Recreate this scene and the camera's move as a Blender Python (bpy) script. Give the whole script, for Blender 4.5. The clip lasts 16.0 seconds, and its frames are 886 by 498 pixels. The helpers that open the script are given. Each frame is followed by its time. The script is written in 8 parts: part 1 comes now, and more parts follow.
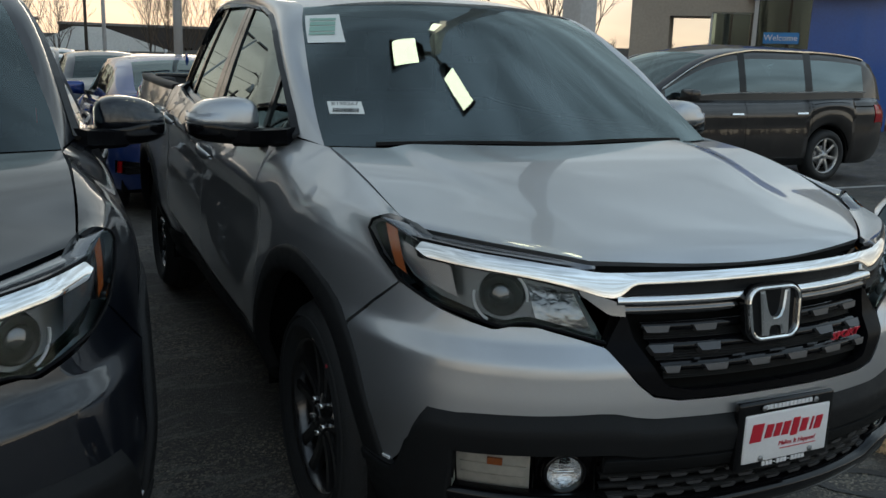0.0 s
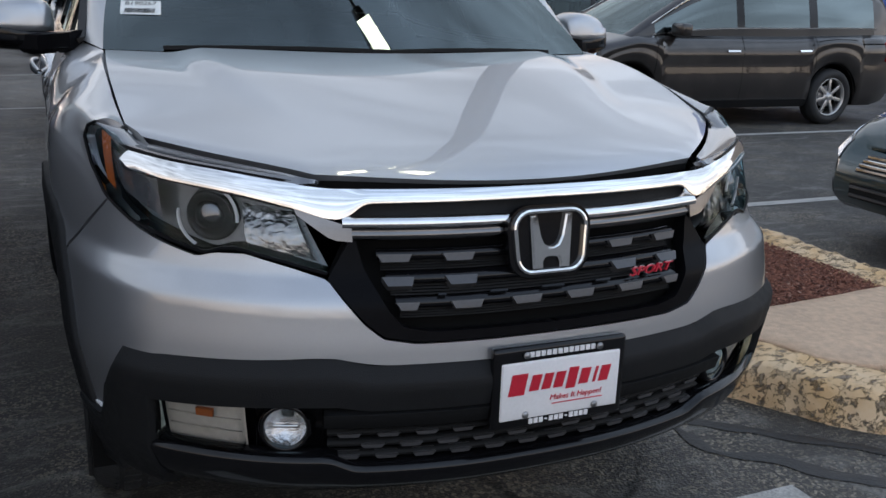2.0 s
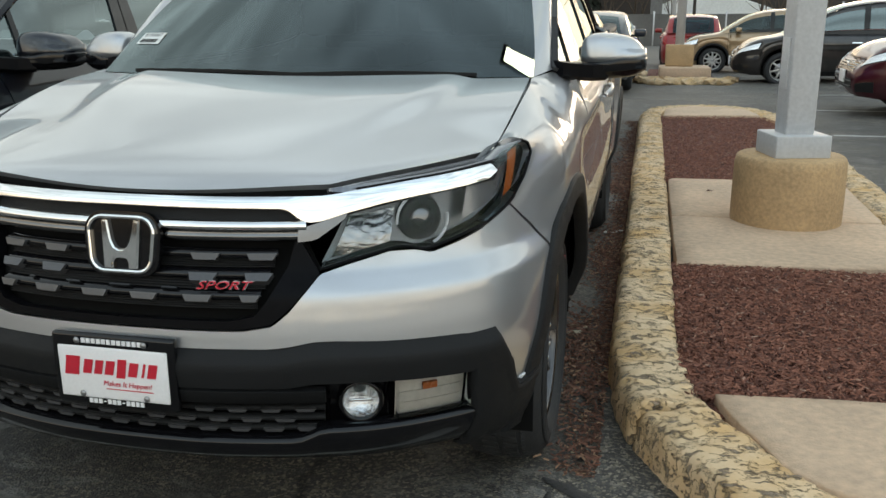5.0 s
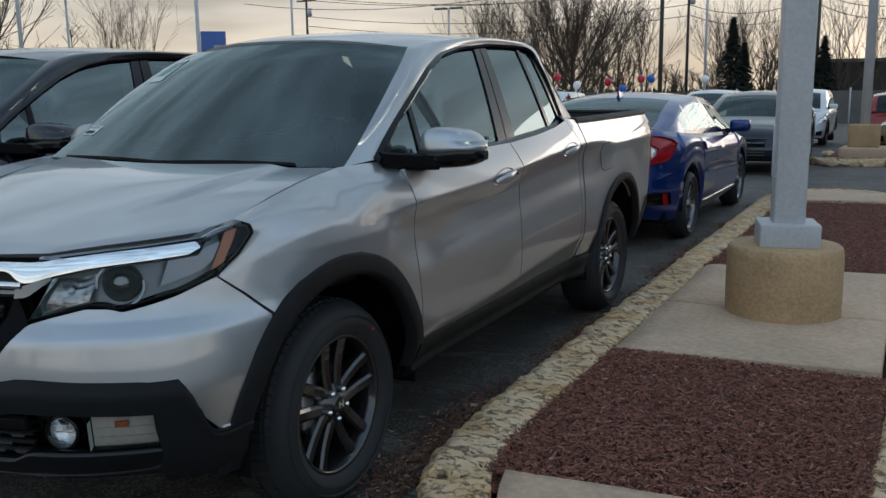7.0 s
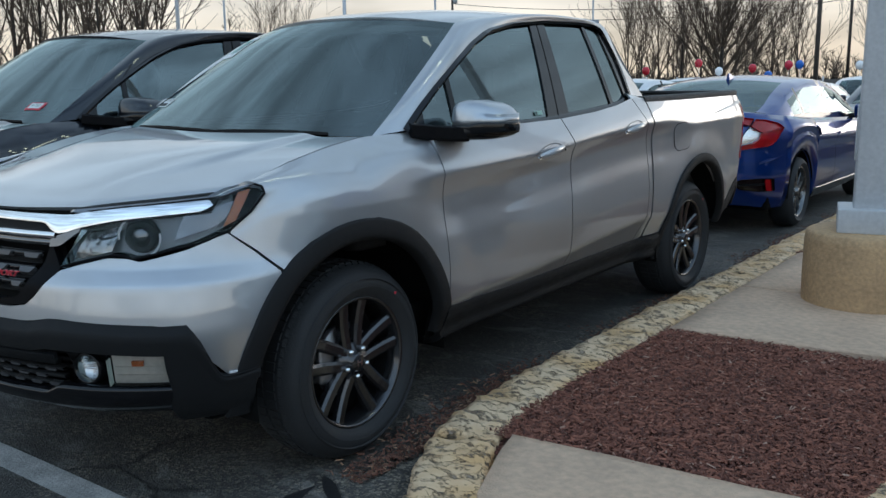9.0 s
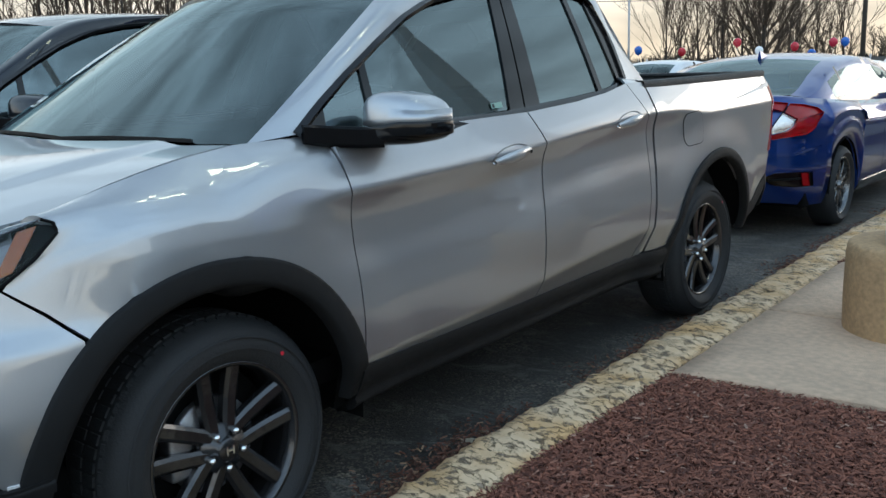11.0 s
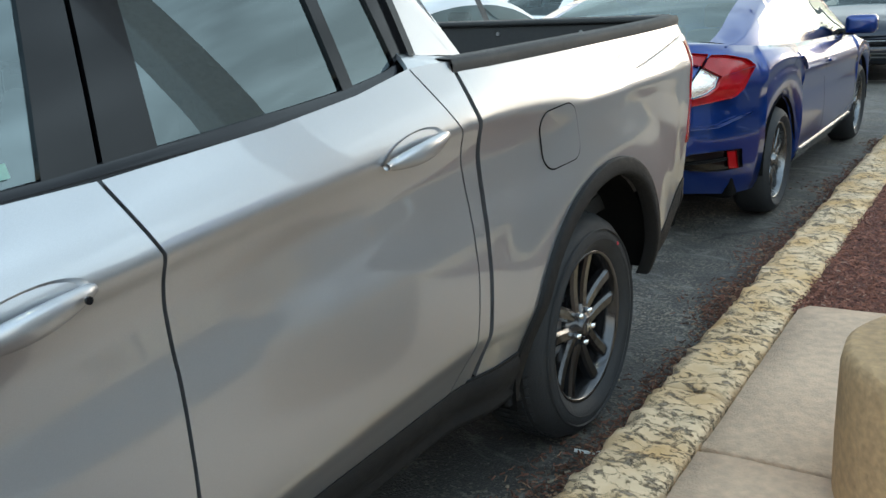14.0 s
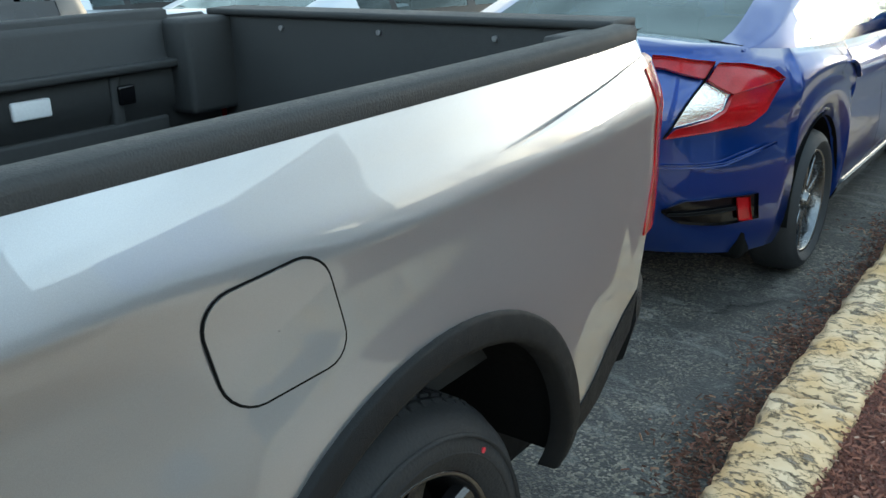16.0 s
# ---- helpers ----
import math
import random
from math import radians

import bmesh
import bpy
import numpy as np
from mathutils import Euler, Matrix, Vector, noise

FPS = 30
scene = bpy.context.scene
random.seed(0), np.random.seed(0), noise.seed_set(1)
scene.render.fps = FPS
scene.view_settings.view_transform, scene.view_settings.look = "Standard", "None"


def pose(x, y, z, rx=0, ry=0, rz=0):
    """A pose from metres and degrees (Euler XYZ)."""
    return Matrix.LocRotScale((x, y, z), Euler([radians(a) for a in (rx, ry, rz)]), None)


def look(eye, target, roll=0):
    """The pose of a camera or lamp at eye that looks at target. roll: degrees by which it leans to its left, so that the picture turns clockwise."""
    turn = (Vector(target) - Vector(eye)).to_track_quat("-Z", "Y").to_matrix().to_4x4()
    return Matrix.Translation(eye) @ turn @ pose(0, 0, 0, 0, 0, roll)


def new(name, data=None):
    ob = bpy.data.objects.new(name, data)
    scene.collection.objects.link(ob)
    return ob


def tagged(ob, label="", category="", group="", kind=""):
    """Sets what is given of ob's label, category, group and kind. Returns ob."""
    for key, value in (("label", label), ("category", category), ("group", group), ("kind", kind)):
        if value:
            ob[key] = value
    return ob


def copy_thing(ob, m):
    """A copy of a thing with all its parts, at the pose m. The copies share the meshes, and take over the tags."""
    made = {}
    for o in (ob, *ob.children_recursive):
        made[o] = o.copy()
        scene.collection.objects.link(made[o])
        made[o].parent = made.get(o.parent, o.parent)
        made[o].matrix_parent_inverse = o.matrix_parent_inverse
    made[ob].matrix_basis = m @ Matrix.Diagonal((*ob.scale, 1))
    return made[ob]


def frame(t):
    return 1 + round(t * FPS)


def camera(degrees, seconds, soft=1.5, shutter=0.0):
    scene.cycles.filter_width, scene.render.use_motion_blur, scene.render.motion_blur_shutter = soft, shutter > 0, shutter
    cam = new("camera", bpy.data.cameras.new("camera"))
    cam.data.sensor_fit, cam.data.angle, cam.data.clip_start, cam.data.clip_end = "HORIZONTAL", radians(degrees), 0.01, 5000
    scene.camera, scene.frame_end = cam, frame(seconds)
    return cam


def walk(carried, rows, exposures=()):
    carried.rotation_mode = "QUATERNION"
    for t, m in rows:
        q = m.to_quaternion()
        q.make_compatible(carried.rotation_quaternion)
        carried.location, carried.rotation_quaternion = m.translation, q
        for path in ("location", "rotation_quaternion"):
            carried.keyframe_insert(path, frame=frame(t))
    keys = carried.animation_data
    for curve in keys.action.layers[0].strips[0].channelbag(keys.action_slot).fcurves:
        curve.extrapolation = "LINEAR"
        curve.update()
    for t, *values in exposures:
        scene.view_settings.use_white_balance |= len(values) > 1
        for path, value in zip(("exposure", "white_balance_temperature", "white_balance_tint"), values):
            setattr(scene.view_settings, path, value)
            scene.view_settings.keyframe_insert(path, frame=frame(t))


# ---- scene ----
cam = camera(52.8, 16.0)
PATH = [
    (0, (-1.676, -2.545, 1.507), (-0.83, -0.784, 1.079), 1.8),
    (0.5, (-1.68, -2.535, 1.518), (-0.836, -0.762, 1.134), 2.0),
    (1, (-1.574, -2.524, 1.496), (-0.753, -0.739, 1.12), 1.7),
    (1.5, (-1.276, -2.547, 1.415), (-0.445, -0.771, 1.022), 1.7),
    (2, (-0.91, -2.513, 1.378), (-0.143, -0.748, 0.835), 2.0),
    (2.5, (-0.541, -2.545, 1.345), (0.04, -0.736, 0.72), 1.3),
    (3, (-0.168, -2.575, 1.37), (0.041, -0.708, 0.683), 0.4),
    (3.5, (0.18, -2.589, 1.406), (0.149, -0.705, 0.736), 0.1),
    (4, (0.52, -2.671, 1.379), (0.298, -0.772, 0.792), -0.6),
    (4.5, (0.844, -2.747, 1.414), (0.439, -0.87, 0.854), -0.7),
    (5, (1.17, -2.734, 1.423), (0.73, -0.854, 0.902), -0.2),
    (5.2, (1.334, -2.717, 1.432), (0.841, -0.844, 0.934), -0.6),
    (7.3, (2.787, -2.505, 1.488), (1.779, -0.814, 1.14), 0.3),
    (7.5, (2.862, -2.496, 1.474), (1.793, -0.845, 1.11), 0.9),
    (8, (2.98, -2.448, 1.476), (1.865, -0.838, 1.071), 0.8),
    (8.2, (3.035, -2.425, 1.446), (1.904, -0.824, 1.05), 0.8),
    (10.3, (3.101, -2.082, 1.42), (1.857, -0.561, 1.045), -2.5),
    (10.5, (3.018, -1.895, 1.441), (1.778, -0.374, 1.056), -2.0),
    (11, (2.848, -1.398, 1.41), (1.594, 0.107, 1.005), -1.9),
    (11.5, (2.674, -0.929, 1.421), (1.375, 0.533, 1.002), -1.7),
    (12, (2.477, -0.515, 1.479), (1.16, 0.935, 1.073), -2.1),
    (12.5, (2.333, -0.199, 1.495), (1.012, 1.24, 1.066), -2.8),
    (13, (2.211, 0.055, 1.516), (0.978, 1.538, 0.985), -1.2),
    (13.5, (2.084, 0.325, 1.51), (0.94, 1.874, 0.971), -2.2),
    (14, (2.034, 0.678, 1.463), (0.954, 2.265, 0.9), -3.3),
    (14.5, (1.988, 1.033, 1.478), (0.901, 2.597, 0.87), -2.7),
    (15, (1.908, 1.422, 1.505), (0.825, 2.992, 0.903), -2.0),
    (15.5, (1.826, 1.804, 1.467), (0.719, 3.353, 0.853), -2.2),
    (16, (1.715, 2.185, 1.506), (0.584, 3.697, 0.846), -1.6),
]
EXPOSURE = [
    (0, -0.15, 6770, 11), (0.5, -0.25, 6470, 11), (1, -0.42, 6270, 12), (1.5, -0.05, 6370, 20), (2, 0.42, 6620, 22), (2.5, 0.97, 6970, 17), (3, 1.25, 7170, 16), (3.5, 1.2, 7220, 13), (4, 1.0, 7370, 13), (4.5, 0.92, 7470, 12), (5, 0.78, 7520, 12), (5.2, 0.62, 7370, 11),
    (7.3, -0.2, 6120, 12), (7.5, -0.2, 6120, 12), (8, 0.28, 6020, 11), (8.2, 0.28, 5970, 10), (10.3, 0.0, 5770, 11), (10.5, 0.0, 5820, 12), (11, 0.5, 6020, 9), (11.5, 1.3, 6320, 7), (12, 0.78, 6170, 6), (12.5, 0.65, 6270, 5), (13, 1.0, 6570, 7), (13.5, 1.12, 6470, 7), (14.5, 1.12, 6570, 9), (15, 1.0, 6470, 7), (16, 1.22, 6120, 3),
]
walk(cam, [(t, look(eye, target, roll)) for t, eye, target, roll in PATH], EXPOSURE)

# ---- sky and light ----
world = bpy.data.worlds.new("dusk_sky")
scene.world = world
world.use_nodes = True
wn, wl = world.node_tree.nodes, world.node_tree.links
wn.clear()
w_out = wn.new("ShaderNodeOutputWorld")
w_bg = wn.new("ShaderNodeBackground")
w_sky = wn.new("ShaderNodeTexSky")
w_sky.sky_type, w_sky.sun_disc = "NISHITA", False
w_sky.sun_elevation, w_sky.sun_rotation = radians(4), radians(15)
w_sky.air_density, w_sky.dust_density, w_sky.ozone_density = 1.0, 1.5, 1.5
# high thin cloud over the whole sky: cream at the horizon, pale blue-grey overhead, streaked
w_tc = wn.new("ShaderNodeTexCoord")
w_sep = wn.new("ShaderNodeSeparateXYZ")
wl.new(w_tc.outputs["Generated"], w_sep.inputs[0])
w_grad = wn.new("ShaderNodeValToRGB")
for pos, colr in ((0.0, (1.08, 0.88, 0.61, 1)), (0.10, (1.02, 0.93, 0.78, 1)), (0.30, (0.70, 0.82, 0.87, 1)), (0.70, (0.55, 0.69, 0.79, 1)), (1.0, (0.34, 0.45, 0.57, 1))):
    e = w_grad.color_ramp.elements[0] if pos == 0 else (w_grad.color_ramp.elements[-1] if pos == 1 else w_grad.color_ramp.elements.new(pos))
    e.position, e.color = pos, colr
wl.new(w_sep.outputs[2], w_grad.inputs[0])
w_map = wn.new("ShaderNodeMapping")
w_map.inputs["Scale"].default_value = (1.3, 2.2, 6.0)
w_noise = wn.new("ShaderNodeTexNoise")
w_noise.inputs["Scale"].default_value, w_noise.inputs["Detail"].default_value = 2.2, 3.5
w_noise.inputs["Distortion"].default_value = 0.3
w_str = wn.new("ShaderNodeMapRange")
w_str.inputs[1].default_value, w_str.inputs[2].default_value, w_str.inputs[3].default_value, w_str.inputs[4].default_value = 0.35, 0.68, 4.2, 8.2
wl.new(w_tc.outputs["Generated"], w_map.inputs[0])
wl.new(w_map.outputs[0], w_noise.inputs[0])
wl.new(w_noise.outputs[0], w_str.inputs[0])
w_cloud = wn.new("ShaderNodeVectorMath")
w_cloud.operation = "SCALE"
w_away = wn.new("ShaderNodeVectorMath")
w_away.operation = "DOT_PRODUCT"
w_away.inputs[1].default_value = (0.62, -0.78, 0.0)
wl.new(w_tc.outputs["Generated"], w_away.inputs[0])
w_side = wn.new("ShaderNodeMapRange")
w_side.inputs[1].default_value, w_side.inputs[2].default_value = -0.5, 0.5
wl.new(w_away.outputs["Value"], w_side.inputs[0])
w_cool = wn.new("ShaderNodeMixRGB")
w_cool.blend_type = "MULTIPLY"
w_cool.inputs[2].default_value = (0.94, 1.02, 1.10, 1)
wl.new(w_side.outputs[0], w_cool.inputs[0]), wl.new(w_grad.outputs[0], w_cool.inputs[1])
w_bright = wn.new("ShaderNodeMapRange")
w_bright.inputs[3].default_value, w_bright.inputs[4].default_value = 0.96, 1.25
wl.new(w_side.outputs[0], w_bright.inputs[0])
w_amt = wn.new("ShaderNodeMath")
w_amt.operation = "MULTIPLY"
wl.new(w_str.outputs[0], w_amt.inputs[0]), wl.new(w_bright.outputs[0], w_amt.inputs[1])
wl.new(w_cool.outputs[0], w_cloud.inputs[0])
wl.new(w_amt.outputs[0], w_cloud.inputs[3])
w_sat = wn.new("ShaderNodeHueSaturation")
w_sat.inputs["Saturation"].default_value = 0.6
wl.new(w_sky.outputs[0], w_sat.inputs["Color"])
w_mix = wn.new("ShaderNodeMixRGB")
w_mix.inputs[0].default_value = 0.90
wl.new(w_sat.outputs[0], w_mix.inputs[1])
wl.new(w_cloud.outputs[0], w_mix.inputs[2])
wl.new(w_mix.outputs[0], w_bg.inputs[0])
wl.new(w_bg.outputs[0], w_out.inputs[0])
w_bg.inputs[1].default_value = 0.15

sun = new("sun", bpy.data.lights.new("sun", "SUN"))
sun.data.energy, sun.data.angle, sun.data.color = 0.25, radians(20), (1.0, 0.88, 0.74)
sun.matrix_world = look((0, 0, 50), (-13, -48, 46.5))


# ---- materials ----
def material(name):
    m = bpy.data.materials.new(name)
    m.use_nodes = True
    b = m.node_tree.nodes["Principled BSDF"]
    return m, m.node_tree.nodes, m.node_tree.links, b


def setp(b, **kw):
    for k, v in kw.items():
        b.inputs[k.replace("_", " ")].default_value = (*v, 1) if isinstance(v, tuple) and len(v) == 3 else v


def simple(name, color, rough=0.5, metal=0.0, var=0.12, scale=6.0, bump=0.0, bscale=60.0, coat=0.0, spec=0.5):
    """A surface with a soft stain, a fine grain and a fine relief."""
    m, n, l, b = material(name)
    setp(b, Roughness=rough, Metallic=metal, Coat_Weight=coat, Coat_Roughness=0.04, Specular_IOR_Level=spec)
    tc, big, fine = n.new("ShaderNodeTexCoord"), n.new("ShaderNodeTexNoise"), n.new("ShaderNodeTexNoise")
    big.inputs["Scale"].default_value, fine.inputs["Scale"].default_value = scale, scale * 14
    big.inputs["Detail"].default_value = 5
    l.new(tc.outputs["Object"], big.inputs[0]), l.new(tc.outputs["Object"], fine.inputs[0])
    add = n.new("ShaderNodeMath")
    add.operation = "ADD"
    l.new(big.outputs[0], add.inputs[0]), l.new(fine.outputs[0], add.inputs[1])
    ramp = n.new("ShaderNodeMapRange")
    ramp.inputs[1].default_value, ramp.inputs[2].default_value = 0.7, 1.3
    l.new(add.outputs[0], ramp.inputs[0])
    mix = n.new("ShaderNodeMixRGB")
    mix.inputs[1].default_value = (*[c * (1 - var) for c in color], 1)
    mix.inputs[2].default_value = (*[min(1, c * (1 + var)) for c in color], 1)
    l.new(ramp.outputs[0], mix.inputs[0]), l.new(mix.outputs[0], b.inputs["Base Color"])
    rr = n.new("ShaderNodeMapRange")
    rr.inputs[3].default_value, rr.inputs[4].default_value = max(0.02, rough * 0.85), min(1, rough * 1.15)
    l.new(ramp.outputs[0], rr.inputs[0]), l.new(rr.outputs[0], b.inputs["Roughness"])
    if bump:
        bn, bt = n.new("ShaderNodeBump"), n.new("ShaderNodeTexNoise")
        bt.inputs["Scale"].default_value = bscale
        bt.inputs["Detail"].default_value = 4
        bn.inputs["Strength"].default_value, bn.inputs["Distance"].default_value = bump, 0.01
        l.new(tc.outputs["Object"], bt.inputs[0]), l.new(bt.outputs[0], bn.inputs["Height"]), l.new(bn.outputs[0], b.inputs["Normal"])
    return m


def paint(name, color, metal=0.65, rough=0.33, dust=0.05, coat_ior=1.55):
    """Car paint: metallic base with flake, a clear coat, and a thin film of dust."""
    m, n, l, b = material(name)
    setp(b, Metallic=metal, Roughness=rough, Specular_IOR_Level=0.15, Coat_Weight=1.0, Coat_Roughness=0.035, Coat_IOR=coat_ior)
    tc, fl, du = n.new("ShaderNodeTexCoord"), n.new("ShaderNodeTexNoise"), n.new("ShaderNodeTexNoise")
    fl.inputs["Scale"].default_value, du.inputs["Scale"].default_value = 900, 3.5
    du.inputs["Detail"].default_value = 8
    l.new(tc.outputs["Object"], fl.inputs[0]), l.new(tc.outputs["Object"], du.inputs[0])
    mix, mix2 = n.new("ShaderNodeMixRGB"), n.new("ShaderNodeMixRGB")
    mix.inputs[1].default_value = (*[c * 0.86 for c in color], 1)
    mix.inputs[2].default_value = (*[min(1, c * 1.14) for c in color], 1)
    l.new(fl.outputs[0], mix.inputs[0])
    mr = n.new("ShaderNodeMapRange")
    mr.inputs[1].default_value, mr.inputs[2].default_value, mr.inputs[4].default_value = 0.45, 0.75, dust
    l.new(du.outputs[0], mr.inputs[0]), l.new(mr.outputs[0], mix2.inputs[0])
    l.new(mix.outputs[0], mix2.inputs[1])
    mix2.inputs[2].default_value = (0.33, 0.30, 0.26, 1)
    l.new(mix2.outputs[0], b.inputs["Base Color"])
    cr = n.new("ShaderNodeMapRange")
    cr.inputs[3].default_value, cr.inputs[4].default_value = 0.0, 0.035
    l.new(du.outputs[0], cr.inputs[0]), l.new(cr.outputs[0], b.inputs["Coat Roughness"])
    return m


def glass(name, tint, ior=1.5):
    """Thin pane: see-through with a tint, mirror gloss by the angle."""
    m, n, l, b = material(name)
    n.remove(b)
    out = n["Material Output"]
    tr, gl, fr, mx = n.new("ShaderNodeBsdfTransparent"), n.new("ShaderNodeBsdfGlossy"), n.new("ShaderNodeFresnel"), n.new("ShaderNodeMixShader")
    tr.inputs[0].default_value = (*tint, 1)
    gl.inputs[0].default_value, gl.inputs[1].default_value = (0.82, 0.98, 1, 1), 0.0
    fr.inputs[0].default_value = ior
    l.new(fr.outputs[0], mx.inputs[0]), l.new(tr.outputs[0], mx.inputs[1]), l.new(gl.outputs[0], mx.inputs[2]), l.new(mx.outputs[0], out.inputs[0])
    return m


def glow(name, color, power):
    m, n, l, b = material(name)
    setp(b, Base_Color=color, Emission_Color=color, Emission_Strength=power)
    return m


M_silver = paint("silver_paint", (0.43, 0.443, 0.468), 0.84, 0.38, 0.05, 1.85)
M_black_paint = paint("black_paint", (0.005, 0.007, 0.012), 0.2, 0.3, 0.02, 1.6)
M_blue_paint = paint("blue_paint", (0.003, 0.032, 0.195), 0.6, 0.32, 0.02, 1.65)
M_greyvan = paint("grey_brown_paint", (0.028, 0.025, 0.0245), 0.5, 0.35)
M_maroon = paint("maroon_paint", (0.06, 0.008, 0.014), 0.5, 0.33)
M_gold = paint("gold_paint", (0.36, 0.25, 0.15), 0.6, 0.38)
M_green = paint("dark_green_paint", (0.008, 0.03, 0.035), 0.4, 0.33)
M_navy = paint("dark_navy_paint", (0.012, 0.016, 0.026), 0.4, 0.33)
M_white = paint("white_paint", (0.72, 0.73, 0.74), 0.0, 0.35, 0.06)
M_lightsilver = paint("light_silver_paint", (0.55, 0.57, 0.6), 0.7, 0.34)
M_midgrey = paint("mid_grey_paint", (0.13, 0.135, 0.14), 0.6, 0.34)
M_red = paint("red_paint", (0.28, 0.012, 0.012), 0.2, 0.33)
M_plastic = simple("textured_black_plastic", (0.009, 0.0095, 0.0105), 0.6, 0, 0.15, 3, 0.25, 420, spec=0.22)
M_satin_black = simple("satin_black_plastic", (0.004, 0.004, 0.005), 0.35, 0, 0.2, 5, spec=0.06)
M_gloss_black = simple("gloss_black_plastic", (0.004, 0.004, 0.005), 0.12, 0, 0.2, 5, coat=0.2, spec=0.3)
M_liner = simple("grey_black_bed_lining", (0.034, 0.035, 0.036), 0.6, 0, 0.15, 4, 0.25, 300, spec=0.3)
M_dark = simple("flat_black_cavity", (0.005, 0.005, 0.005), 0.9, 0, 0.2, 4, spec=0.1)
M_rubber = simple("tyre_rubber", (0.017, 0.0178, 0.0195), 0.72, 0, 0.25, 9, 0.2, 160)
M_chrome = simple("chrome", (0.86, 0.87, 0.88), 0.06, 1.0, 0.03, 3)
M_dark_chrome = simple("smoked_chrome", (0.18, 0.18, 0.185), 0.1, 1.0, 0.05, 3)
M_rim_black = simple("gloss_black_alloy", (0.06, 0.06, 0.064), 0.22, 0.8, 0.2, 6, coat=0.5)
M_rim_silver = simple("silver_alloy", (0.5, 0.5, 0.5), 0.3, 0.9, 0.1, 6)
M_rim_grey = simple("dark_machined_alloy", (0.17, 0.175, 0.18), 0.25, 0.9, 0.35, 9)
M_brake = simple("cast_brake_metal", (0.34, 0.34, 0.35), 0.42, 0.9, 0.25, 20, 0.2, 90)
M_grey_bar = simple("satin_grey_bar", (0.085, 0.085, 0.09), 0.4, 0.35, 0.1, 8)
M_smoked_lens = simple("smoked_grey_lens", (0.17, 0.18, 0.20), 0.2, 0.6, 0.1, 10, coat=1.0)
M_lamp_inner = simple("smoked_lamp_chrome", (0.13, 0.14, 0.15), 0.32, 0.7, 0.2, 14)
M_glass_ws = glass("windscreen_glass", (0.26, 0.32, 0.32), 2.0)
M_glass_side = glass("side_glass", (0.20, 0.245, 0.24), 2.5)
M_glass_dark = glass("privacy_glass", (0.06, 0.07, 0.073), 2.4)
M_glass_car = glass("car_window_glass", (0.26, 0.32, 0.32), 1.6)
M_lens = glass("clear_lens", (0.93, 0.94, 0.95), 1.3)
M_frost = simple("frosted_bright_lens_back", (0.56, 0.52, 0.46), 0.35, 0.1, 0.15, 60, 0.25, 200)
M_amber = simple("amber_lens", (0.42, 0.105, 0.022), 0.25, 0, 0.1, 9, coat=0.5)
M_red_lens = simple("red_lens", (0.34, 0.005, 0.008), 0.14, 0, 0.25, 12, coat=0.4, spec=0.3)
M_reflector = simple("bright_reflector", (0.75, 0.75, 0.76), 0.18, 1.0, 0.15, 40, 0.3, 120)
M_facet = simple("faceted_lamp_reflector", (0.36, 0.355, 0.35), 0.1, 1.0, 0.4, 40, 0.7, 55)
M_white_plastic = simple("white_plastic", (0.75, 0.75, 0.76), 0.4, 0, 0.05, 8)
M_interior = simple("dark_interior_cloth", (0.022, 0.022, 0.024), 0.85, 0, 0.2, 10, 0.2, 300)
M_plate_white = simple("plate_white", (0.78, 0.77, 0.78), 0.35, 0, 0.04, 9)
M_plate_red = simple("plate_red", (0.55, 0.02, 0.04), 0.35, 0, 0.05, 9)
M_paper = simple("sticker_paper", (0.72, 0.74, 0.72), 0.6, 0, 0.05, 20)
M_green_print = simple("green_print", (0.25, 0.42, 0.36), 0.6, 0, 0.08, 20)
M_ink = simple("black_ink", (0.015, 0.015, 0.017), 0.6, 0, 0.1, 20)


# ---- building helpers ----
def mesh_of(name, verts, faces, mats, smooth=True, mat_ids=None):
    me = bpy.data.meshes.new(name)
    me.from_pydata([tuple(v) for v in verts], [], faces)
    for m in mats if isinstance(mats, (list, tuple)) else [mats]:
        me.materials.append(m)
    if smooth:
        me.polygons.foreach_set("use_smooth", [True] * len(me.polygons))
    if mat_ids:
        me.polygons.foreach_set("material_index", mat_ids)
    me.update()
    return me


def part(name, data, parent=None, label="", mat=None):
    """Links a mesh or a bmesh as one object under a thing or a part."""
    if isinstance(data, bmesh.types.BMesh):
        me = bpy.data.meshes.new(name)
        data.to_mesh(me)
        data.free()
        if mat:
            me.materials.append(mat)
        data = me
    ob = new(name, data)
    if parent:
        ob.parent = parent
    return tagged(ob, label)


def thing(name, label, category, group="", m=None, kind=""):
    ob = new(name)
    ob.empty_display_size = 0.2
    if m is not None:
        ob.matrix_basis = m
    return tagged(ob, label, category, group, kind)


def bm_box(x0, x1, y0, y1, z0, z1, bevel=0.0, seg=2, bm=None):
    bm = bm or bmesh.new()
    r = bmesh.ops.create_cube(bm, size=1, matrix=Matrix.LocRotScale(((x0 + x1) / 2, (y0 + y1) / 2, (z0 + z1) / 2), None, (x1 - x0, y1 - y0, z1 - z0)))
    if bevel:
        es = list({e for v in r["verts"] for e in v.link_edges})
        bmesh.ops.bevel(bm, geom=es, offset=bevel, segments=seg, affect="EDGES", profile=0.6)
    for f in bm.faces:
        f.smooth = bool(bevel)
    return bm


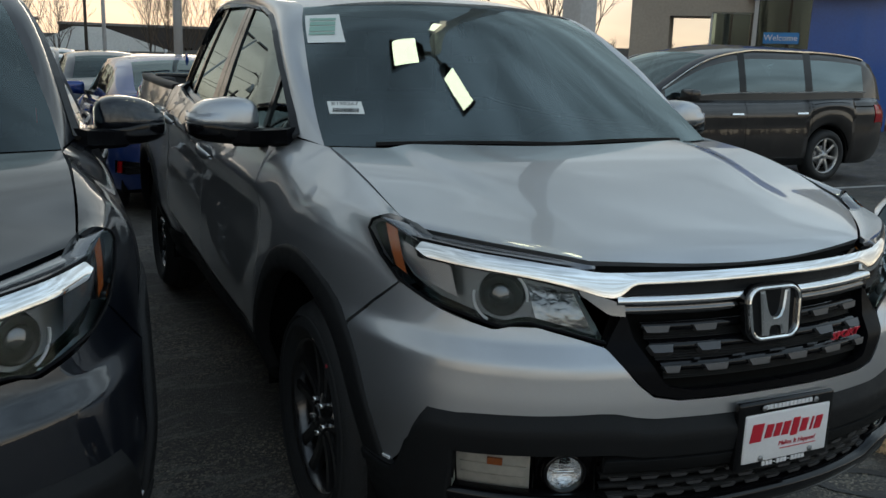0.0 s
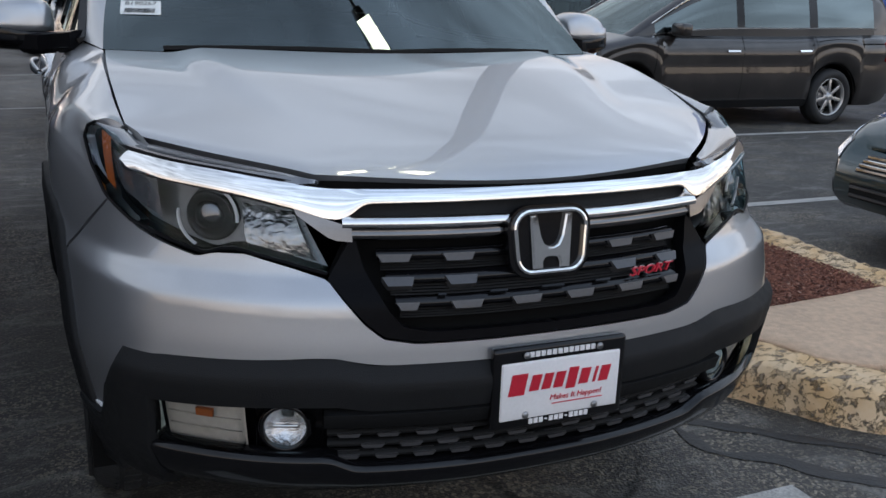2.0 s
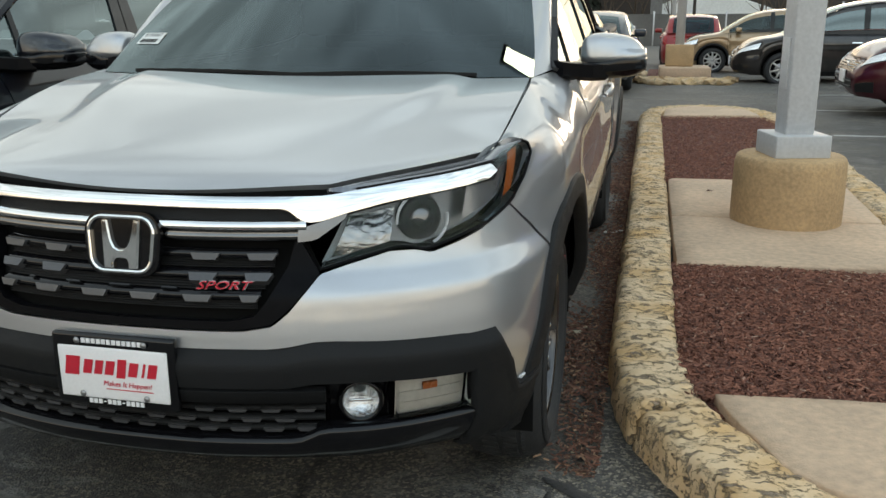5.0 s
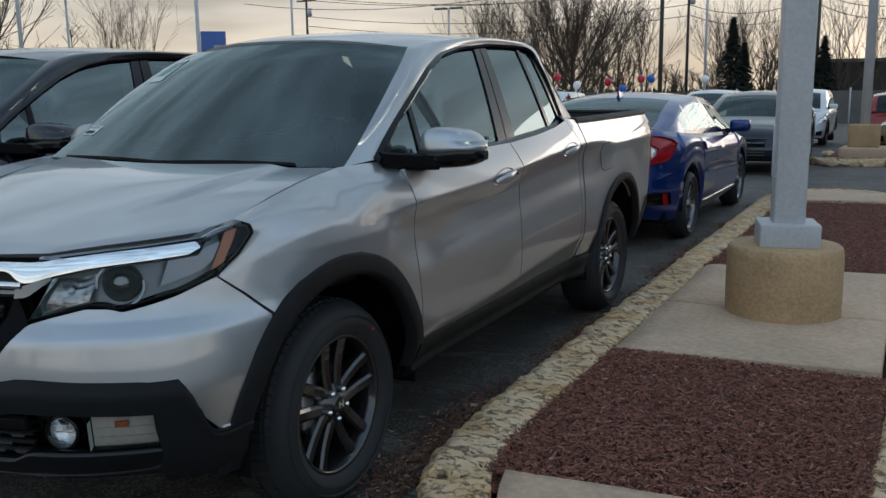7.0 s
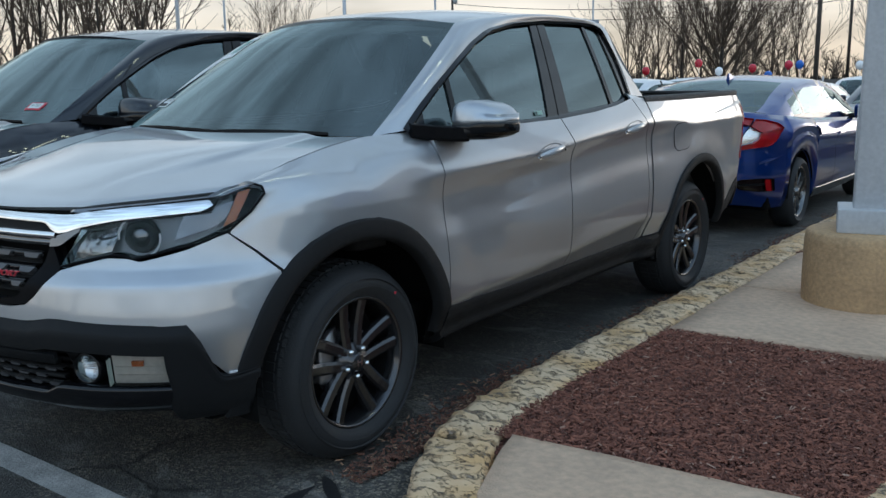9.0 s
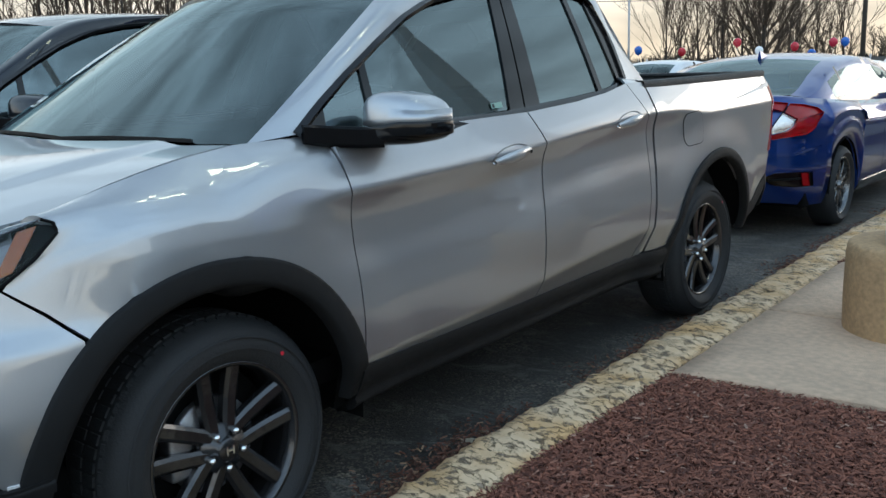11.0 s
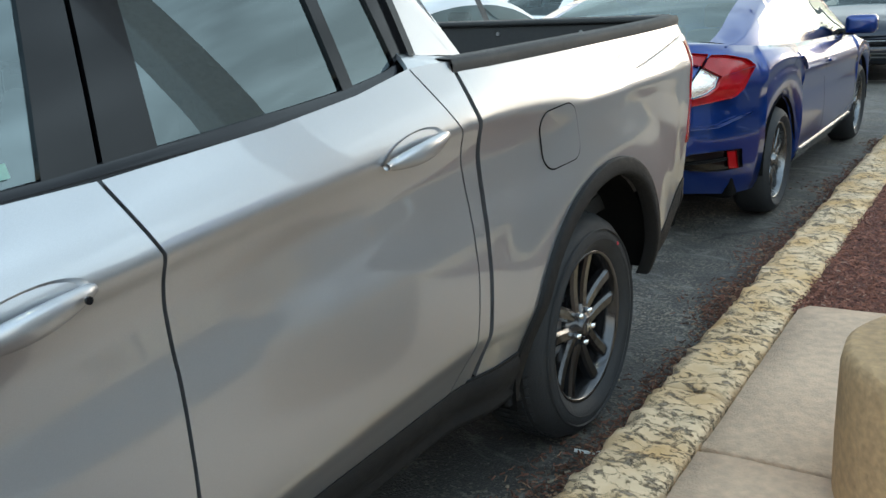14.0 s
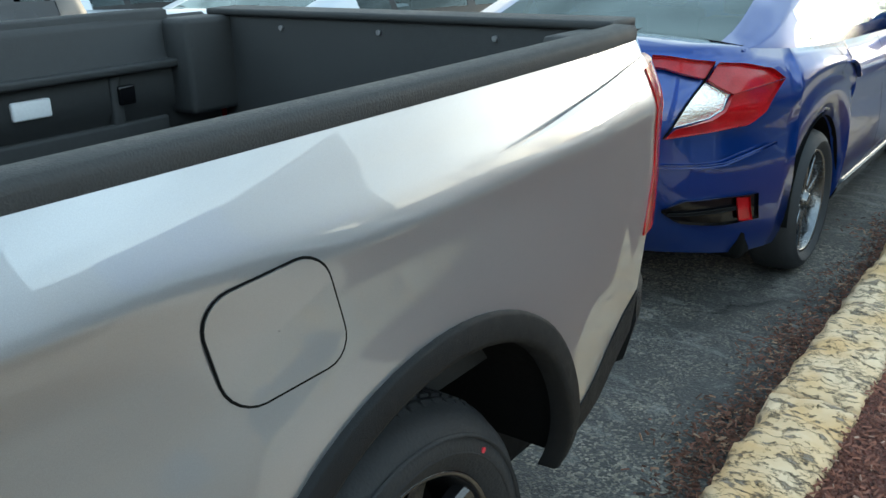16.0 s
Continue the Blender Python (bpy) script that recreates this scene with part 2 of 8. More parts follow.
def bm_cyl(r1, r2, depth, m=None, seg=32, bevel=0.0, bm=None):
    """A cylinder or cone along z from 0 to depth."""
    bm = bm or bmesh.new()
    mm = (m or Matrix()) @ Matrix.Translation((0, 0, depth / 2))
    r = bmesh.ops.create_cone(bm, cap_ends=True, segments=seg, radius1=r1, radius2=r2, depth=depth, matrix=mm)
    for f in bm.faces:
        f.smooth = len(f.verts) == 4
    if bevel:
        es = [e for e in {e for v in r["verts"] for e in v.link_edges} if any(len(f.verts) > 4 for f in e.link_faces)]
        bmesh.ops.bevel(bm, geom=es, offset=bevel, segments=2, affect="EDGES")
        for f in bm.faces:
            f.smooth = True
    return bm


def revolve(profile, seg=48, closed=False):
    """Verts and faces of a profile of (radius, along) turned about the x axis."""
    vs, fs, n = [], [], len(profile)
    for i in range(seg):
        a = 2 * math.pi * i / seg
        for r, x in profile:
            vs.append((x, r * math.sin(a), r * math.cos(a)))
    for i in range(seg):
        for j in range(n - (0 if closed else 1)):
            a, b = i * n + j, i * n + (j + 1) % n
            c, d = ((i + 1) % seg) * n + (j + 1) % n, ((i + 1) % seg) * n + j
            fs.append((a, b, c, d))
    return vs, fs


def sweep(points, profile, closed=False, up=(0, 0, 1), name="sweep", mat=None):
    """A profile of (side, up) offsets carried along 3D points."""
    vs, fs, n, k = [], [], len(points), len(profile)
    P = [Vector(p) for p in points]
    for i, p in enumerate(P):
        a = P[i - 1] if (i or closed) else P[i]
        b = P[(i + 1) % n] if (i < n - 1 or closed) else P[i]
        t = (b - a).normalized()
        side = t.cross(Vector(up)).normalized()
        u = side.cross(t).normalized()
        vs += [p + side * s + u * h for s, h in profile]
    for i in range(n - (0 if closed else 1)):
        for j in range(k):
            a, b = i * k + j, i * k + (j + 1) % k
            c, d = ((i + 1) % n) * k + (j + 1) % k, ((i + 1) % n) * k + j
            fs.append((a, d, c, b))
    if not closed:
        fs += [tuple(range(k)), tuple(range((n - 1) * k, n * k))[::-1]]
    return mesh_of(name, vs, fs, mat, smooth=False)


def circle_profile(r, k=8):
    return [(r * math.cos(2 * math.pi * i / k), r * math.sin(2 * math.pi * i / k)) for i in range(k)]


def curve_through(pts, n):
    """n points evenly spaced along a smooth curve through pts (any dimension)."""
    P = np.array(pts, float)
    if len(P) == 2:
        return P[0] + np.linspace(0, 1, n)[:, None] * (P[1] - P[0])
    d = np.r_[0, np.cumsum(np.linalg.norm(np.diff(P, axis=0), axis=1))]
    tan = np.gradient(P, d, axis=0)
    q, out = np.linspace(0, d[-1], n), []
    for s in q:
        i = min(max(np.searchsorted(d, s) - 1, 0), len(d) - 2)
        h = d[i + 1] - d[i]
        t = (s - d[i]) / h
        out.append((2 * t**3 - 3 * t**2 + 1) * P[i] + (t**3 - 2 * t**2 + t) * h * tan[i] + (3 * t**2 - 2 * t**3) * P[i + 1] + (t**3 - t**2) * h * tan[i + 1])
    return np.array(out)


def line_through(pts, n):
    """n points evenly spaced along straight pieces."""
    P = np.array(pts, float)
    d = np.r_[0, np.cumsum(np.linalg.norm(np.diff(P, axis=0), axis=1))]
    q = np.linspace(0, d[-1], n)
    return np.stack([np.interp(q, d, P[:, k]) for k in range(P.shape[1])], 1)


def spline(xs, ys):
    """A smooth function through points, without overshoot."""
    xs, ys = np.array(xs, float), np.array(ys, float)
    h, dl = np.diff(xs), np.diff(ys) / np.diff(xs)
    m = np.zeros(len(xs))
    m[0], m[-1] = dl[0], dl[-1]
    for i in range(1, len(xs) - 1):
        m[i] = 0 if dl[i - 1] * dl[i] <= 0 else 2 * dl[i - 1] * dl[i] / (dl[i - 1] + dl[i])

    def f(x):
        if x <= xs[0]:
            return float(ys[0])
        if x >= xs[-1]:
            return float(ys[-1])
        i = min(max(int(np.searchsorted(xs, x)) - 1, 0), len(h) - 1)
        t = (x - xs[i]) / h[i]
        return float((2 * t**3 - 3 * t**2 + 1) * ys[i] + (t**3 - 2 * t**2 + t) * h[i] * m[i] + (3 * t**2 - 2 * t**3) * ys[i + 1] + (t**3 - t**2) * h[i] * m[i + 1])

    return f


def smooth01(a, b, x):
    t = min(max((x - a) / (b - a), 0), 1)
    return t * t * (3 - 2 * t)


def coons(bottom, top, left=None, right=None, nu=24, nv=16, soft=False):
    """A net of (nv + 1) x (nu + 1) points between four boundary lines."""
    c = curve_through if soft else line_through
    B, T = c(bottom, nu + 1), c(top, nu + 1)
    L = c(left or [bottom[0], top[0]], nv + 1)
    R = c(right or [bottom[-1], top[-1]], nv + 1)
    u, v = np.linspace(0, 1, nu + 1)[None, :, None], np.linspace(0, 1, nv + 1)[:, None, None]
    return (1 - v) * B[None] + v * T[None] + (1 - u) * L[:, None] + u * R[:, None] - ((1 - u) * (1 - v) * B[0] + u * (1 - v) * B[-1] + (1 - u) * v * T[0] + u * v * T[-1])


def panel(name, net, mat, parent=None, label="", place=None, mirror=False, depth=0.02, flip=False, smooth=True):
    """A sheet from a net of points (carried over a surface by place), with its edges turned in by depth."""
    nv, nu = len(net), len(net[0])
    vs = [Vector(place(*p)) if place else Vector(p) for row in net for p in row]
    if mirror:
        vs = [Vector((-v.x, v.y, v.z)) for v in vs]
    fs = [(j * nu + i, j * nu + i + 1, (j + 1) * nu + i + 1, (j + 1) * nu + i) for j in range(nv - 1) for i in range(nu - 1)]
    if mirror != flip:
        fs = [f[::-1] for f in fs]
    me = mesh_of(name, vs, fs, mat, smooth)
    if depth:
        bm = bmesh.new()
        bm.from_mesh(me)
        bm.normal_update()
        nrm = {v.index: v.normal.copy() for v in bm.verts}
        edge = [e for e in bm.edges if e.is_boundary]
        src = {}
        for e in edge:
            for v in e.verts:
                src[v.co.copy().freeze()] = nrm[v.index]
        r = bmesh.ops.extrude_edge_only(bm, edges=edge)
        for e in edge:
            e.smooth = False
        for v in r["geom"]:
            if isinstance(v, bmesh.types.BMVert):
                v.co -= src.get(v.co.copy().freeze(), Vector((0, 0, 0))) * depth
        bm.to_mesh(me)
        bm.free()
        if smooth:
            me.polygons.foreach_set("use_smooth", [True] * len(me.polygons))
    return part(name, me, parent, label)


def text_mesh(name, body, size, mat, extrude=0.0, shear=0.0):
    cu = bpy.data.curves.new(name, "FONT")
    cu.body, cu.size, cu.extrude, cu.shear = body, size, extrude, shear
    cu.align_x, cu.align_y, cu.resolution_u = "CENTER", "CENTER", 2
    ob = bpy.data.objects.new(name, cu)
    me = bpy.data.meshes.new_from_object(ob)
    bpy.data.objects.remove(ob)
    bpy.data.curves.remove(cu)
    me.materials.clear()
    me.materials.append(mat)
    return me


# ---- ground ----
def asphalt():
    m, n, l, b = material("worn_asphalt")
    tc = n.new("ShaderNodeTexCoord")

    def noise_tex(scale, detail=5, rough=0.6):
        t = n.new("ShaderNodeTexNoise")
        t.inputs["Scale"].default_value, t.inputs["Detail"].default_value, t.inputs["Roughness"].default_value = scale, detail, rough
        l.new(tc.outputs["Object"], t.inputs[0])
        return t

    def rng(src, a, b0, c=0.0, d=1.0):
        r = n.new("ShaderNodeMapRange")
        r.inputs[1].default_value, r.inputs[2].default_value, r.inputs[3].default_value, r.inputs[4].default_value = a, b0, c, d
        l.new(src, r.inputs[0])
        return r

    def mixc(fac, a, c):
        mx = n.new("ShaderNodeMixRGB")
        l.new(fac, mx.inputs[0])
        for q, v in ((1, a), (2, c)):
            if isinstance(v, tuple):
                mx.inputs[q].default_value = (*v, 1)
            else:
                l.new(v, mx.inputs[q])
        return mx

    big, mid, fine = noise_tex(0.35, 6), noise_tex(2.6, 8, 0.7), noise_tex(130, 4, 0.8)
    base = mixc(rng(big.outputs[0], 0.35, 0.65).outputs[0], (0.022, 0.0215, 0.021), (0.056, 0.053, 0.049))
    # dried salt and scuffs
    salt = mixc(rng(mid.outputs[0], 0.56, 0.78, 0, 0.5).outputs[0], base.outputs[0], (0.15, 0.145, 0.135))
    patch = noise_tex(1.3, 7, 0.66)
    amount = rng(patch.outputs[0], 0.44, 0.60, 0.08, 1.0)
    stones = n.new("ShaderNodeTexVoronoi")
    stones.inputs["Scale"].default_value = 105
    l.new(tc.outputs["Object"], stones.inputs[0])
    lone = n.new("ShaderNodeSeparateColor")
    l.new(stones.outputs["Color"], lone.inputs[0])
    bare = n.new("ShaderNodeMath")
    bare.operation = "MULTIPLY"
    l.new(rng(lone.outputs[0], 0.55, 0.75).outputs[0], bare.inputs[0]), l.new(amount.outputs[0], bare.inputs[1])
    tone = mixc(lone.outputs[1], (0.10, 0.087, 0.069), (0.32, 0.275, 0.215))
    worn = mixc(rng(fine.outputs[0], 0.45, 0.70, 0, 0.35).outputs[0], salt.outputs[0], (0.15, 0.135, 0.115))
    grain = mixc(bare.outputs[0], worn.outputs[0], tone.outputs[0])
    # pale dried streaks, drawn out across the bay
    smap = n.new("ShaderNodeMapping")
    smap.inputs["Scale"].default_value, smap.inputs["Rotation"].default_value = (2.6, 5.2, 1), (0, 0, 0.25)
    streak = noise_tex(1.0, 15, 0.76)
    l.new(tc.outputs["Object"], smap.inputs[0]), l.new(smap.outputs[0], streak.inputs[0])
    streak.inputs["Distortion"].default_value = 1.4
    grain = mixc(rng(streak.outputs[0], 0.52, 0.64, 0, 0.7).outputs[0], grain.outputs[0], (0.21, 0.20, 0.185))
    speck = noise_tex(70, 2, 0.5)
    grain = mixc(rng(speck.outputs[0], 0.62, 0.68, 0, 0.75).outputs[0], grain.outputs[0], (0.22, 0.20, 0.175))
    # fine cracks
    vo = n.new("ShaderNodeTexVoronoi")
    vo.feature = "DISTANCE_TO_EDGE"
    vo.inputs["Scale"].default_value = 0.8
    warp = n.new("ShaderNodeMixRGB")
    warp.inputs[0].default_value = 0.28
    wn2 = noise_tex(1.7, 6)
    l.new(tc.outputs["Object"], warp.inputs[1]), l.new(wn2.outputs["Color"], warp.inputs[2]), l.new(warp.outputs[0], vo.inputs[0])
    crack = rng(vo.outputs[0], 0.0, 0.010, 0.85, 0.0)
    gate = rng(noise_tex(0.5, 3).outputs[0], 0.54, 0.62)
    cg = n.new("ShaderNodeMath")
    cg.operation = "MULTIPLY"
    l.new(crack.outputs[0], cg.inputs[0]), l.new(gate.outputs[0], cg.inputs[1])
    col = mixc(cg.outputs[0], grain.outputs[0], (0.008, 0.008, 0.008))
    l.new(col.outputs[0], b.inputs["Base Color"])
    l.new(rng(mid.outputs[0], 0.3, 0.7, 0.5, 0.85).outputs[0], b.inputs["Roughness"])
    bt = n.new("ShaderNodeTexVoronoi")
    bt.inputs["Scale"].default_value = 130
    l.new(tc.outputs["Object"], bt.inputs[0])
    hs = n.new("ShaderNodeMath")
    hs.operation = "SUBTRACT"
    l.new(bt.outputs[0], hs.inputs[0]), l.new(cg.outputs[0], hs.inputs[1])
    bp = n.new("ShaderNodeBump")
    bp.inputs["Strength"].default_value, bp.inputs["Distance"].default_value = 0.6, 0.006
    l.new(hs.outputs[0], bp.inputs["Height"]), l.new(bp.outputs[0], b.inputs["Normal"])
    return m


def mulch_mat():
    m, n, l, b = material("red_bark_mulch")
    tc, v, no = n.new("ShaderNodeTexCoord"), n.new("ShaderNodeTexVoronoi"), n.new("ShaderNodeTexNoise")
    v.inputs["Scale"].default_value = 85
    no.inputs["Scale"].default_value, no.inputs["Detail"].default_value = 5, 6
    l.new(tc.outputs["Object"], v.inputs[0]), l.new(tc.outputs["Object"], no.inputs[0])
    r = n.new("ShaderNodeValToRGB")
    r.color_ramp.elements[0].color, r.color_ramp.elements[1].color = (0.055, 0.021, 0.015, 1), (0.33, 0.13, 0.09, 1)
    e = r.color_ramp.elements.new(0.85)
    e.color = (0.27, 0.10, 0.07, 1)
    l.new(v.outputs["Color"], r.inputs[0])
    l.new(r.outputs[0], b.inputs["Base Color"])
    b.inputs["Roughness"].default_value = 0.85
    bp = n.new("ShaderNodeBump")
    bp.inputs["Strength"].default_value, bp.inputs["Distance"].default_value = 1.0, 0.02
    l.new(v.outputs["Distance"], bp.inputs["Height"]), l.new(bp.outputs[0], b.inputs["Normal"])
    return m


def chip_mat():
    m, n, l, b = material("bark_chip")
    oi, r = n.new("ShaderNodeNewGeometry"), n.new("ShaderNodeValToRGB")
    r.color_ramp.elements[0].color, r.color_ramp.elements[1].color = (0.09, 0.034, 0.024, 1), (0.42, 0.17, 0.12, 1)
    e = r.color_ramp.elements.new(0.96)
    e.color = (0.34, 0.135, 0.085, 1)
    r.color_ramp.elements[-1].color = (0.42, 0.27, 0.20, 1)
    l.new(oi.outputs["Random Per Island"], r.inputs[0]), l.new(r.outputs[0], b.inputs["Base Color"])
    b.inputs["Roughness"].default_value = 0.8
    return m


def litter_mat():
    m, n, l, b = material("brown_leaf_litter")
    oi, r = n.new("ShaderNodeNewGeometry"), n.new("ShaderNodeValToRGB")
    r.color_ramp.elements[0].color, r.color_ramp.elements[1].color = (0.05, 0.026, 0.017, 1), (0.36, 0.23, 0.14, 1)
    e = r.color_ramp.elements.new(0.8)
    e.color = (0.20, 0.085, 0.055, 1)
    l.new(oi.outputs["Random Per Island"], r.inputs[0]), l.new(r.outputs[0], b.inputs["Base Color"])
    b.inputs["Roughness"].default_value = 0.8
    return m


def kerb_mat():
    """Pale yellow paint flaking in patches off old grey concrete, cracked across."""
    m, n, l, b = material("flaking_yellow_kerb")
    tc, mp = n.new("ShaderNodeTexCoord"), n.new("ShaderNodeMapping")
    mp.inputs["Scale"].default_value = (0.8, 1.5, 1.3)
    l.new(tc.outputs["Object"], mp.inputs[0])
    a, c, v, w = n.new("ShaderNodeTexNoise"), n.new("ShaderNodeTexNoise"), n.new("ShaderNodeTexVoronoi"), n.new("ShaderNodeMixRGB")
    a.inputs["Scale"].default_value, a.inputs["Detail"].default_value, a.inputs["Roughness"].default_value = 24.0, 12, 0.70
    c.inputs["Scale"].default_value, c.inputs["Detail"].default_value = 5, 6
    v.inputs["Scale"].default_value, v.feature = 11.0, "DISTANCE_TO_EDGE"
    l.new(mp.outputs[0], a.inputs[0]), l.new(tc.outputs["Object"], c.inputs[0])
    w.inputs[0].default_value = 0.12
    l.new(mp.outputs[0], w.inputs[1]), l.new(a.outputs["Color"], w.inputs[2]), l.new(w.outputs[0], v.inputs[0])
    yel, grey, mx, mk = n.new("ShaderNodeMixRGB"), n.new("ShaderNodeMixRGB"), n.new("ShaderNodeMixRGB"), n.new("ShaderNodeMapRange")
    yel.inputs[1].default_value, yel.inputs[2].default_value = (0.66, 0.41, 0.19, 1), (0.75, 0.55, 0.35, 1)
    grey.inputs[1].default_value, grey.inputs[2].default_value = (0.16, 0.12, 0.09, 1), (0.48, 0.36, 0.25, 1)
    cr = n.new("ShaderNodeMapRange")
    cr.inputs[1].default_value, cr.inputs[2].default_value = 0.35, 0.62
    l.new(c.outputs[0], cr.inputs[0]), l.new(cr.outputs[0], yel.inputs[0]), l.new(c.outputs[0], grey.inputs[0])
    mk.inputs[1].default_value, mk.inputs[2].default_value = 0.54, 0.60
    l.new(a.outputs[0], mk.inputs[0])
    l.new(mk.outputs[0], mx.inputs[0]), l.new(yel.outputs[0], mx.inputs[1]), l.new(grey.outputs[0], mx.inputs[2])
    dk, ed = n.new("ShaderNodeMixRGB"), n.new("ShaderNodeMapRange")
    ed.inputs[1].default_value, ed.inputs[2].default_value, ed.inputs[3].default_value, ed.inputs[4].default_value = 0.0, 0.016, 0.8, 0
    l.new(v.outputs[0], ed.inputs[0])
    dk.inputs[2].default_value = (0.06, 0.05, 0.04, 1)
    l.new(ed.outputs[0], dk.inputs[0]), l.new(mx.outputs[0], dk.inputs[1]), l.new(dk.outputs[0], b.inputs["Base Color"])
    b.inputs["Roughness"].default_value = 0.85
    bp, s1, s2 = n.new("ShaderNodeBump"), n.new("ShaderNodeMath"), n.new("ShaderNodeMath")
    s1.operation, s2.operation = "SUBTRACT", "SUBTRACT"
    l.new(c.outputs[0], s1.inputs[0]), l.new(mk.outputs[0], s1.inputs[1])
    l.new(s1.outputs[0], s2.inputs[0]), l.new(ed.outputs[0], s2.inputs[1])
    bp.inputs["Strength"].default_value, bp.inputs["Distance"].default_value = 1.0, 0.012
    l.new(s2.outputs[0], bp.inputs["Height"]), l.new(bp.outputs[0], b.inputs["Normal"])
    return m


M_asphalt, M_mulch, M_chip, M_kerb, M_litter = asphalt(), mulch_mat(), chip_mat(), kerb_mat(), litter_mat()
M_concrete = simple("weathered_tan_concrete", (0.58, 0.41, 0.285), 0.85, 0, 0.2, 2.2, 0.5, 120)
M_base = simple("ochre_concrete", (0.46, 0.30, 0.16), 0.8, 0, 0.25, 3.5, 0.6, 50)
M_line = simple("worn_white_line_paint", (0.42, 0.41, 0.39), 0.8, 0, 0.35, 9, 0.4, 120)
M_pole = simple("pale_grey_painted_steel", (0.52, 0.52, 0.53), 0.5, 0, 0.1, 3, 0.1, 60)
M_leaf = simple("dead_leaf", (0.15, 0.065, 0.04), 0.8, 0, 0.4, 30)

def fall(x, y):
    """The car park falls away gently beyond the second row."""
    return -0.024 * min(max(0.0, y - 11), 150) * (1 - smooth01(0.10, 0.30, x / (abs(y) + 5)))


gx = sorted({*range(-60, 61, 4), -600, -250, -130, -90, 90, 130, 250, 600})
gy = sorted({*range(-12, 40, 3), *range(40, 130, 8), -600, -200, -60, 11, 130, 145, 161, 250, 600})
vs = [(x, y, fall(x, y)) for y in gy for x in gx]
fs = [(j * len(gx) + i, j * len(gx) + i + 1, (j + 1) * len(gx) + i + 1, (j + 1) * len(gx) + i) for j in range(len(gy) - 1) for i in range(len(gx) - 1)]
tagged(part("ground", mesh_of("ground", vs, fs, M_asphalt)), "worn dark asphalt of the car park with cracks and salt stains", "ground", kind="structure")


def ground_line(x0, y0, x1, y1, w=0.10):
    d = Vector((x1 - x0, y1 - y0, 0)).normalized()
    s = Vector((-d.y, d.x, 0)) * w / 2
    n = max(2, int(math.hypot(x1 - x0, y1 - y0) / 0.25))
    vs, fs = [], []
    for i in range(n + 1):
        p = Vector((x0, y0, 0.004)).lerp(Vector((x1, y1, 0.004)), i / n)
        j = 0.012 * noise.noise(p * 7)
        vs += [p + s * (1 + j * 6), p - s * (1 - j * 6)]
    fs = [(2 * i, 2 * i + 1, 2 * i + 3, 2 * i + 2) for i in range(n)]
    tagged(part("parking_line", mesh_of("parking_line", vs, fs, M_line, False)), "worn white parking line painted on the asphalt", "road marking", kind="structure")


ground_line(-0.9, -0.82, 1.03, -0.80, 0.12)
for yy in (2.42, 5.35, 8.2, 10.9, 13.6):
    ground_line(3.2, yy, 8.5, yy + 0.05)
ground_line(-6.0, 8.25, -0.3, 8.80)
ground_line(-6.0, 12.4, 1.0, 14.2)
for xx in (-4.0, -6.8):
    ground_line(xx, 13.0, xx, 18.0)

M_tar = simple("black_crack_sealant", (0.016, 0.016, 0.017), 0.5, 0, 0.3, 6, 0.3, 90)


def tar_band(pts, w=0.05):
    """A poured band of sealant over a crack, uneven along its edges."""
    P = curve_through(pts, 60)
    vs, fs = [], []
    for i, p in enumerate(P):
        t = P[min(i + 1, 59)] - P[max(i - 1, 0)]
        n = Vector((-t[1], t[0], 0)).normalized()
        end = min(1, min(i, 59 - i) / 4 + 0.25)
        a, b = (w * end * (0.6 + 0.5 * noise.noise(Vector((p[0] * 9, p[1] * 9, k * 7)))) for k in (1, 2))
        vs += [Vector((p[0], p[1], 0.0035)) + n * a, Vector((p[0], p[1], 0.006)), Vector((p[0], p[1], 0.0035)) - n * b]
    fs = [(3 * i + k, 3 * i + k + 1, 3 * i + k + 4, 3 * i + k + 3) for i in range(59) for k in (0, 1)]
    tagged(part("crack_sealant", mesh_of("crack_sealant", [(v.x, v.y, v.z) for v in vs], [f[::-1] for f in fs], M_tar)), "dark poured sealant along a crack in the asphalt", "crack seal", kind="structure")


tar_band([(0.93, -0.30), (0.935, -0.48), (1.07, -0.586), (1.207, -0.735), (1.6, -1.02), (2.3, -1.3)], 0.045)
tar_band([(0.90, -0.22), (1.133, -0.391), (1.319, -0.551), (1.75, -0.86), (2.4, -1.0)], 0.04)
tar_band([(-0.6, -1.9), (-0.2, -1.45), (0.3, -1.4), (0.75, -1.2)], 0.02)

# ---- kerbed island with bark beds, slabs and a lamp post ----
island = thing("kerbed_island", "raised parking island with flaking yellow kerb and bark beds", "traffic island", kind="structure")
IN_Z = 0.135


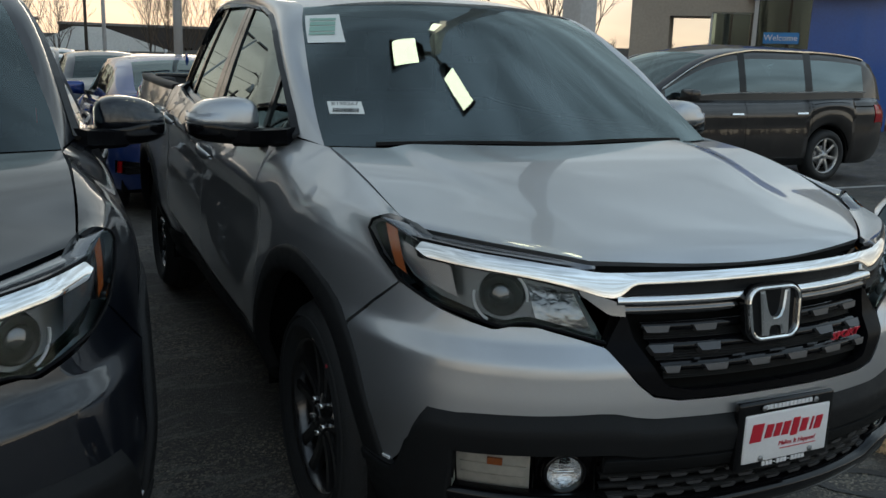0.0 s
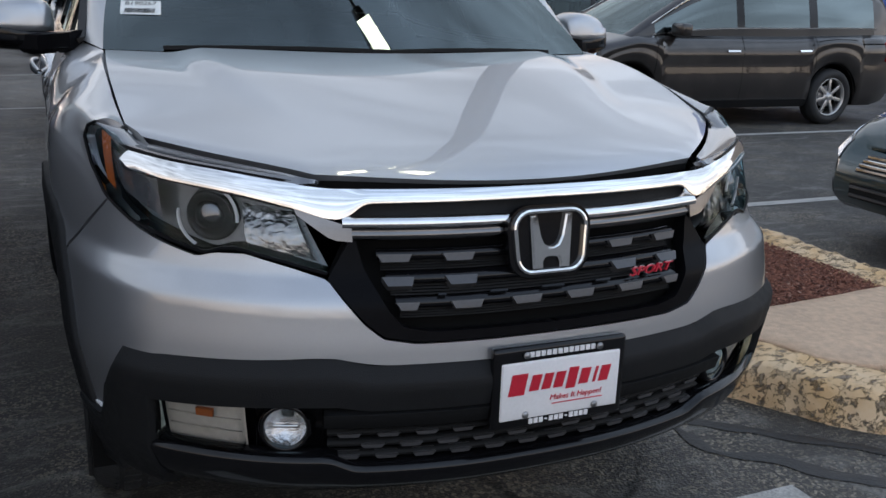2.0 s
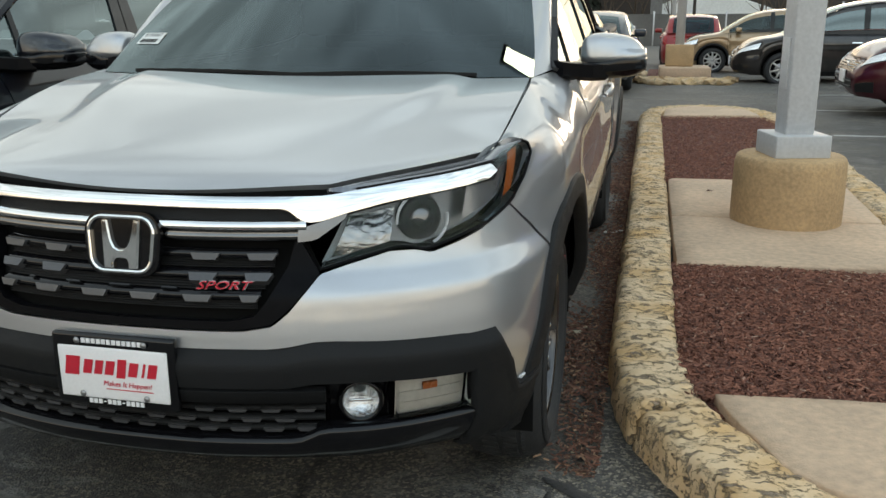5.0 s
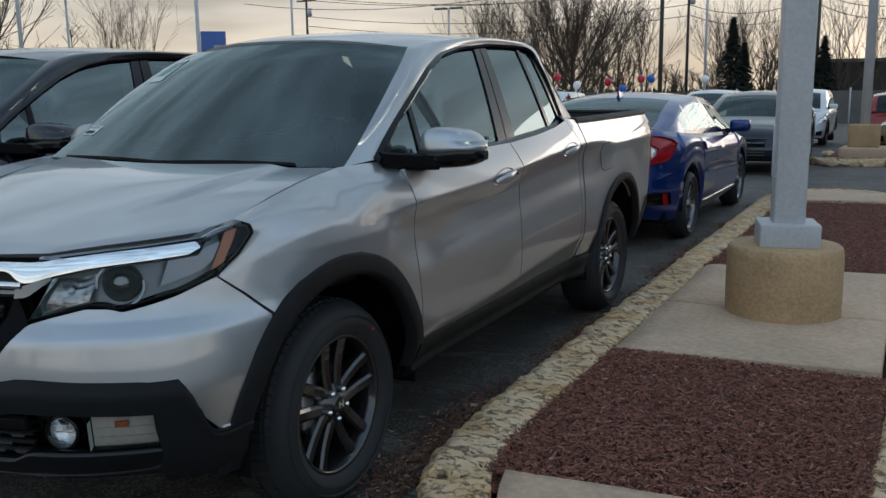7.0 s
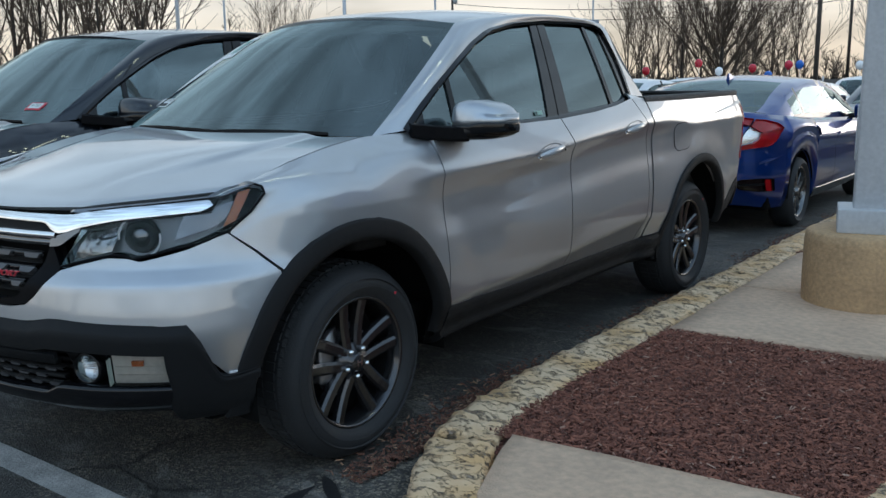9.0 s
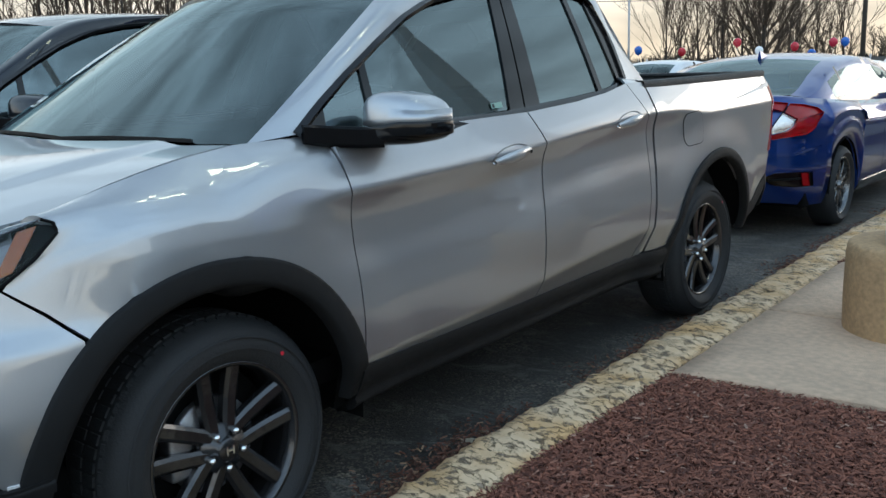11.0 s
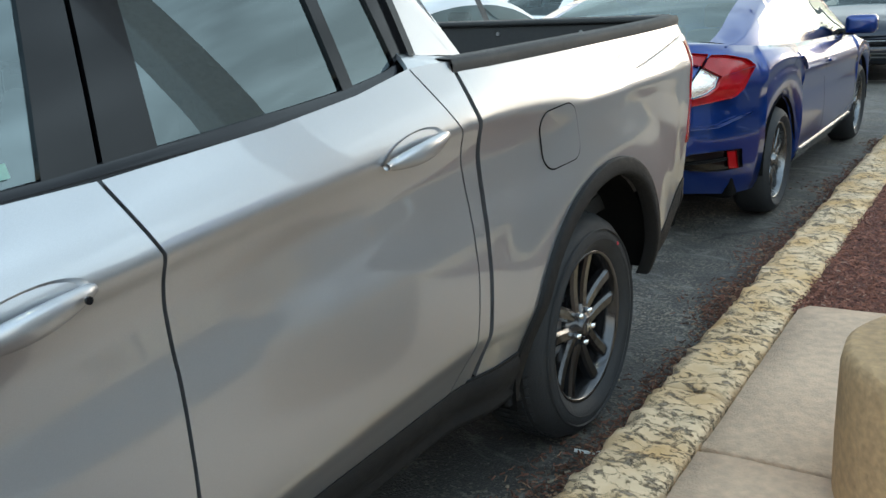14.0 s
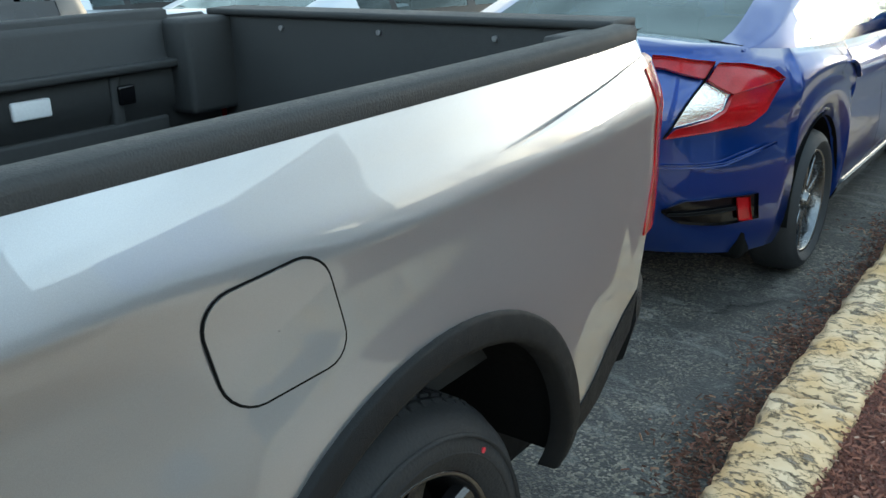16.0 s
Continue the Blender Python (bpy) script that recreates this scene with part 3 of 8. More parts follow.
def kerb_stone(path, lo, hi, name="kerb_stone"):
    """One rough kerb stone along path (outer foot points, with their inward normals)."""
    vs, fs = [], []
    prof = [(0.0, -0.03), (0.002, 0.03), (0.006, 0.075), (0.012, 0.115), (0.026, 0.142), (0.055, 0.151), (0.09, 0.154), (0.125, 0.154), (0.16, 0.153), (0.20, 0.152), (0.238, 0.150), (0.262, 0.14), (0.268, 0.03)]
    n = max(4, int((hi - lo) / 0.022))
    for i in range(n + 1):
        t = lo + (hi - lo) * i / n
        p, nrm = path(t)
        e = min(1.0, min(i, n - i) / 1.5 + 0.55)
        for k, (d, z) in enumerate(prof):
            q = Vector((p.x + nrm.x * d, p.y + nrm.y * d, z))
            r = noise.noise(q * 9) * 0.016 + noise.noise(q * 31) * 0.014 - 0.018 * max(0, noise.noise(q * 15) - 0.25)
            rz = noise.noise(q * 13 + Vector((5, 0, 0))) * 0.016 + noise.noise(q * 40) * 0.010
            if 0 < k < 12:
                q += Vector((-nrm.x, -nrm.y, 0)) * r * (1 if k < 5 else -0.5)
                q.z = q.z * e ** 0.12 + rz - 0.006
            vs.append(q)
    m = len(prof)
    for i in range(n):
        fs += [(i * m + k, i * m + k + 1, (i + 1) * m + k + 1, (i + 1) * m + k) for k in range(m - 1)]
    fs += [tuple(range(m))[::-1], tuple(range(n * m, n * m + m))]
    return part(name, mesh_of(name, vs, fs, M_kerb, True), island)


# outer foot of the kerb: up the near side, round the far end, back, and round the front
FOOT = curve_through([(1.66, -0.64), (1.50, -0.53), (1.40, -0.39), (1.30, -0.22), (1.19, -0.02), (1.11, 0.22), (1.065, 0.60), (1.05, 1.5), (1.045, 3.2), (1.03, 5.4), (1.02, 7.6), (1.04, 8.9), (1.20, 9.6), (1.60, 9.95), (2.10, 9.95), (2.52, 9.6), (2.72, 8.9),
                      (2.80, 7.0), (2.84, 5.0), (2.86, 3.0), (2.86, 1.0), (2.80, 0.2), (2.60, -0.35), (2.25, -0.60), (1.95, -0.69), (1.70, -0.65)], 400)
FOOT_S = np.r_[0, np.cumsum(np.linalg.norm(np.diff(FOOT, axis=0), axis=1))]
FOOT_T = np.gradient(FOOT, FOOT_S, axis=0)


def foot(t):
    p = [np.interp(t, FOOT_S, FOOT[:, k]) for k in (0, 1)]
    d = Vector((np.interp(t, FOOT_S, FOOT_T[:, 0]), np.interp(t, FOOT_S, FOOT_T[:, 1]))).normalized()
    return Vector((*p, 0)), Vector((d.y, -d.x))


cuts = [0.0, float(FOOT_S[np.argmin(np.hypot(FOOT[:, 0] - 1.155, FOOT[:, 1] - 0.07) + 9 * (FOOT[:, 0] > 1.6))])]
while cuts[-1] < FOOT_S[-1] - 1.4:
    cuts.append(cuts[-1] + 1.25 + 0.5 * random.random())
cuts.append(FOOT_S[-1])
for a, b in zip(cuts, cuts[1:]):
    kerb_stone(foot, a + (0.006 if a != cuts[1] else 0.022), b - (0.006 if b != cuts[1] else 0.012))


def slab(pts, name="concrete_slab", z=0.150):
    """A cast slab with a rounded, slightly broken rim."""
    bm = bmesh.new()
    P = line_through(pts + [pts[0]], 60)[:-1]
    c = P.mean(0)
    rings = []
    for k, (q, dz) in enumerate(((1.0, -0.12), (1.0, -0.008), (0.993, 0.0), (0.8, 0.002), (0.5, 0.003), (0.2, 0.003))):
        rings.append([bm.verts.new((*(c + (p - c) * q + (0.006 * noise.noise(Vector((p[0] * 8, p[1] * 8, k))) if k < 3 else 0)), z + dz + 0.003 * noise.noise(Vector((p[0], p[1], 3)) * 3))) for p in P])
    for r, s2 in zip(rings, rings[1:]):
        for i in range(len(P)):
            bm.faces.new((r[i], r[(i + 1) % len(P)], s2[(i + 1) % len(P)], s2[i]))
    bm.faces.new(rings[-1])
    bmesh.ops.recalc_face_normals(bm, faces=bm.faces)
    for f in bm.faces:
        f.smooth = True
    return part(name, bm, island, "tan concrete slab", mat=M_concrete)


slab([(1.43, 0.215), (2.58, 0.32), (2.52, -0.10), (2.30, -0.34), (1.97, -0.42), (1.72, -0.38), (1.60, -0.26), (1.49, 0.02)])
slab([(1.335, 1.86), (2.58, 1.98), (2.58, 2.985), (1.325, 2.965)])
slab([(1.325, 2.985), (2.58, 3.005), (2.58, 4.40), (1.315, 4.28)])
slab([(1.30, 8.55), (2.45, 8.75), (2.36, 9.40), (2.05, 9.68), (1.62, 9.68), (1.33, 9.30)])
for y0, y1, x0, x1 in ((0.10, 1.95, 1.30, 2.62), (4.22, 8.75, 1.275, 2.62)):
    vs, fs = [], []
    nx, ny = 50, int((y1 - y0) / 0.03)
    for j in range(ny + 1):
        for i in range(nx + 1):
            p = Vector((x0 + (x1 - x0) * i / nx, y0 + (y1 - y0) * j / ny, 0))
            vs.append((p.x, p.y, 0.118 + 0.014 * noise.noise(p * 3) + 0.012 * noise.noise(p * 17) + 0.010 * noise.noise(p * 45)))
    fs = [(j * (nx + 1) + i, j * (nx + 1) + i + 1, (j + 1) * (nx + 1) + i + 1, (j + 1) * (nx + 1) + i) for j in range(ny) for i in range(nx)]
    tagged(part("bark_bed", mesh_of("bark_bed", vs, fs, M_mulch)), "bed of red-brown shredded bark between slabs", "mulch", kind="stuff")


def chips(name, spots, mat, label, category, size=(0.008, 0.036)):
    """Many small thin flakes, joined."""
    vs, fs = [], []
    for x, y, z in spots:
        a, ln, w = random.uniform(0, math.pi), random.uniform(*size), random.uniform(0.003, 0.009)
        t1, t2 = random.uniform(-0.45, 0.45), random.uniform(-0.5, 0.5)
        u = Vector((math.cos(a), math.sin(a), t1)) * ln / 2
        v = Vector((-math.sin(a), math.cos(a), t2)) * w / 2
        up = Vector((0, 0, 0.004))
        p, k = Vector((x, y, z + 0.006)), len(vs)
        vs += [p - u - v, p + u * 0.9 - v, p + u + v * 0.7, p - u * 0.8 + v, p - u * 0.7 + up, p + u * 0.8 + up]
        fs += [(k, k + 1, k + 5, k + 4), (k + 1, k + 2, k + 5), (k + 2, k + 3, k + 4, k + 5), (k + 3, k, k + 4)]
    return tagged(part(name, mesh_of(name, vs, fs, mat, False)), label, category, kind="stuff")


rnd = random.Random(4)
spots = [(rnd.uniform(1.32, 2.6), rnd.uniform(0.2, 1.9), 0.125 + rnd.uniform(-0.004, 0.014)) for _ in range(24000)]
spots += [(rnd.uniform(1.29, 2.6), 4.25 + 4.4 * rnd.random() ** 1.6, 0.125 + rnd.uniform(-0.004, 0.014)) for _ in range(13000)]
chips("bark_chip", spots, M_chip, "loose shreds of red bark on the bed", "mulch")
spots = []
for _ in range(9500):
    y = rnd.uniform(-0.2, 9.0)
    spots.append((1.06 - abs(rnd.gauss(0, 0.05 + 0.035 * (1 + math.sin(y * 5.1) * math.sin(y * 2.3 + 1)))), y, 0.002 + rnd.random() * 0.012))
for cx, cy, sp in ((0.93, 0.75, 0.10), (0.90, 1.05, 0.10), (0.95, 4.6, 0.10), (0.93, 5.6, 0.12), (0.95, 2.4, 0.08)):
    spots += [(rnd.gauss(cx, sp * 0.6), rnd.gauss(cy, sp * 2.2), 0.003 + rnd.random() * 0.015) for _ in range(450)]
chips("leaf_litter", spots, M_litter, "drift of dead leaves and bark along the kerb", "leaf litter", (0.008, 0.036))

M_crumb = simple("broken_kerb_concrete", (0.36, 0.30, 0.22), 0.9, 0, 0.3, 14, 0.4, 80)


def crumb(x, y, size, z=0.0):
    bm = bmesh.new()
    bmesh.ops.create_icosphere(bm, subdivisions=1, radius=size)
    for v in bm.verts:
        v.co *= 1 + 0.4 * noise.noise(v.co * 0.8 / size + Vector((x * 9, y * 7, 0)))
    bmesh.ops.transform(bm, matrix=pose(x, y, z + size * 0.35, 0, 0, 47 * x * y) @ Matrix.Diagonal((1.25, 0.85, 0.55, 1)), verts=bm.verts)
    tagged(part("concrete_crumb", bm, mat=M_crumb), "broken crumb of kerb concrete on the asphalt", "rubble", "crumbs along the kerb")


rc = random.Random(12)
for x, y, size in ((0.885, 1.07, 0.030), (0.915, 1.15, 0.024), (0.87, 1.18, 0.018), (0.90, 0.98, 0.015), (0.86, 1.10, 0.013)):
    crumb(x, y, size)
for _ in range(26):
    crumb(1.0 - abs(rc.gauss(0, 0.10)), rc.uniform(-0.1, 6.5), rc.uniform(0.005, 0.011))


def stick(x, y, z, yaw, length, r, label, mat):
    pts = [Vector((x, y, z + r)) + Vector((math.cos(radians(yaw)), math.sin(radians(yaw)), 0.02)) * (q * length) + Vector((0, 0, 0.004 * math.sin(9 * q))) for q in np.linspace(-0.5, 0.5, 7)]
    tagged(part("twig", sweep(pts, circle_profile(r, 6), name="twig", mat=mat)), label, "twig", "twigs by the kerb")


stick(0.985, 3.05, 0.0, 20, 0.17, 0.006, "pale peeled twig lying by the rear wheel", M_paper)
stick(0.93, 2.86, 0.0, 75, 0.10, 0.004, "brown twig lying on the asphalt", M_crumb)
tagged(part("fallen_leaf", mesh_of("fallen_leaf", [(1.60 + 0.028 * a, 3.78 + 0.02 * b, 0.158 + 0.010 * c) for a, b, c in ((-1, 0, 0), (-0.4, 0.8, 1), (0.5, 0.7, 0.3), (1.1, 0, 1.2), (0.4, -0.8, 0.2), (-0.5, -0.7, 1), (0, 0, 0.3))], [(0, 6, 1), (1, 6, 2), (2, 6, 3), (3, 6, 4), (4, 6, 5), (5, 6, 0)], M_leaf)), "curled dead brown leaf on the slab", "leaf")

# lamp post
post = thing("lamp_post", "pale grey square steel lamp post on an ochre concrete drum", "lamp post")
vs, fs = [], []
for i in range(48):
    a = 2 * math.pi * i / 48
    for r, z in ((0.325, 0.13), (0.328, 0.30), (0.325, 0.50), (0.318, 0.545), (0.302, 0.558), (0.0, 0.560)):
        rr = r * (1 + 0.012 * noise.noise(Vector((math.cos(a) * 2, math.sin(a) * 2, z * 6))))
        vs.append((2.005 + rr * math.cos(a), 3.0 + rr * math.sin(a), z))
fs = [(i * 6 + k, ((i + 1) % 48) * 6 + k, ((i + 1) % 48) * 6 + k + 1, i * 6 + k + 1) for i in range(48) for k in range(5)]
part("drum", mesh_of("drum", vs, fs, M_base), post, "round ochre concrete drum")


def at_post(bm, yaw=14):
    bmesh.ops.transform(bm, matrix=pose(2.01, 3.0, 0, 0, 0, yaw), verts=bm.verts)
    return bm


part("base_cover", at_post(bm_box(-0.165, 0.165, -0.165, 0.165, 0.556, 0.69, 0.008)), post, "dented grey base cover", mat=M_pole)
part("shaft", at_post(bm_box(-0.088, 0.088, -0.088, 0.088, 0.68, 7.80, 0.012)), post, mat=M_pole)
part("hand_hole", at_post(bm_box(-0.098, -0.086, -0.05, 0.05, 0.95, 1.25, 0.004)), post, mat=M_pole)
part("tenon", bm_cyl(0.05, 0.05, 0.45, pose(2.01, 3.0, 7.6), 16), post, mat=M_pole)
M_lamp = glow("lamp_glass", (0.94, 1.0, 0.70), 9.0)
for yaw in (60, 175, 300):
    m = pose(2.01, 3.0, 8.0, 0, 0, yaw)
    arm = bm_box(0.05, 0.26, -0.03, 0.03, -0.03, 0.03, 0.008)
    bmesh.ops.transform(arm, matrix=m, verts=arm.verts)
    part("arm", arm, post, mat=M_pole)
    head = bm_box(0.22, 1.0, -0.215, 0.215, -0.06, 0.10, 0.03)
    for v in head.verts:
        if v.co.x < 0.35:
            v.co.y *= 0.45
    bmesh.ops.transform(head, matrix=m, verts=head.verts)
    h = part("lamp_head", head, post, "grey box lamp head, lit", mat=M_dark_chrome)
    g = bm_box(0.40, 0.94, -0.165, 0.165, -0.072, -0.058, 0.004)
    bmesh.ops.transform(g, matrix=m, verts=g.verts)
    part("lamp_glass", g, h, "lit greenish-white lamp glass", mat=M_lamp)


# ---- the pickup: one body surface, from which the panels are cut ----
# x to its left side, y to the rear from the front axle, z up
PLAN = curve_through([(-0.2, -1.0), (0, -1.005), (0.2, -0.995), (0.4, -0.955), (0.55, -0.905), (0.69, -0.82), (0.79, -0.73), (0.858, -0.61), (0.895, -0.48), (0.922, -0.3),
                      (0.938, 0.0), (0.942, 0.5), (0.946, 1.0), (0.95, 1.6), (0.95, 2.4), (0.946, 3.0), (0.934, 3.5), (0.905, 3.95), (0.86, 4.2), (0.80, 4.29), (0.6, 4.33), (0.3, 4.345), (0, 4.35), (-0.2, 4.35)], 900)
PLAN_S = np.r_[0, np.cumsum(np.linalg.norm(np.diff(PLAN, axis=0), axis=1))]
_t = np.gradient(PLAN, PLAN_S, axis=0)
PLAN_N = np.stack([_t[:, 1], -_t[:, 0]], 1)
_mid = (PLAN[:, 1] > -0.6) & (PLAN[:, 1] < 4.2)
_front = PLAN[:, 1] < -0.5


def sy(y):
    """The place along the plan at a y on the flank."""
    return float(np.interp(y, PLAN[_mid, 1], PLAN_S[_mid]))


def sx(x, z=None):
    """The place along the plan at an x on the front; with z, at that x on the body itself."""
    s = float(np.interp(x, PLAN[_front, 0], PLAN_S[_front]))
    if z is None:
        return s
    lo, hi = s - 0.02, s + 0.35
    for _ in range(22):
        mid = (lo + hi) / 2
        lo, hi = (mid, hi) if shell(mid, z).x < x else (lo, mid)
    return lo


def sf(y, z):
    """The place along the plan at a y of the body near its front corner."""
    s = sy(y)
    if y > -0.25:
        return s
    lo, hi = s - 0.3, s + 0.2
    for _ in range(22):
        mid = (lo + hi) / 2
        lo, hi = (mid, hi) if shell(mid, z).y < y else (lo, mid)
    return lo


front_off = spline([0.2, 0.36, 0.45, 0.55, 0.64, 0.70, 0.76, 0.797, 0.803, 0.81, 0.83, 0.85, 0.95, 1.03, 1.12], [-0.09, -0.03, 0.0, 0.018, 0.028, 0.022, 0.012, 0.0045, 0.002, -0.003, -0.020, -0.036, -0.064, -0.085, -0.13])
crease_z = spline([-0.6, 0.0, 0.3, 1.2, 2.0, 2.45, 3.0, 3.6, 4.3], [1.0, 1.02, 1.04, 1.08, 1.14, 1.16, 1.155, 1.16, 1.18])
side_off = spline([-0.80, -0.66, -0.60, -0.53, -0.42, -0.28, -0.16, -0.10, -0.05, -0.006, 0.0, 0.006, 0.14, 0.25, 0.4], [-0.12, -0.065, -0.036, -0.004, 0.002, -0.004, -0.015, -0.014, -0.004, 0.0135, 0.0148, 0.0135, -0.044, -0.095, -0.19])

bed_off = spline([0.4, 0.48, 0.55, 0.66, 0.78, 0.90, 1.0, 1.07, 1.112, 1.125, 1.138, 1.22, 1.32], [-0.055, -0.024, -0.009, 0.000, 0.005, 0.007, 0.0085, 0.0115, 0.0155, 0.0165, 0.0148, -0.012, -0.047])


def shell(s, z, lift=0.0):
    """A place on the body at s along the plan and height z."""
    x, y = np.interp(s, PLAN_S, PLAN[:, 0]), np.interp(s, PLAN_S, PLAN[:, 1])
    nx, ny = np.interp(s, PLAN_S, PLAN_N[:, 0]), np.interp(s, PLAN_S, PLAN_N[:, 1])
    w = smooth01(-0.72, -0.15, y) if y < 1 else 1.0
    c = side_off(z - crease_z(y))
    # the crease fades towards the front wing; the bed side leans in more slowly
    if y > 2.40:
        k = smooth01(2.40, 2.56, y)
        c += k * (0.25 * (-0.12 * max(0, z - 1.1)) - 0.25 * c)
        c += (bed_off(z) - c) * smooth01(2.6, 3.05, y)
    fade = smooth01(0.15, 0.6, y)
    flat = -0.16 * max(0.0, z - 0.98) ** 1.15 - 0.10 * max(0, 0.55 - z)
    side = c * fade + flat * (1 - fade)
    for yc in (0.0, 3.18):
        r = math.hypot(y - yc, z - 0.375)
        side += 0.013 * (1 - smooth01(0.55, 0.78, r))
    o = front_off(z) * (1 - w) + side * w + lift
    if y > 4.0:
        o -= 0.05 * smooth01(4.0, 4.3, y) * abs(z - 0.95)
    return Vector((x + nx * o, y + ny * o, z))


front_arch = spline([-10, 0, 40, 70, 95, 120, 150, 180], [0.585, 0.585, 0.577, 0.565, 0.548, 0.538, 0.515, 0.497])
rear_arch = spline([-10, 0, 40, 60, 80, 105, 125, 150, 180], [0.525, 0.525, 0.545, 0.55, 0.552, 0.557, 0.560, 0.546, 0.52])


def arch_r(yc, a):
    return front_arch(a) if yc < 1 else rear_arch(a)


def arch(yc, off, a0, a1, n=24, zc=0.375):
    """Flank points (s, z) along a wheel arch, angles in degrees from the front over the top."""
    return [(sy(yc - (arch_r(yc, a) + off) * math.cos(radians(a))), zc + (arch_r(yc, a) + off) * math.sin(radians(a))) for a in np.linspace(a0, a1, n)]


def flank(*pts):
    return [(sf(y, z), z) for y, z in pts]


def nose(*pts):
    return [(sx(x, z), z) for x, z in pts]


def cab_x(y, z):
    d = z - 1.23
    base = 0.884 - 0.37 * d - 0.14 * d * d
    return base * (1 - 0.075 * (1 - smooth01(0.15, 0.95, y))) * (1 - 0.05 * smooth01(2.25, 2.7, y))


def cab(y, z, lift=0.0):
    return Vector((cab_x(y, z) + lift, y, z))


roof_mid = spline([0.72, 0.85, 1.0, 1.3, 1.7, 2.1, 2.35], [1.675, 1.712, 1.738, 1.766, 1.778, 1.772, 1.752])
WS_EDGE = [(0.785, 0.216, 1.205), (0.776, 0.305, 1.262), (0.743, 0.50, 1.385), (0.700, 0.71, 1.515), (0.657, 0.89, 1.622), (0.625, 0.985, 1.668)]


def windscreen(u, v, lift=0.0):
    """u from the middle (0) to the left edge (1), v up the glass."""
    e = curve_through(WS_EDGE, 21)
    f = v * 20
    i = min(int(f), 19)
    p = e[i] + (f - i) * (e[i + 1] - e[i])
    bow = 1 - u * u
    return Vector((p[0] * u, p[1] - bow * (0.15 + 0.005 * v), p[2] + bow * (0.0 + 0.03 * v) + lift))


hood_mid = spline([-0.95, -0.885, -0.85, -0.815, -0.7, -0.4, -0.1, 0.15], [0.998, 1.020, 1.034, 1.047, 1.079, 1.139, 1.185, 1.212])
hood_rim = spline([-0.9, -0.7, -0.47, -0.42, -0.2, 0.0, 0.15], [1.0, 1.03, 1.076, 1.087, 1.150, 1.190, 1.207])
hood_x = spline([-0.9, -0.47, -0.42, -0.25, 0.0, 0.16], [0.70, 0.776, 0.781, 0.792, 0.795, 0.782])


def hood(x, y):
    w = hood_x(y)
    a = min(abs(x) / w, 1.0)
    z = hood_mid(y) + (hood_rim(y) - hood_mid(y)) * a**2.6
    # a raised middle whose edges run back to the corners of the windscreen
    r = 0.37 + 0.17 * smooth01(-0.85, 0.1, y)
    k = smooth01(-0.72, -0.10, y)
    z += 0.015 * k * (1 - smooth01(r - 0.012, r + 0.085, abs(x))) - 0.004 * k * (1 - smooth01(0, r, abs(x)))
    return Vector((x, y, z))


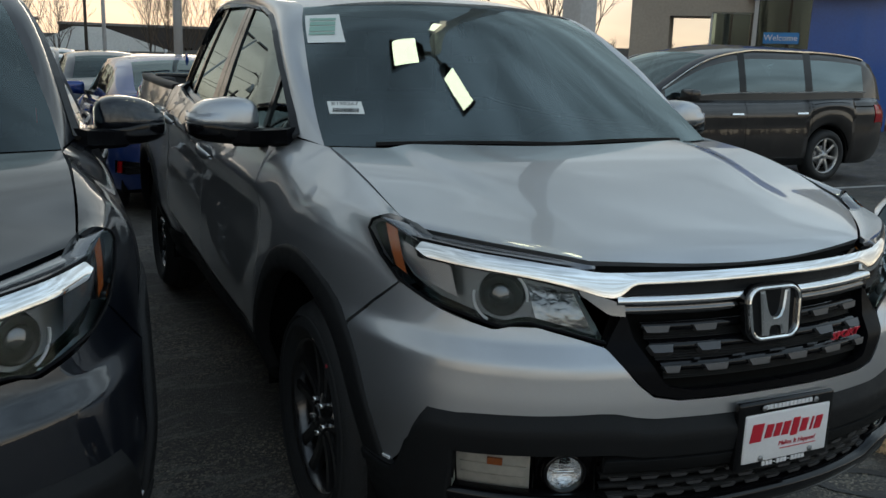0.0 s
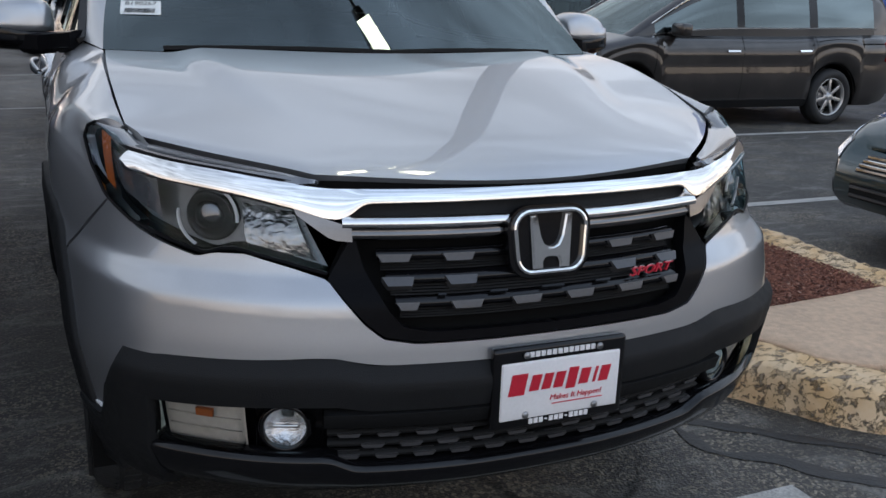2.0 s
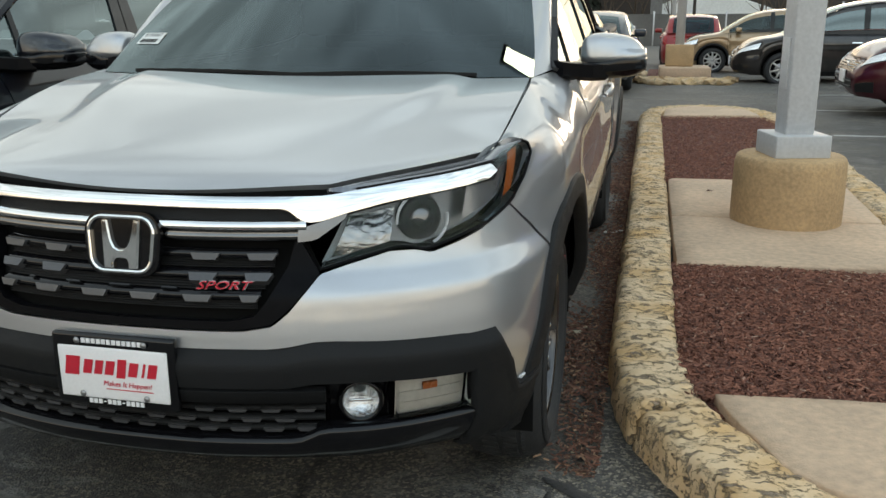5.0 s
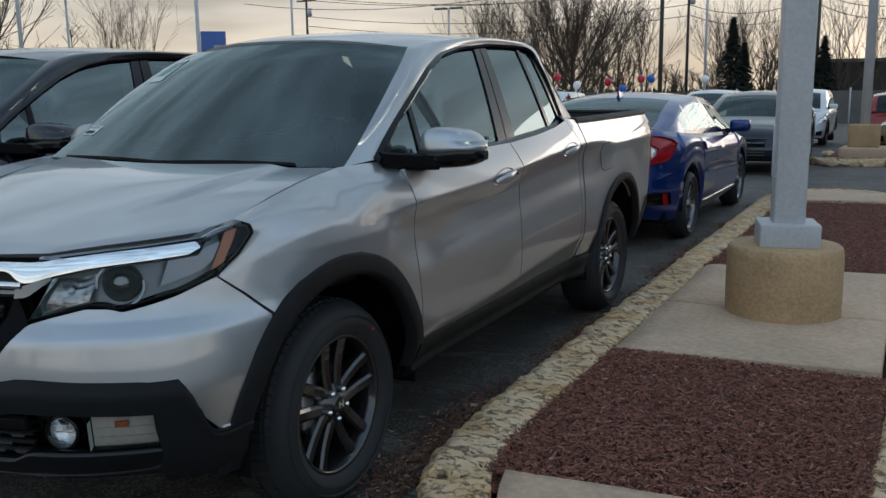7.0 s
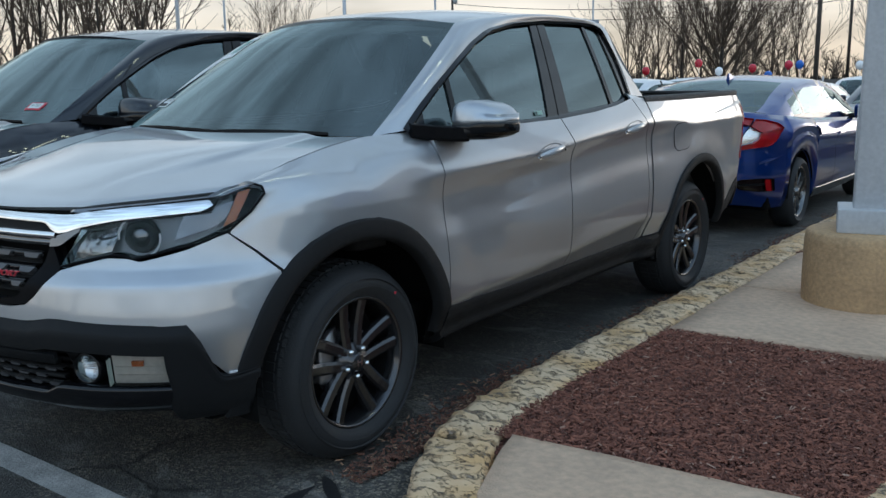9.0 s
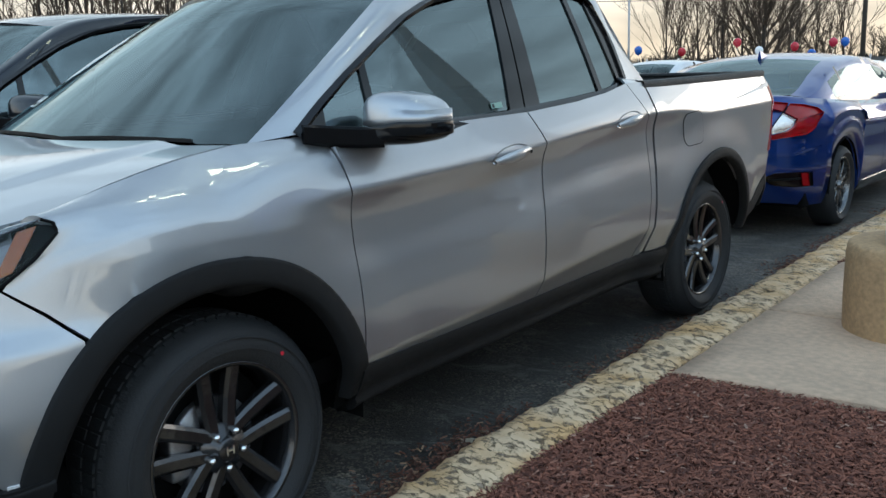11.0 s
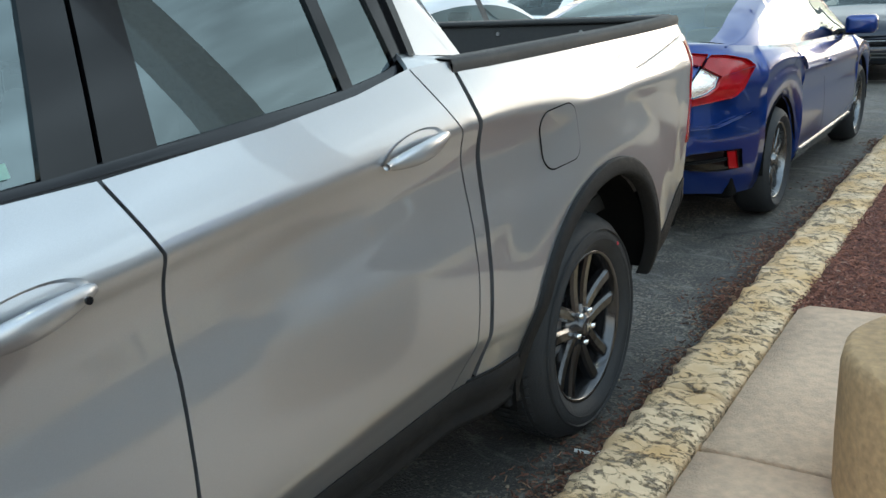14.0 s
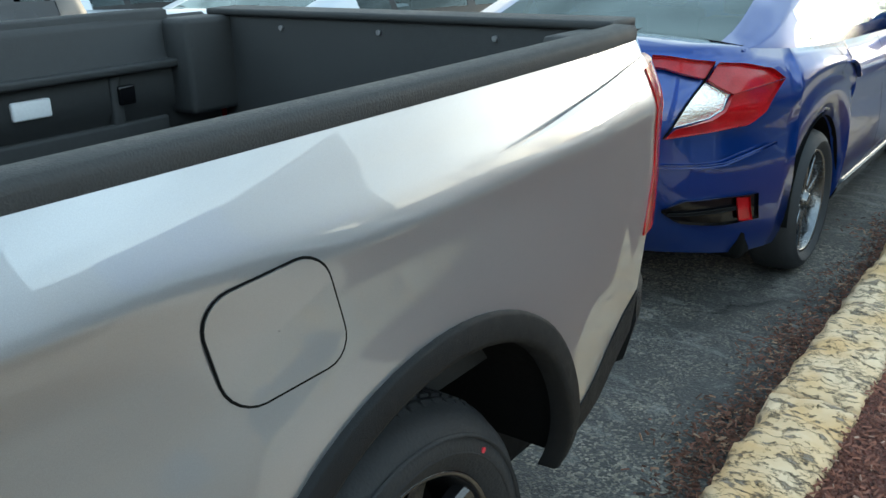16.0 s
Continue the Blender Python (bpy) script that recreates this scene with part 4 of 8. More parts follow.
def build_wheel(root, y, sgn, rim_mat=None, r=0.375, face=0.885, detail=True, rim_r=None, spokes=5, wide=0.235):
    """wheel > tyre, rim, hub parts; face is the outer x of the hub."""
    k = r / 0.375
    rr = rim_r or 0.25 * k
    wheel = part("wheel", None, root)
    wheel.matrix_basis = pose(sgn * face, y, r, 0, 0, 0 if sgn > 0 else 180)
    xo, xi = 0.012, -wide
    prof = [(rr - 0.006, xo - 0.022), (rr + 0.006, xo - 0.006), (rr + 0.030, xo + 0.006), (rr + 0.045 * k, xo + 0.012), (r - 0.060 * k, xo + 0.008), (r - 0.036 * k, xo - 0.002), (r - 0.018 * k, xo - 0.020), (r - 0.007, xo - 0.045), (r - 0.003, xo - 0.07),
            (r, xi + 0.05), (r - 0.006, xi + 0.028), (r - 0.03, xi + 0.004), (rr + 0.03, xi), (rr, xi + 0.02)]
    vs, fs = revolve(prof, 72)
    tyre = part("tyre", mesh_of("tyre", vs, fs, M_rubber), wheel)
    if detail:
        # tread: shoulder lugs and ribs
        bm = bmesh.new()
        for i in range(66):
            a = 2 * math.pi * i / 66
            for x0, x1, tw in ((xo - 0.062, xo - 0.018, 0.0), (xo - 0.112, xo - 0.07, 0.5), (xi + 0.07, xi + 0.118, 0.5), (xi + 0.018, xi + 0.062, 0)):
                m = pose(0, 0, 0, -math.degrees(a + tw * 0.095)) @ Matrix.Translation(((x0 + x1) / 2, 0, r - (0.005 if tw else 0.019))) @ pose(0, 0, 0, 0, 0 if tw else (30 if x0 > -0.1 else -30), 0) @ Matrix.Diagonal((x1 - x0, 0.026, 0.016, 1))
                bmesh.ops.create_cube(bm, size=1, matrix=m)
        part("tread", bm, tyre, mat=M_rubber)
        # raised ring lines on the sidewall
        for q in (0.038, 0.068):
            v2, f2 = revolve([(rr + q * k, xo + 0.006), (rr + q * k + 0.004, xo + 0.0145), (rr + q * k + 0.009, xo + 0.006)], 72)
            part("sidewall_ring", mesh_of("sidewall_ring", v2, f2, M_rubber), tyre)
        part("red_dot", bm_cyl(0.006, 0.006, 0.003, Matrix.Translation((xo + 0.010, 0.19, 0.235)) @ pose(0, 0, 0, 0, 90, 0), 10), tyre, "red paint dot", mat=M_plate_red)
    lip = [(rr - 0.004, xo - 0.03), (rr + 0.004, xo - 0.012), (rr - 0.002, xo - 0.008), (rr - 0.012, xo - 0.016), (rr - 0.02, xo - 0.06), (rr - 0.03, xi + 0.05), (rr - 0.004, xi + 0.03)]
    vs, fs = revolve(lip, 60)
    rim = part("rim", mesh_of("rim", vs, fs, rim_mat), wheel)
    vs, fs = revolve([(0.0, -0.11), (rr - 0.035, -0.11)], 40)
    part("backing", mesh_of("backing", vs, fs, M_dark), wheel)
    vs, fs = revolve([(0.0, -0.075), (0.135 * k, -0.075), (0.14 * k, -0.08), (0.14 * k, -0.10)], 40)
    part("brake_disc", mesh_of("brake_disc", vs, fs, M_brake), wheel)
    # spokes: twin blades, dished in towards the hub
    for i in range(spokes):
        a = 2 * math.pi * i / spokes
        if detail:
            for side in (-1, 1):
                bm = bmesh.new()
                rows = []
                for t in np.linspace(0, 1, 7):
                    rad = 0.045 + t * (rr - 0.055)
                    off = side * (0.0255 + 0.027 * t)
                    wd = 0.0225 + 0.002 * t
                    dep = -0.024 - 0.008 * math.sin(t * math.pi) + 0.012 * t
                    rows.append([bm.verts.new((dep - q[1], off + q[0], rad)) for q in ((-wd, 0.03), (-wd, 0.006), (-wd * 0.55 * (1 if side > 0 else 1), -0.0015), (wd * 0.55, -0.0015), (wd, 0.006), (wd, 0.03))])
                for p, q in zip(rows, rows[1:]):
                    for j in range(5):
                        bm.faces.new((p[j], p[j + 1], q[j + 1], q[j]))
                for rws in (rows[0], rows[-1]):
                    bm.faces.new(rws)
                bmesh.ops.recalc_face_normals(bm, faces=bm.faces)
                bmesh.ops.transform(bm, matrix=pose(0, 0, 0, -math.degrees(a)), verts=bm.verts)
                part("spoke", bm, rim, mat=rim_mat)
        else:
            bm = bm_box(-0.05, -0.022, -0.022 * k, 0.022 * k, 0.04, rr - 0.008, 0.006)
            bmesh.ops.transform(bm, matrix=pose(0, 0, 0, -math.degrees(a)), verts=bm.verts)
            part("spoke", bm, rim, mat=rim_mat)
    vs, fs = revolve([(0.0, 0.0), (0.030, -0.001), (0.036, -0.006), (0.038, -0.02), (0.072, -0.026), (0.076, -0.06)], 40)
    part("hub", mesh_of("hub", vs, fs, rim_mat), wheel)
    if detail:
        for i in range(5):
            a = 2 * math.pi * (i + 0.5) / 5
            part("lug_nut", bm_cyl(0.0115, 0.009, 0.026, Matrix.Translation((-0.027, 0.056 * math.sin(a), 0.056 * math.cos(a))) @ pose(0, 0, 0, 0, 90, 0), 6, 0.002), wheel, "chrome lug nut", mat=M_chrome)
        bm = bmesh.new()
        for q in ((-0.013, -0.008), (0.008, 0.013)):
            bm_box(0.0, 0.004, q[0], q[1], -0.013, 0.013, bm=bm)
        bm_box(0.0, 0.004, -0.010, 0.010, -0.002, 0.003, bm=bm)
        part("cap_mark", bm, wheel, "raised chrome mark on the hub cap", mat=M_chrome)
        part("caliper", bm_box(-0.12, -0.05, -0.155, -0.085, -0.06, 0.075, 0.012), wheel, "cast brake caliper", mat=M_brake)
    return wheel


def build_mirror(root, sgn, paint_mat):
    mir = part("door_mirror", None, root)
    mir.matrix_basis = Matrix.Diagonal((sgn, 1, 1, 1))

    def housing(sx0, x1, y0, y1, z0, z1, n=3.2, nu=18, nv=28):
        vs, fs = [], []
        cx, cy, cz = (sx0 + x1) / 2, (y0 + y1) / 2, (z0 + z1) / 2
        for j in range(nv + 1):
            ph = -math.pi / 2 + math.pi * j / nv
            for i in range(nu * 2):
                th = 2 * math.pi * i / (nu * 2)
                p = lambda c: math.copysign(abs(c) ** (2 / n), c)
                vs.append((cx + (x1 - sx0) / 2 * p(math.cos(ph)) * p(math.cos(th)), cy + (y1 - y0) / 2 * p(math.cos(ph)) * p(math.sin(th)), cz + (z1 - z0) / 2 * p(math.sin(ph))))
        w = nu * 2
        for j in range(nv):
            for i in range(w):
                fs.append((j * w + i, j * w + (i + 1) % w, (j + 1) * w + (i + 1) % w, (j + 1) * w + i))
        return vs, fs

    vs, fs = housing(0.905, 1.138, 0.535, 0.705, 1.175, 1.338, 3.6)
    # sweep back towards the tip, round the front, chamfer the outer top, cut level along the lower half
    vs = [(x - (0.16 * max(0, z - 1.27)) * (x > 1.03), y + 0.05 * ((x - 0.9) / 0.22) ** 2 + 0.10 * max(0, z - 1.25), max(z, 1.236) - 0.030 * ((x - 0.9) / 0.24) ** 3 * (z > 1.29)) for x, y, z in vs]
    part("shell", mesh_of("shell", vs, fs, paint_mat), mir)
    vs, fs = housing(0.885, 1.141, 0.528, 0.712, 1.172, 1.280, 3.4)
    vs = [(x, y + 0.05 * ((x - 0.9) / 0.22) ** 2, min(z, 1.234 + 0.014 * smooth01(0.99, 1.05, x)) + 0.012 * ((x - 0.9) / 0.24) ** 2 * (z < 1.2)) for x, y, z in vs]
    part("lower_shell", mesh_of("lower_shell", vs, fs, M_gloss_black), mir, "gloss black lower half")
    part("mirror_glass", bm_box(0.93, 1.065, 0.705, 0.728, 1.215, 1.30, 0.01), mir, "mirror glass", mat=M_chrome)
    me = sweep([(0.80, 0.40, 1.220), (0.85, 0.49, 1.210), (0.90, 0.56, 1.203), (0.96, 0.61, 1.203)], [(-0.085, -0.018), (-0.06, -0.030), (0.06, -0.032), (0.078, -0.02), (0.075, 0.024), (0.05, 0.030), (-0.07, 0.026)], name="foot", mat=M_satin_black)
    part("foot", me, mir)
    return mir


def build_body(root, P, suv=False):
    """All that the pickup and the estate car of the same make share; P is the paint."""
    end = 2.28 if not suv else 3.6
    for sgn in (1, -1):
        mi = sgn < 0
        # front wing
        wing = coons(flank((-0.385, 0.805), (-0.27, 0.885), (-0.12, 0.925), (0.06, 0.928), (0.22, 0.872), (0.34, 0.78), (0.425, 0.66), (0.481, 0.52)),
                     flank((-0.40, 1.072), (-0.3, 1.105), (-0.15, 1.14), (0.0, 1.165), (0.14, 1.185), (0.30, 1.200), (0.440, 1.207)),
                     flank((-0.385, 0.805), (-0.46, 0.88), (-0.535, 0.945), (-0.46, 1.02), (-0.40, 1.072)),
                     flank((0.481, 0.52), (0.484, 0.65), (0.478, 0.83), (0.469, 0.98), (0.457, 1.09), (0.440, 1.207)), 56, 48)
        net = [[shell(*p) for p in row] for row in wing]
        for i in range(57):
            e = net[-1][i].copy()
            y = e.y
            t = Vector((hood_x(y) + 0.004, y, hood_rim(y) - 0.002)) if y < 0.15 else Vector((0.787, 0.15, 1.207)).lerp(cab(0.44, 1.216), (y - 0.15) / 0.29)
            for j in range(49):
                net[j][i] = net[j][i] + (t - e) * max(0, (j / 48 - 0.45) / 0.55) ** (2.0 + 7 * smooth01(0.0, 0.34, y))
        # its front edge runs up the lamp's outer end to the tip, then in along the lamp's top to the bonnet's corner
        tip, corner = shell(sf(-0.425, 1.094), 1.094), Vector((0.783, -0.452, 1.084))
        rise = [shell(*p) for p in coons(flank((-0.385, 0.805), (-0.46, 0.88), (-0.532, 0.948)), flank((-0.532, 0.948), (-0.455, 1.005), (-0.400, 1.062), (-0.403, 1.084), (-0.425, 1.094)), None, None, 20, 1)[1]]
        low_edge = [net[j][0].copy() for j in range(49) if net[j][0].z < 0.948]
        nl = len(low_edge)
        for j in range(nl, 49):
            q = (j - nl + 1) / (49 - nl)
            if q < 0.6:
                k = q / 0.6 * 20
                i0 = min(int(k), 19)
                goal = rise[i0].lerp(rise[i0 + 1], k - i0)
            else:
                goal = tip.lerp(corner, (q - 0.6) / 0.4) + Vector((0, 0, 0.010 * math.sin(math.pi * (q - 0.6) / 0.4)))
            d = goal - net[j][0]
            for i in range(30):
                net[j][i] = net[j][i] + d * (1 - i / 30) ** 2.5
        panel("front_wing", net, P, root, mirror=mi)
        # doors
        fd = panel("front_door", coons(flank((0.487, 0.492), (1.0, 0.475), (1.49, 0.468)), flank((0.446, 1.212), (0.9, 1.212), (1.45, 1.222)),
                                       flank((0.487, 0.492), (0.489, 0.65), (0.483, 0.83), (0.474, 0.98), (0.462, 1.09), (0.446, 1.212)),
                                       flank((1.49, 0.468), (1.506, 0.51), (1.512, 0.7), (1.518, 0.9), (1.506, 1.10), (1.45, 1.222)), 44, 64), P, root, place=shell, mirror=mi)
        rd = panel("rear_door", coons(flank((1.498, 0.468), (2.0, 0.466), (2.38, 0.48)), flank((1.458, 1.222), (1.8, 1.243), (2.05, 1.268), (2.24, 1.30)),
                                      flank((1.498, 0.468), (1.514, 0.51), (1.52, 0.7), (1.526, 0.9), (1.514, 1.10), (1.458, 1.222)),
                                      flank((2.365, 0.48), (2.404, 0.59), (2.417, 0.8), (2.406, 0.97), (2.362, 1.14), (2.245, 1.30)), 40, 64), P, root, place=shell, mirror=mi)
        for door, y0 in ((fd, 1.268), (rd, 2.165)):
            zc = crease_z(y0) - 0.003
            # handle: a cupped recess and a spindle-shaped grip
            ring = []
            for j in range(7):
                q = 1 - j / 6
                ring.append([(sy(y0 + 0.108 * q * math.cos(2 * math.pi * i / 32)), zc + 0.031 * q * math.sin(2 * math.pi * i / 32) + 0.22 * 0.115 * q * math.cos(2 * math.pi * i / 32) * 0.6, q) for i in range(33)])
            panel("handle_cup", ring, P, door, place=lambda s, z, q: shell(s, z, 0.0015 - 0.014 * (1 - q * q) + 0.002 * q), mirror=mi, depth=0, flip=True)
            grip = [shell(sy(y0 - 0.108 + 0.216 * t), zc - 0.004 + 0.03 * (t - 0.5), 0.012 + 0.020 * math.sin(math.pi * t)) for t in np.linspace(0, 1, 15)]
            vs, fs = [], []
            for i, p in enumerate(grip):
                t = i / 14
                wz = 0.007 + 0.015 * math.sin(math.pi * min(1, t * 1.0)) ** 0.7
                for a in range(10):
                    an = 2 * math.pi * a / 10
                    vs.append((sgn * (p.x + 0.009 * math.cos(an)), p.y, p.z + wz * math.sin(an)))
            for i in range(14):
                for a in range(10):
                    fs.append((i * 10 + a, i * 10 + (a + 1) % 10, (i + 1) * 10 + (a + 1) % 10, (i + 1) * 10 + a))
            fs += [tuple(range(10)), tuple(range(140, 150))]
            h = part("handle", mesh_of("handle", vs, fs, P), door)
            if y0 < 2 and sgn > 0:
                q = grip[11]
                part("keyhole", bm_cyl(0.006, 0.006, 0.004, Matrix.Translation((sgn * (q.x + 0.009), q.y + 0.02, q.z)) @ pose(0, 0, 0, 0, 90, 0), 10), h, "dark key barrel", mat=M_gloss_black)
        # wheel-arch flares
        for yc, a0, a1 in ((0.0, -4, 177), (3.18, -6, 175)):
            net = []
            for q, l in ((0.0, -0.03), (0.05, 0.010), (0.25, 0.016), (0.6, 0.013), (0.93, 0.012), (1.04, 0.009), (1.08, -0.004)):
                row = []
                for a in np.linspace(a0, a1, 49):
                    r0 = arch_r(yc, a) - (0.075 if yc < 1 else 0.055)
                    r = r0 + (arch_r(yc, a) - r0) * q
                    row.append((sf(yc - r * math.cos(radians(a)), 0.375 + r * math.sin(radians(a))), 0.375 + r * math.sin(radians(a)), l))
                net.append(row)
            panel("arch_flare", net, M_plastic, root, "black plastic wheel-arch flare", place=shell, mirror=mi, depth=0.03)
        # sill cladding
        sill = []
        for z, l in ((0.315, -0.06), (0.335, 0.0), (0.352, 0.016), (0.366, 0.020), (0.378, 0.008), (0.42, 0.018), (0.462, 0.018), (0.484, 0.004)):
            sill.append([(sy(y), z + 0.0 * y + (0.012 * (1 - smooth01(0.5, 0.9, y)) if z > 0.42 else 0), l) for y in np.linspace(0.475, 2.66, 41)])
        panel("sill", sill, M_plastic, root, "black plastic sill", place=shell, mirror=mi, depth=0.03)
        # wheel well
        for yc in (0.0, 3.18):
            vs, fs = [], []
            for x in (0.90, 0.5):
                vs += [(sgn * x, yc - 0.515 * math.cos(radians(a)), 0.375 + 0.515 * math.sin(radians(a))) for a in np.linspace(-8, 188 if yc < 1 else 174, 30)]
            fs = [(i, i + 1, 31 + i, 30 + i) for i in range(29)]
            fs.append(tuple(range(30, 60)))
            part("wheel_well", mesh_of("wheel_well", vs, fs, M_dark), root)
            build_wheel(root, yc, sgn, M_rim_black)
        build_mirror(root, sgn, P)

    # bumper: painted upper half, black lower half
    for sgn in (1, -1):
        mi = sgn < 0
        hl_low = nose((0.458, 0.842), (0.52, 0.862), (0.60, 0.884), (0.655, 0.882), (0.685, 0.872), (0.72, 0.882), (0.78, 0.905)) + flank((-0.57, 0.935), (-0.535, 0.945))
        panel("bumper_skin", coons(nose((0.0, 0.682), (0.36, 0.682), (0.40, 0.686), (0.455, 0.697), (0.5, 0.698), (0.62, 0.69), (0.76, 0.682), (0.80, 0.672), (0.825, 0.645), (0.845, 0.56)) + flank((-0.60, 0.492), (-0.535, 0.512)),
                                   nose((0.0, 0.722), (0.30, 0.722), (0.365, 0.733), (0.40, 0.762), (0.43, 0.80)) + hl_low,
                                   None, flank((-0.535, 0.512), (-0.52, 0.60), (-0.47, 0.71), (-0.395, 0.80), (-0.467, 0.875), (-0.54, 0.942)), 90, 44), P, root, place=shell, mirror=mi)
        low = []
        for k, (z, l) in enumerate(((0.36, -0.02), (0.40, 0.012), (0.46, 0.018), (0.53, 0.014), (0.575, 0.016), (0.615, 0.019), (0.634, 0.019), (0.642, 0.016), (0.668, -0.002))):
            row = []
            for i in range(61):
                t = i / 60
                s = t * sy(-0.50) + (1 - t) * sx(0.0)
                x, y = shell(s, z).x, shell(s, z).y
                top = 0.681 + (0.015 * smooth01(0.38, 0.46, x)) - 0.014 * smooth01(0.5, 0.8, x)
                if y > -0.72:
                    top = 0.668 - 0.17 * smooth01(-0.72, -0.62, y) + 0.01 * smooth01(-0.6, -0.5, y)
                bot = 0.385 - 0.02 * smooth01(0.5, 0.85, x)
                row.append((s, bot + (top - bot) * (z - 0.36) / 0.308, l))
            low.append(row)
        # the black skin leaves room for the lower grille and the lamps
        panel("bumper_lower", low[4:], M_plastic, root, "textured black lower bumper", place=shell, mirror=mi)
        panel("bumper_valance", [[(s, z, l) for s in np.linspace(sx(0.0), sx(0.47), 20)] for z, l in ((0.545, -0.01), (0.552, 0.012), (0.584, 0.0165))], M_plastic, root, place=shell, mirror=mi)
        side_low = []
        for z, l in ((0.335, -0.03), (0.36, 0.004), (0.40, 0.014), (0.46, 0.018), (0.53, 0.0155), (0.592, 0.0165)):
            s0, s1 = sx(0.776 - 0.02 * (z < 0.45), z), sf(-0.515, z)
            row = []
            for q in [0, 0.012] + list(np.linspace(0.04, 1, 30)):
                s = s0 + (s1 - s0) * q
                y = shell(s, z).y
                rim = min(0.592, 0.664 - 0.17 * smooth01(-0.72, -0.62, y) + 0.01 * smooth01(-0.6, -0.5, y))
                row.append((s, 0.335 + (rim - 0.335) * (z - 0.335) / 0.257, l - (0.03 if q == 0 else 0)))
            side_low.append(row)
        panel("bumper_corner", side_low, M_plastic, root, "textured black bumper corner", place=shell, mirror=mi)
        lip = [[(s, z, l) for s in np.linspace(sx(0.0), sx(0.80), 41)] for z, l in ((0.384, -0.05), (0.390, 0.002), (0.408, 0.012), (0.438, 0.016), (0.448, 0.012), (0.455, -0.03))]
        lip = [[(s, z + 0.028 * smooth01(0.40, 0.47, shell(s, z).x) * smooth01(0.39, 0.44, z), l) for s, z, l in row] for row in lip]
        panel("bumper_lip", lip, M_gloss_black, root, "gloss black bumper lip", place=shell, mirror=mi)
        # lamp pocket
        pocket = [[(s, z, -0.078) for s in np.linspace(sx(0.0), sx(0.80), 31)] for z in (0.38, 0.45, 0.5, 0.56, 0.60)]
        panel("lamp_pocket", pocket, M_gloss_black, root, place=shell, mirror=mi, depth=0)
        bez = [[(s, z, l - 0.02 * (k in (0, 14))) for k, s in enumerate(np.linspace(sx(0.455), sx(0.618), 15))] for z, l in ((0.452, -0.06), (0.462, -0.042), (0.53, -0.062), (0.580, -0.042), (0.592, -0.04))]
        panel("lamp_bezel", bez, M_gloss_black, root, "gloss black lamp surround", place=shell, mirror=mi, depth=0.01)
        hole = shell(sx(0.546), 0.530, -0.032)
        nrm = (shell(sx(0.50), 0.530, 0.1) - shell(sx(0.50), 0.530)).normalized()
        mf = Matrix.Translation(hole) @ nrm.to_track_quat("Z", "Y").to_matrix().to_4x4()
        if mi:
            hole = Vector((-hole.x, hole.y, hole.z))
            nrm.x *= -1
            mf = Matrix.Translation(hole) @ nrm.to_track_quat("Z", "Y").to_matrix().to_4x4()
        fog = part("fog_lamp", None, root)
        fog.matrix_basis = mf
        vs, fs = revolve([(0.040, -0.03), (0.043, 0.004), (0.047, 0.008), (0.053, 0.003), (0.060, -0.03)], 36)
        mx = pose(0, 0, 0, 0, -90, 0)
        part("bezel", mesh_of("bezel", [mx @ Vector(v) for v in vs], fs, M_gloss_black), fog)
        vs, fs = revolve([(0.0, -0.026), (0.02, -0.022), (0.034, -0.013), (0.042, -0.002)], 36)
        part("reflector", mesh_of("reflector", [mx @ Vector(v) for v in vs], fs, M_reflector), fog, "bright bowl reflector")
        part("bulb_shield", bm_box(-0.026, 0.026, -0.004, 0.004, -0.02, -0.004, 0.003), fog, mat=M_chrome)
        vs, fs = revolve([(0.0, 0.010), (0.025, 0.008), (0.043, 0.0)], 36)
        part("lens", mesh_of("lens", [mx @ Vector(v) for v in vs], fs, M_lens), fog)
        sig = part("turn_signal", None, root)
        net = [[(s, z, 0.0) for s in np.linspace(sx(0.622), sx(0.770), 9)] for z in np.linspace(0.472, 0.582, 5)]
        panel("reflector", [[(s, z, -0.04) for s, z, l in r] for r in net], M_frost, sig, "ribbed pale reflector", place=shell, mirror=mi, depth=0)
        panel("amber_bulb", [[(s, z, -0.028) for s in np.linspace(sx(0.678), sx(0.708), 5)] for z in (0.541, 0.549, 0.558)], M_amber, sig, "amber bulb", place=shell, mirror=mi, depth=0.008)
        for zz in (0.507, 0.536):
            panel("lens_rib", [[(s, zz + d, -0.034) for s in np.linspace(sx(0.630), sx(0.762), 6)] for d in (0, 0.0022)], M_frost, sig, place=shell, mirror=mi, depth=0.004)
        panel("lens", net, M_lens, sig, place=shell, mirror=mi, depth=0.03)
        panel("side_reflector", [[(s, z, 0.004) for s in np.linspace(sy(-0.615), sy(-0.53), 6)] for z in (0.487 , 0.503)], M_white_plastic, root, "pale side reflector strip", place=shell, mirror=mi, depth=0.006)

        # headlamp
        lamp = part("headlamp", None, root)
        tip_z = 1.092
        bot = nose((0.454, 0.852), (0.539, 0.876), (0.612, 0.893), (0.638, 0.890), (0.668, 0.879), (0.742, 0.903), (0.79, 0.918)) + flank((-0.57, 0.939), (-0.53, 0.954), (-0.46, 1.005), (-0.405, 1.06))
        top = nose((0.512, 0.980), (0.60, 1.000), (0.70, 1.012), (0.775, 1.022)) + flank((-0.56, 1.055), (-0.50, 1.078), (-0.43, tip_z))
        net = coons(bot, top, None, flank((-0.405, 1.06), (-0.408, 1.082), (-0.43, tip_z)), 48, 14)
        panel("housing", net, M_lamp_inner, lamp, place=lambda s, z: shell(s, z, -0.05), mirror=mi, depth=0)
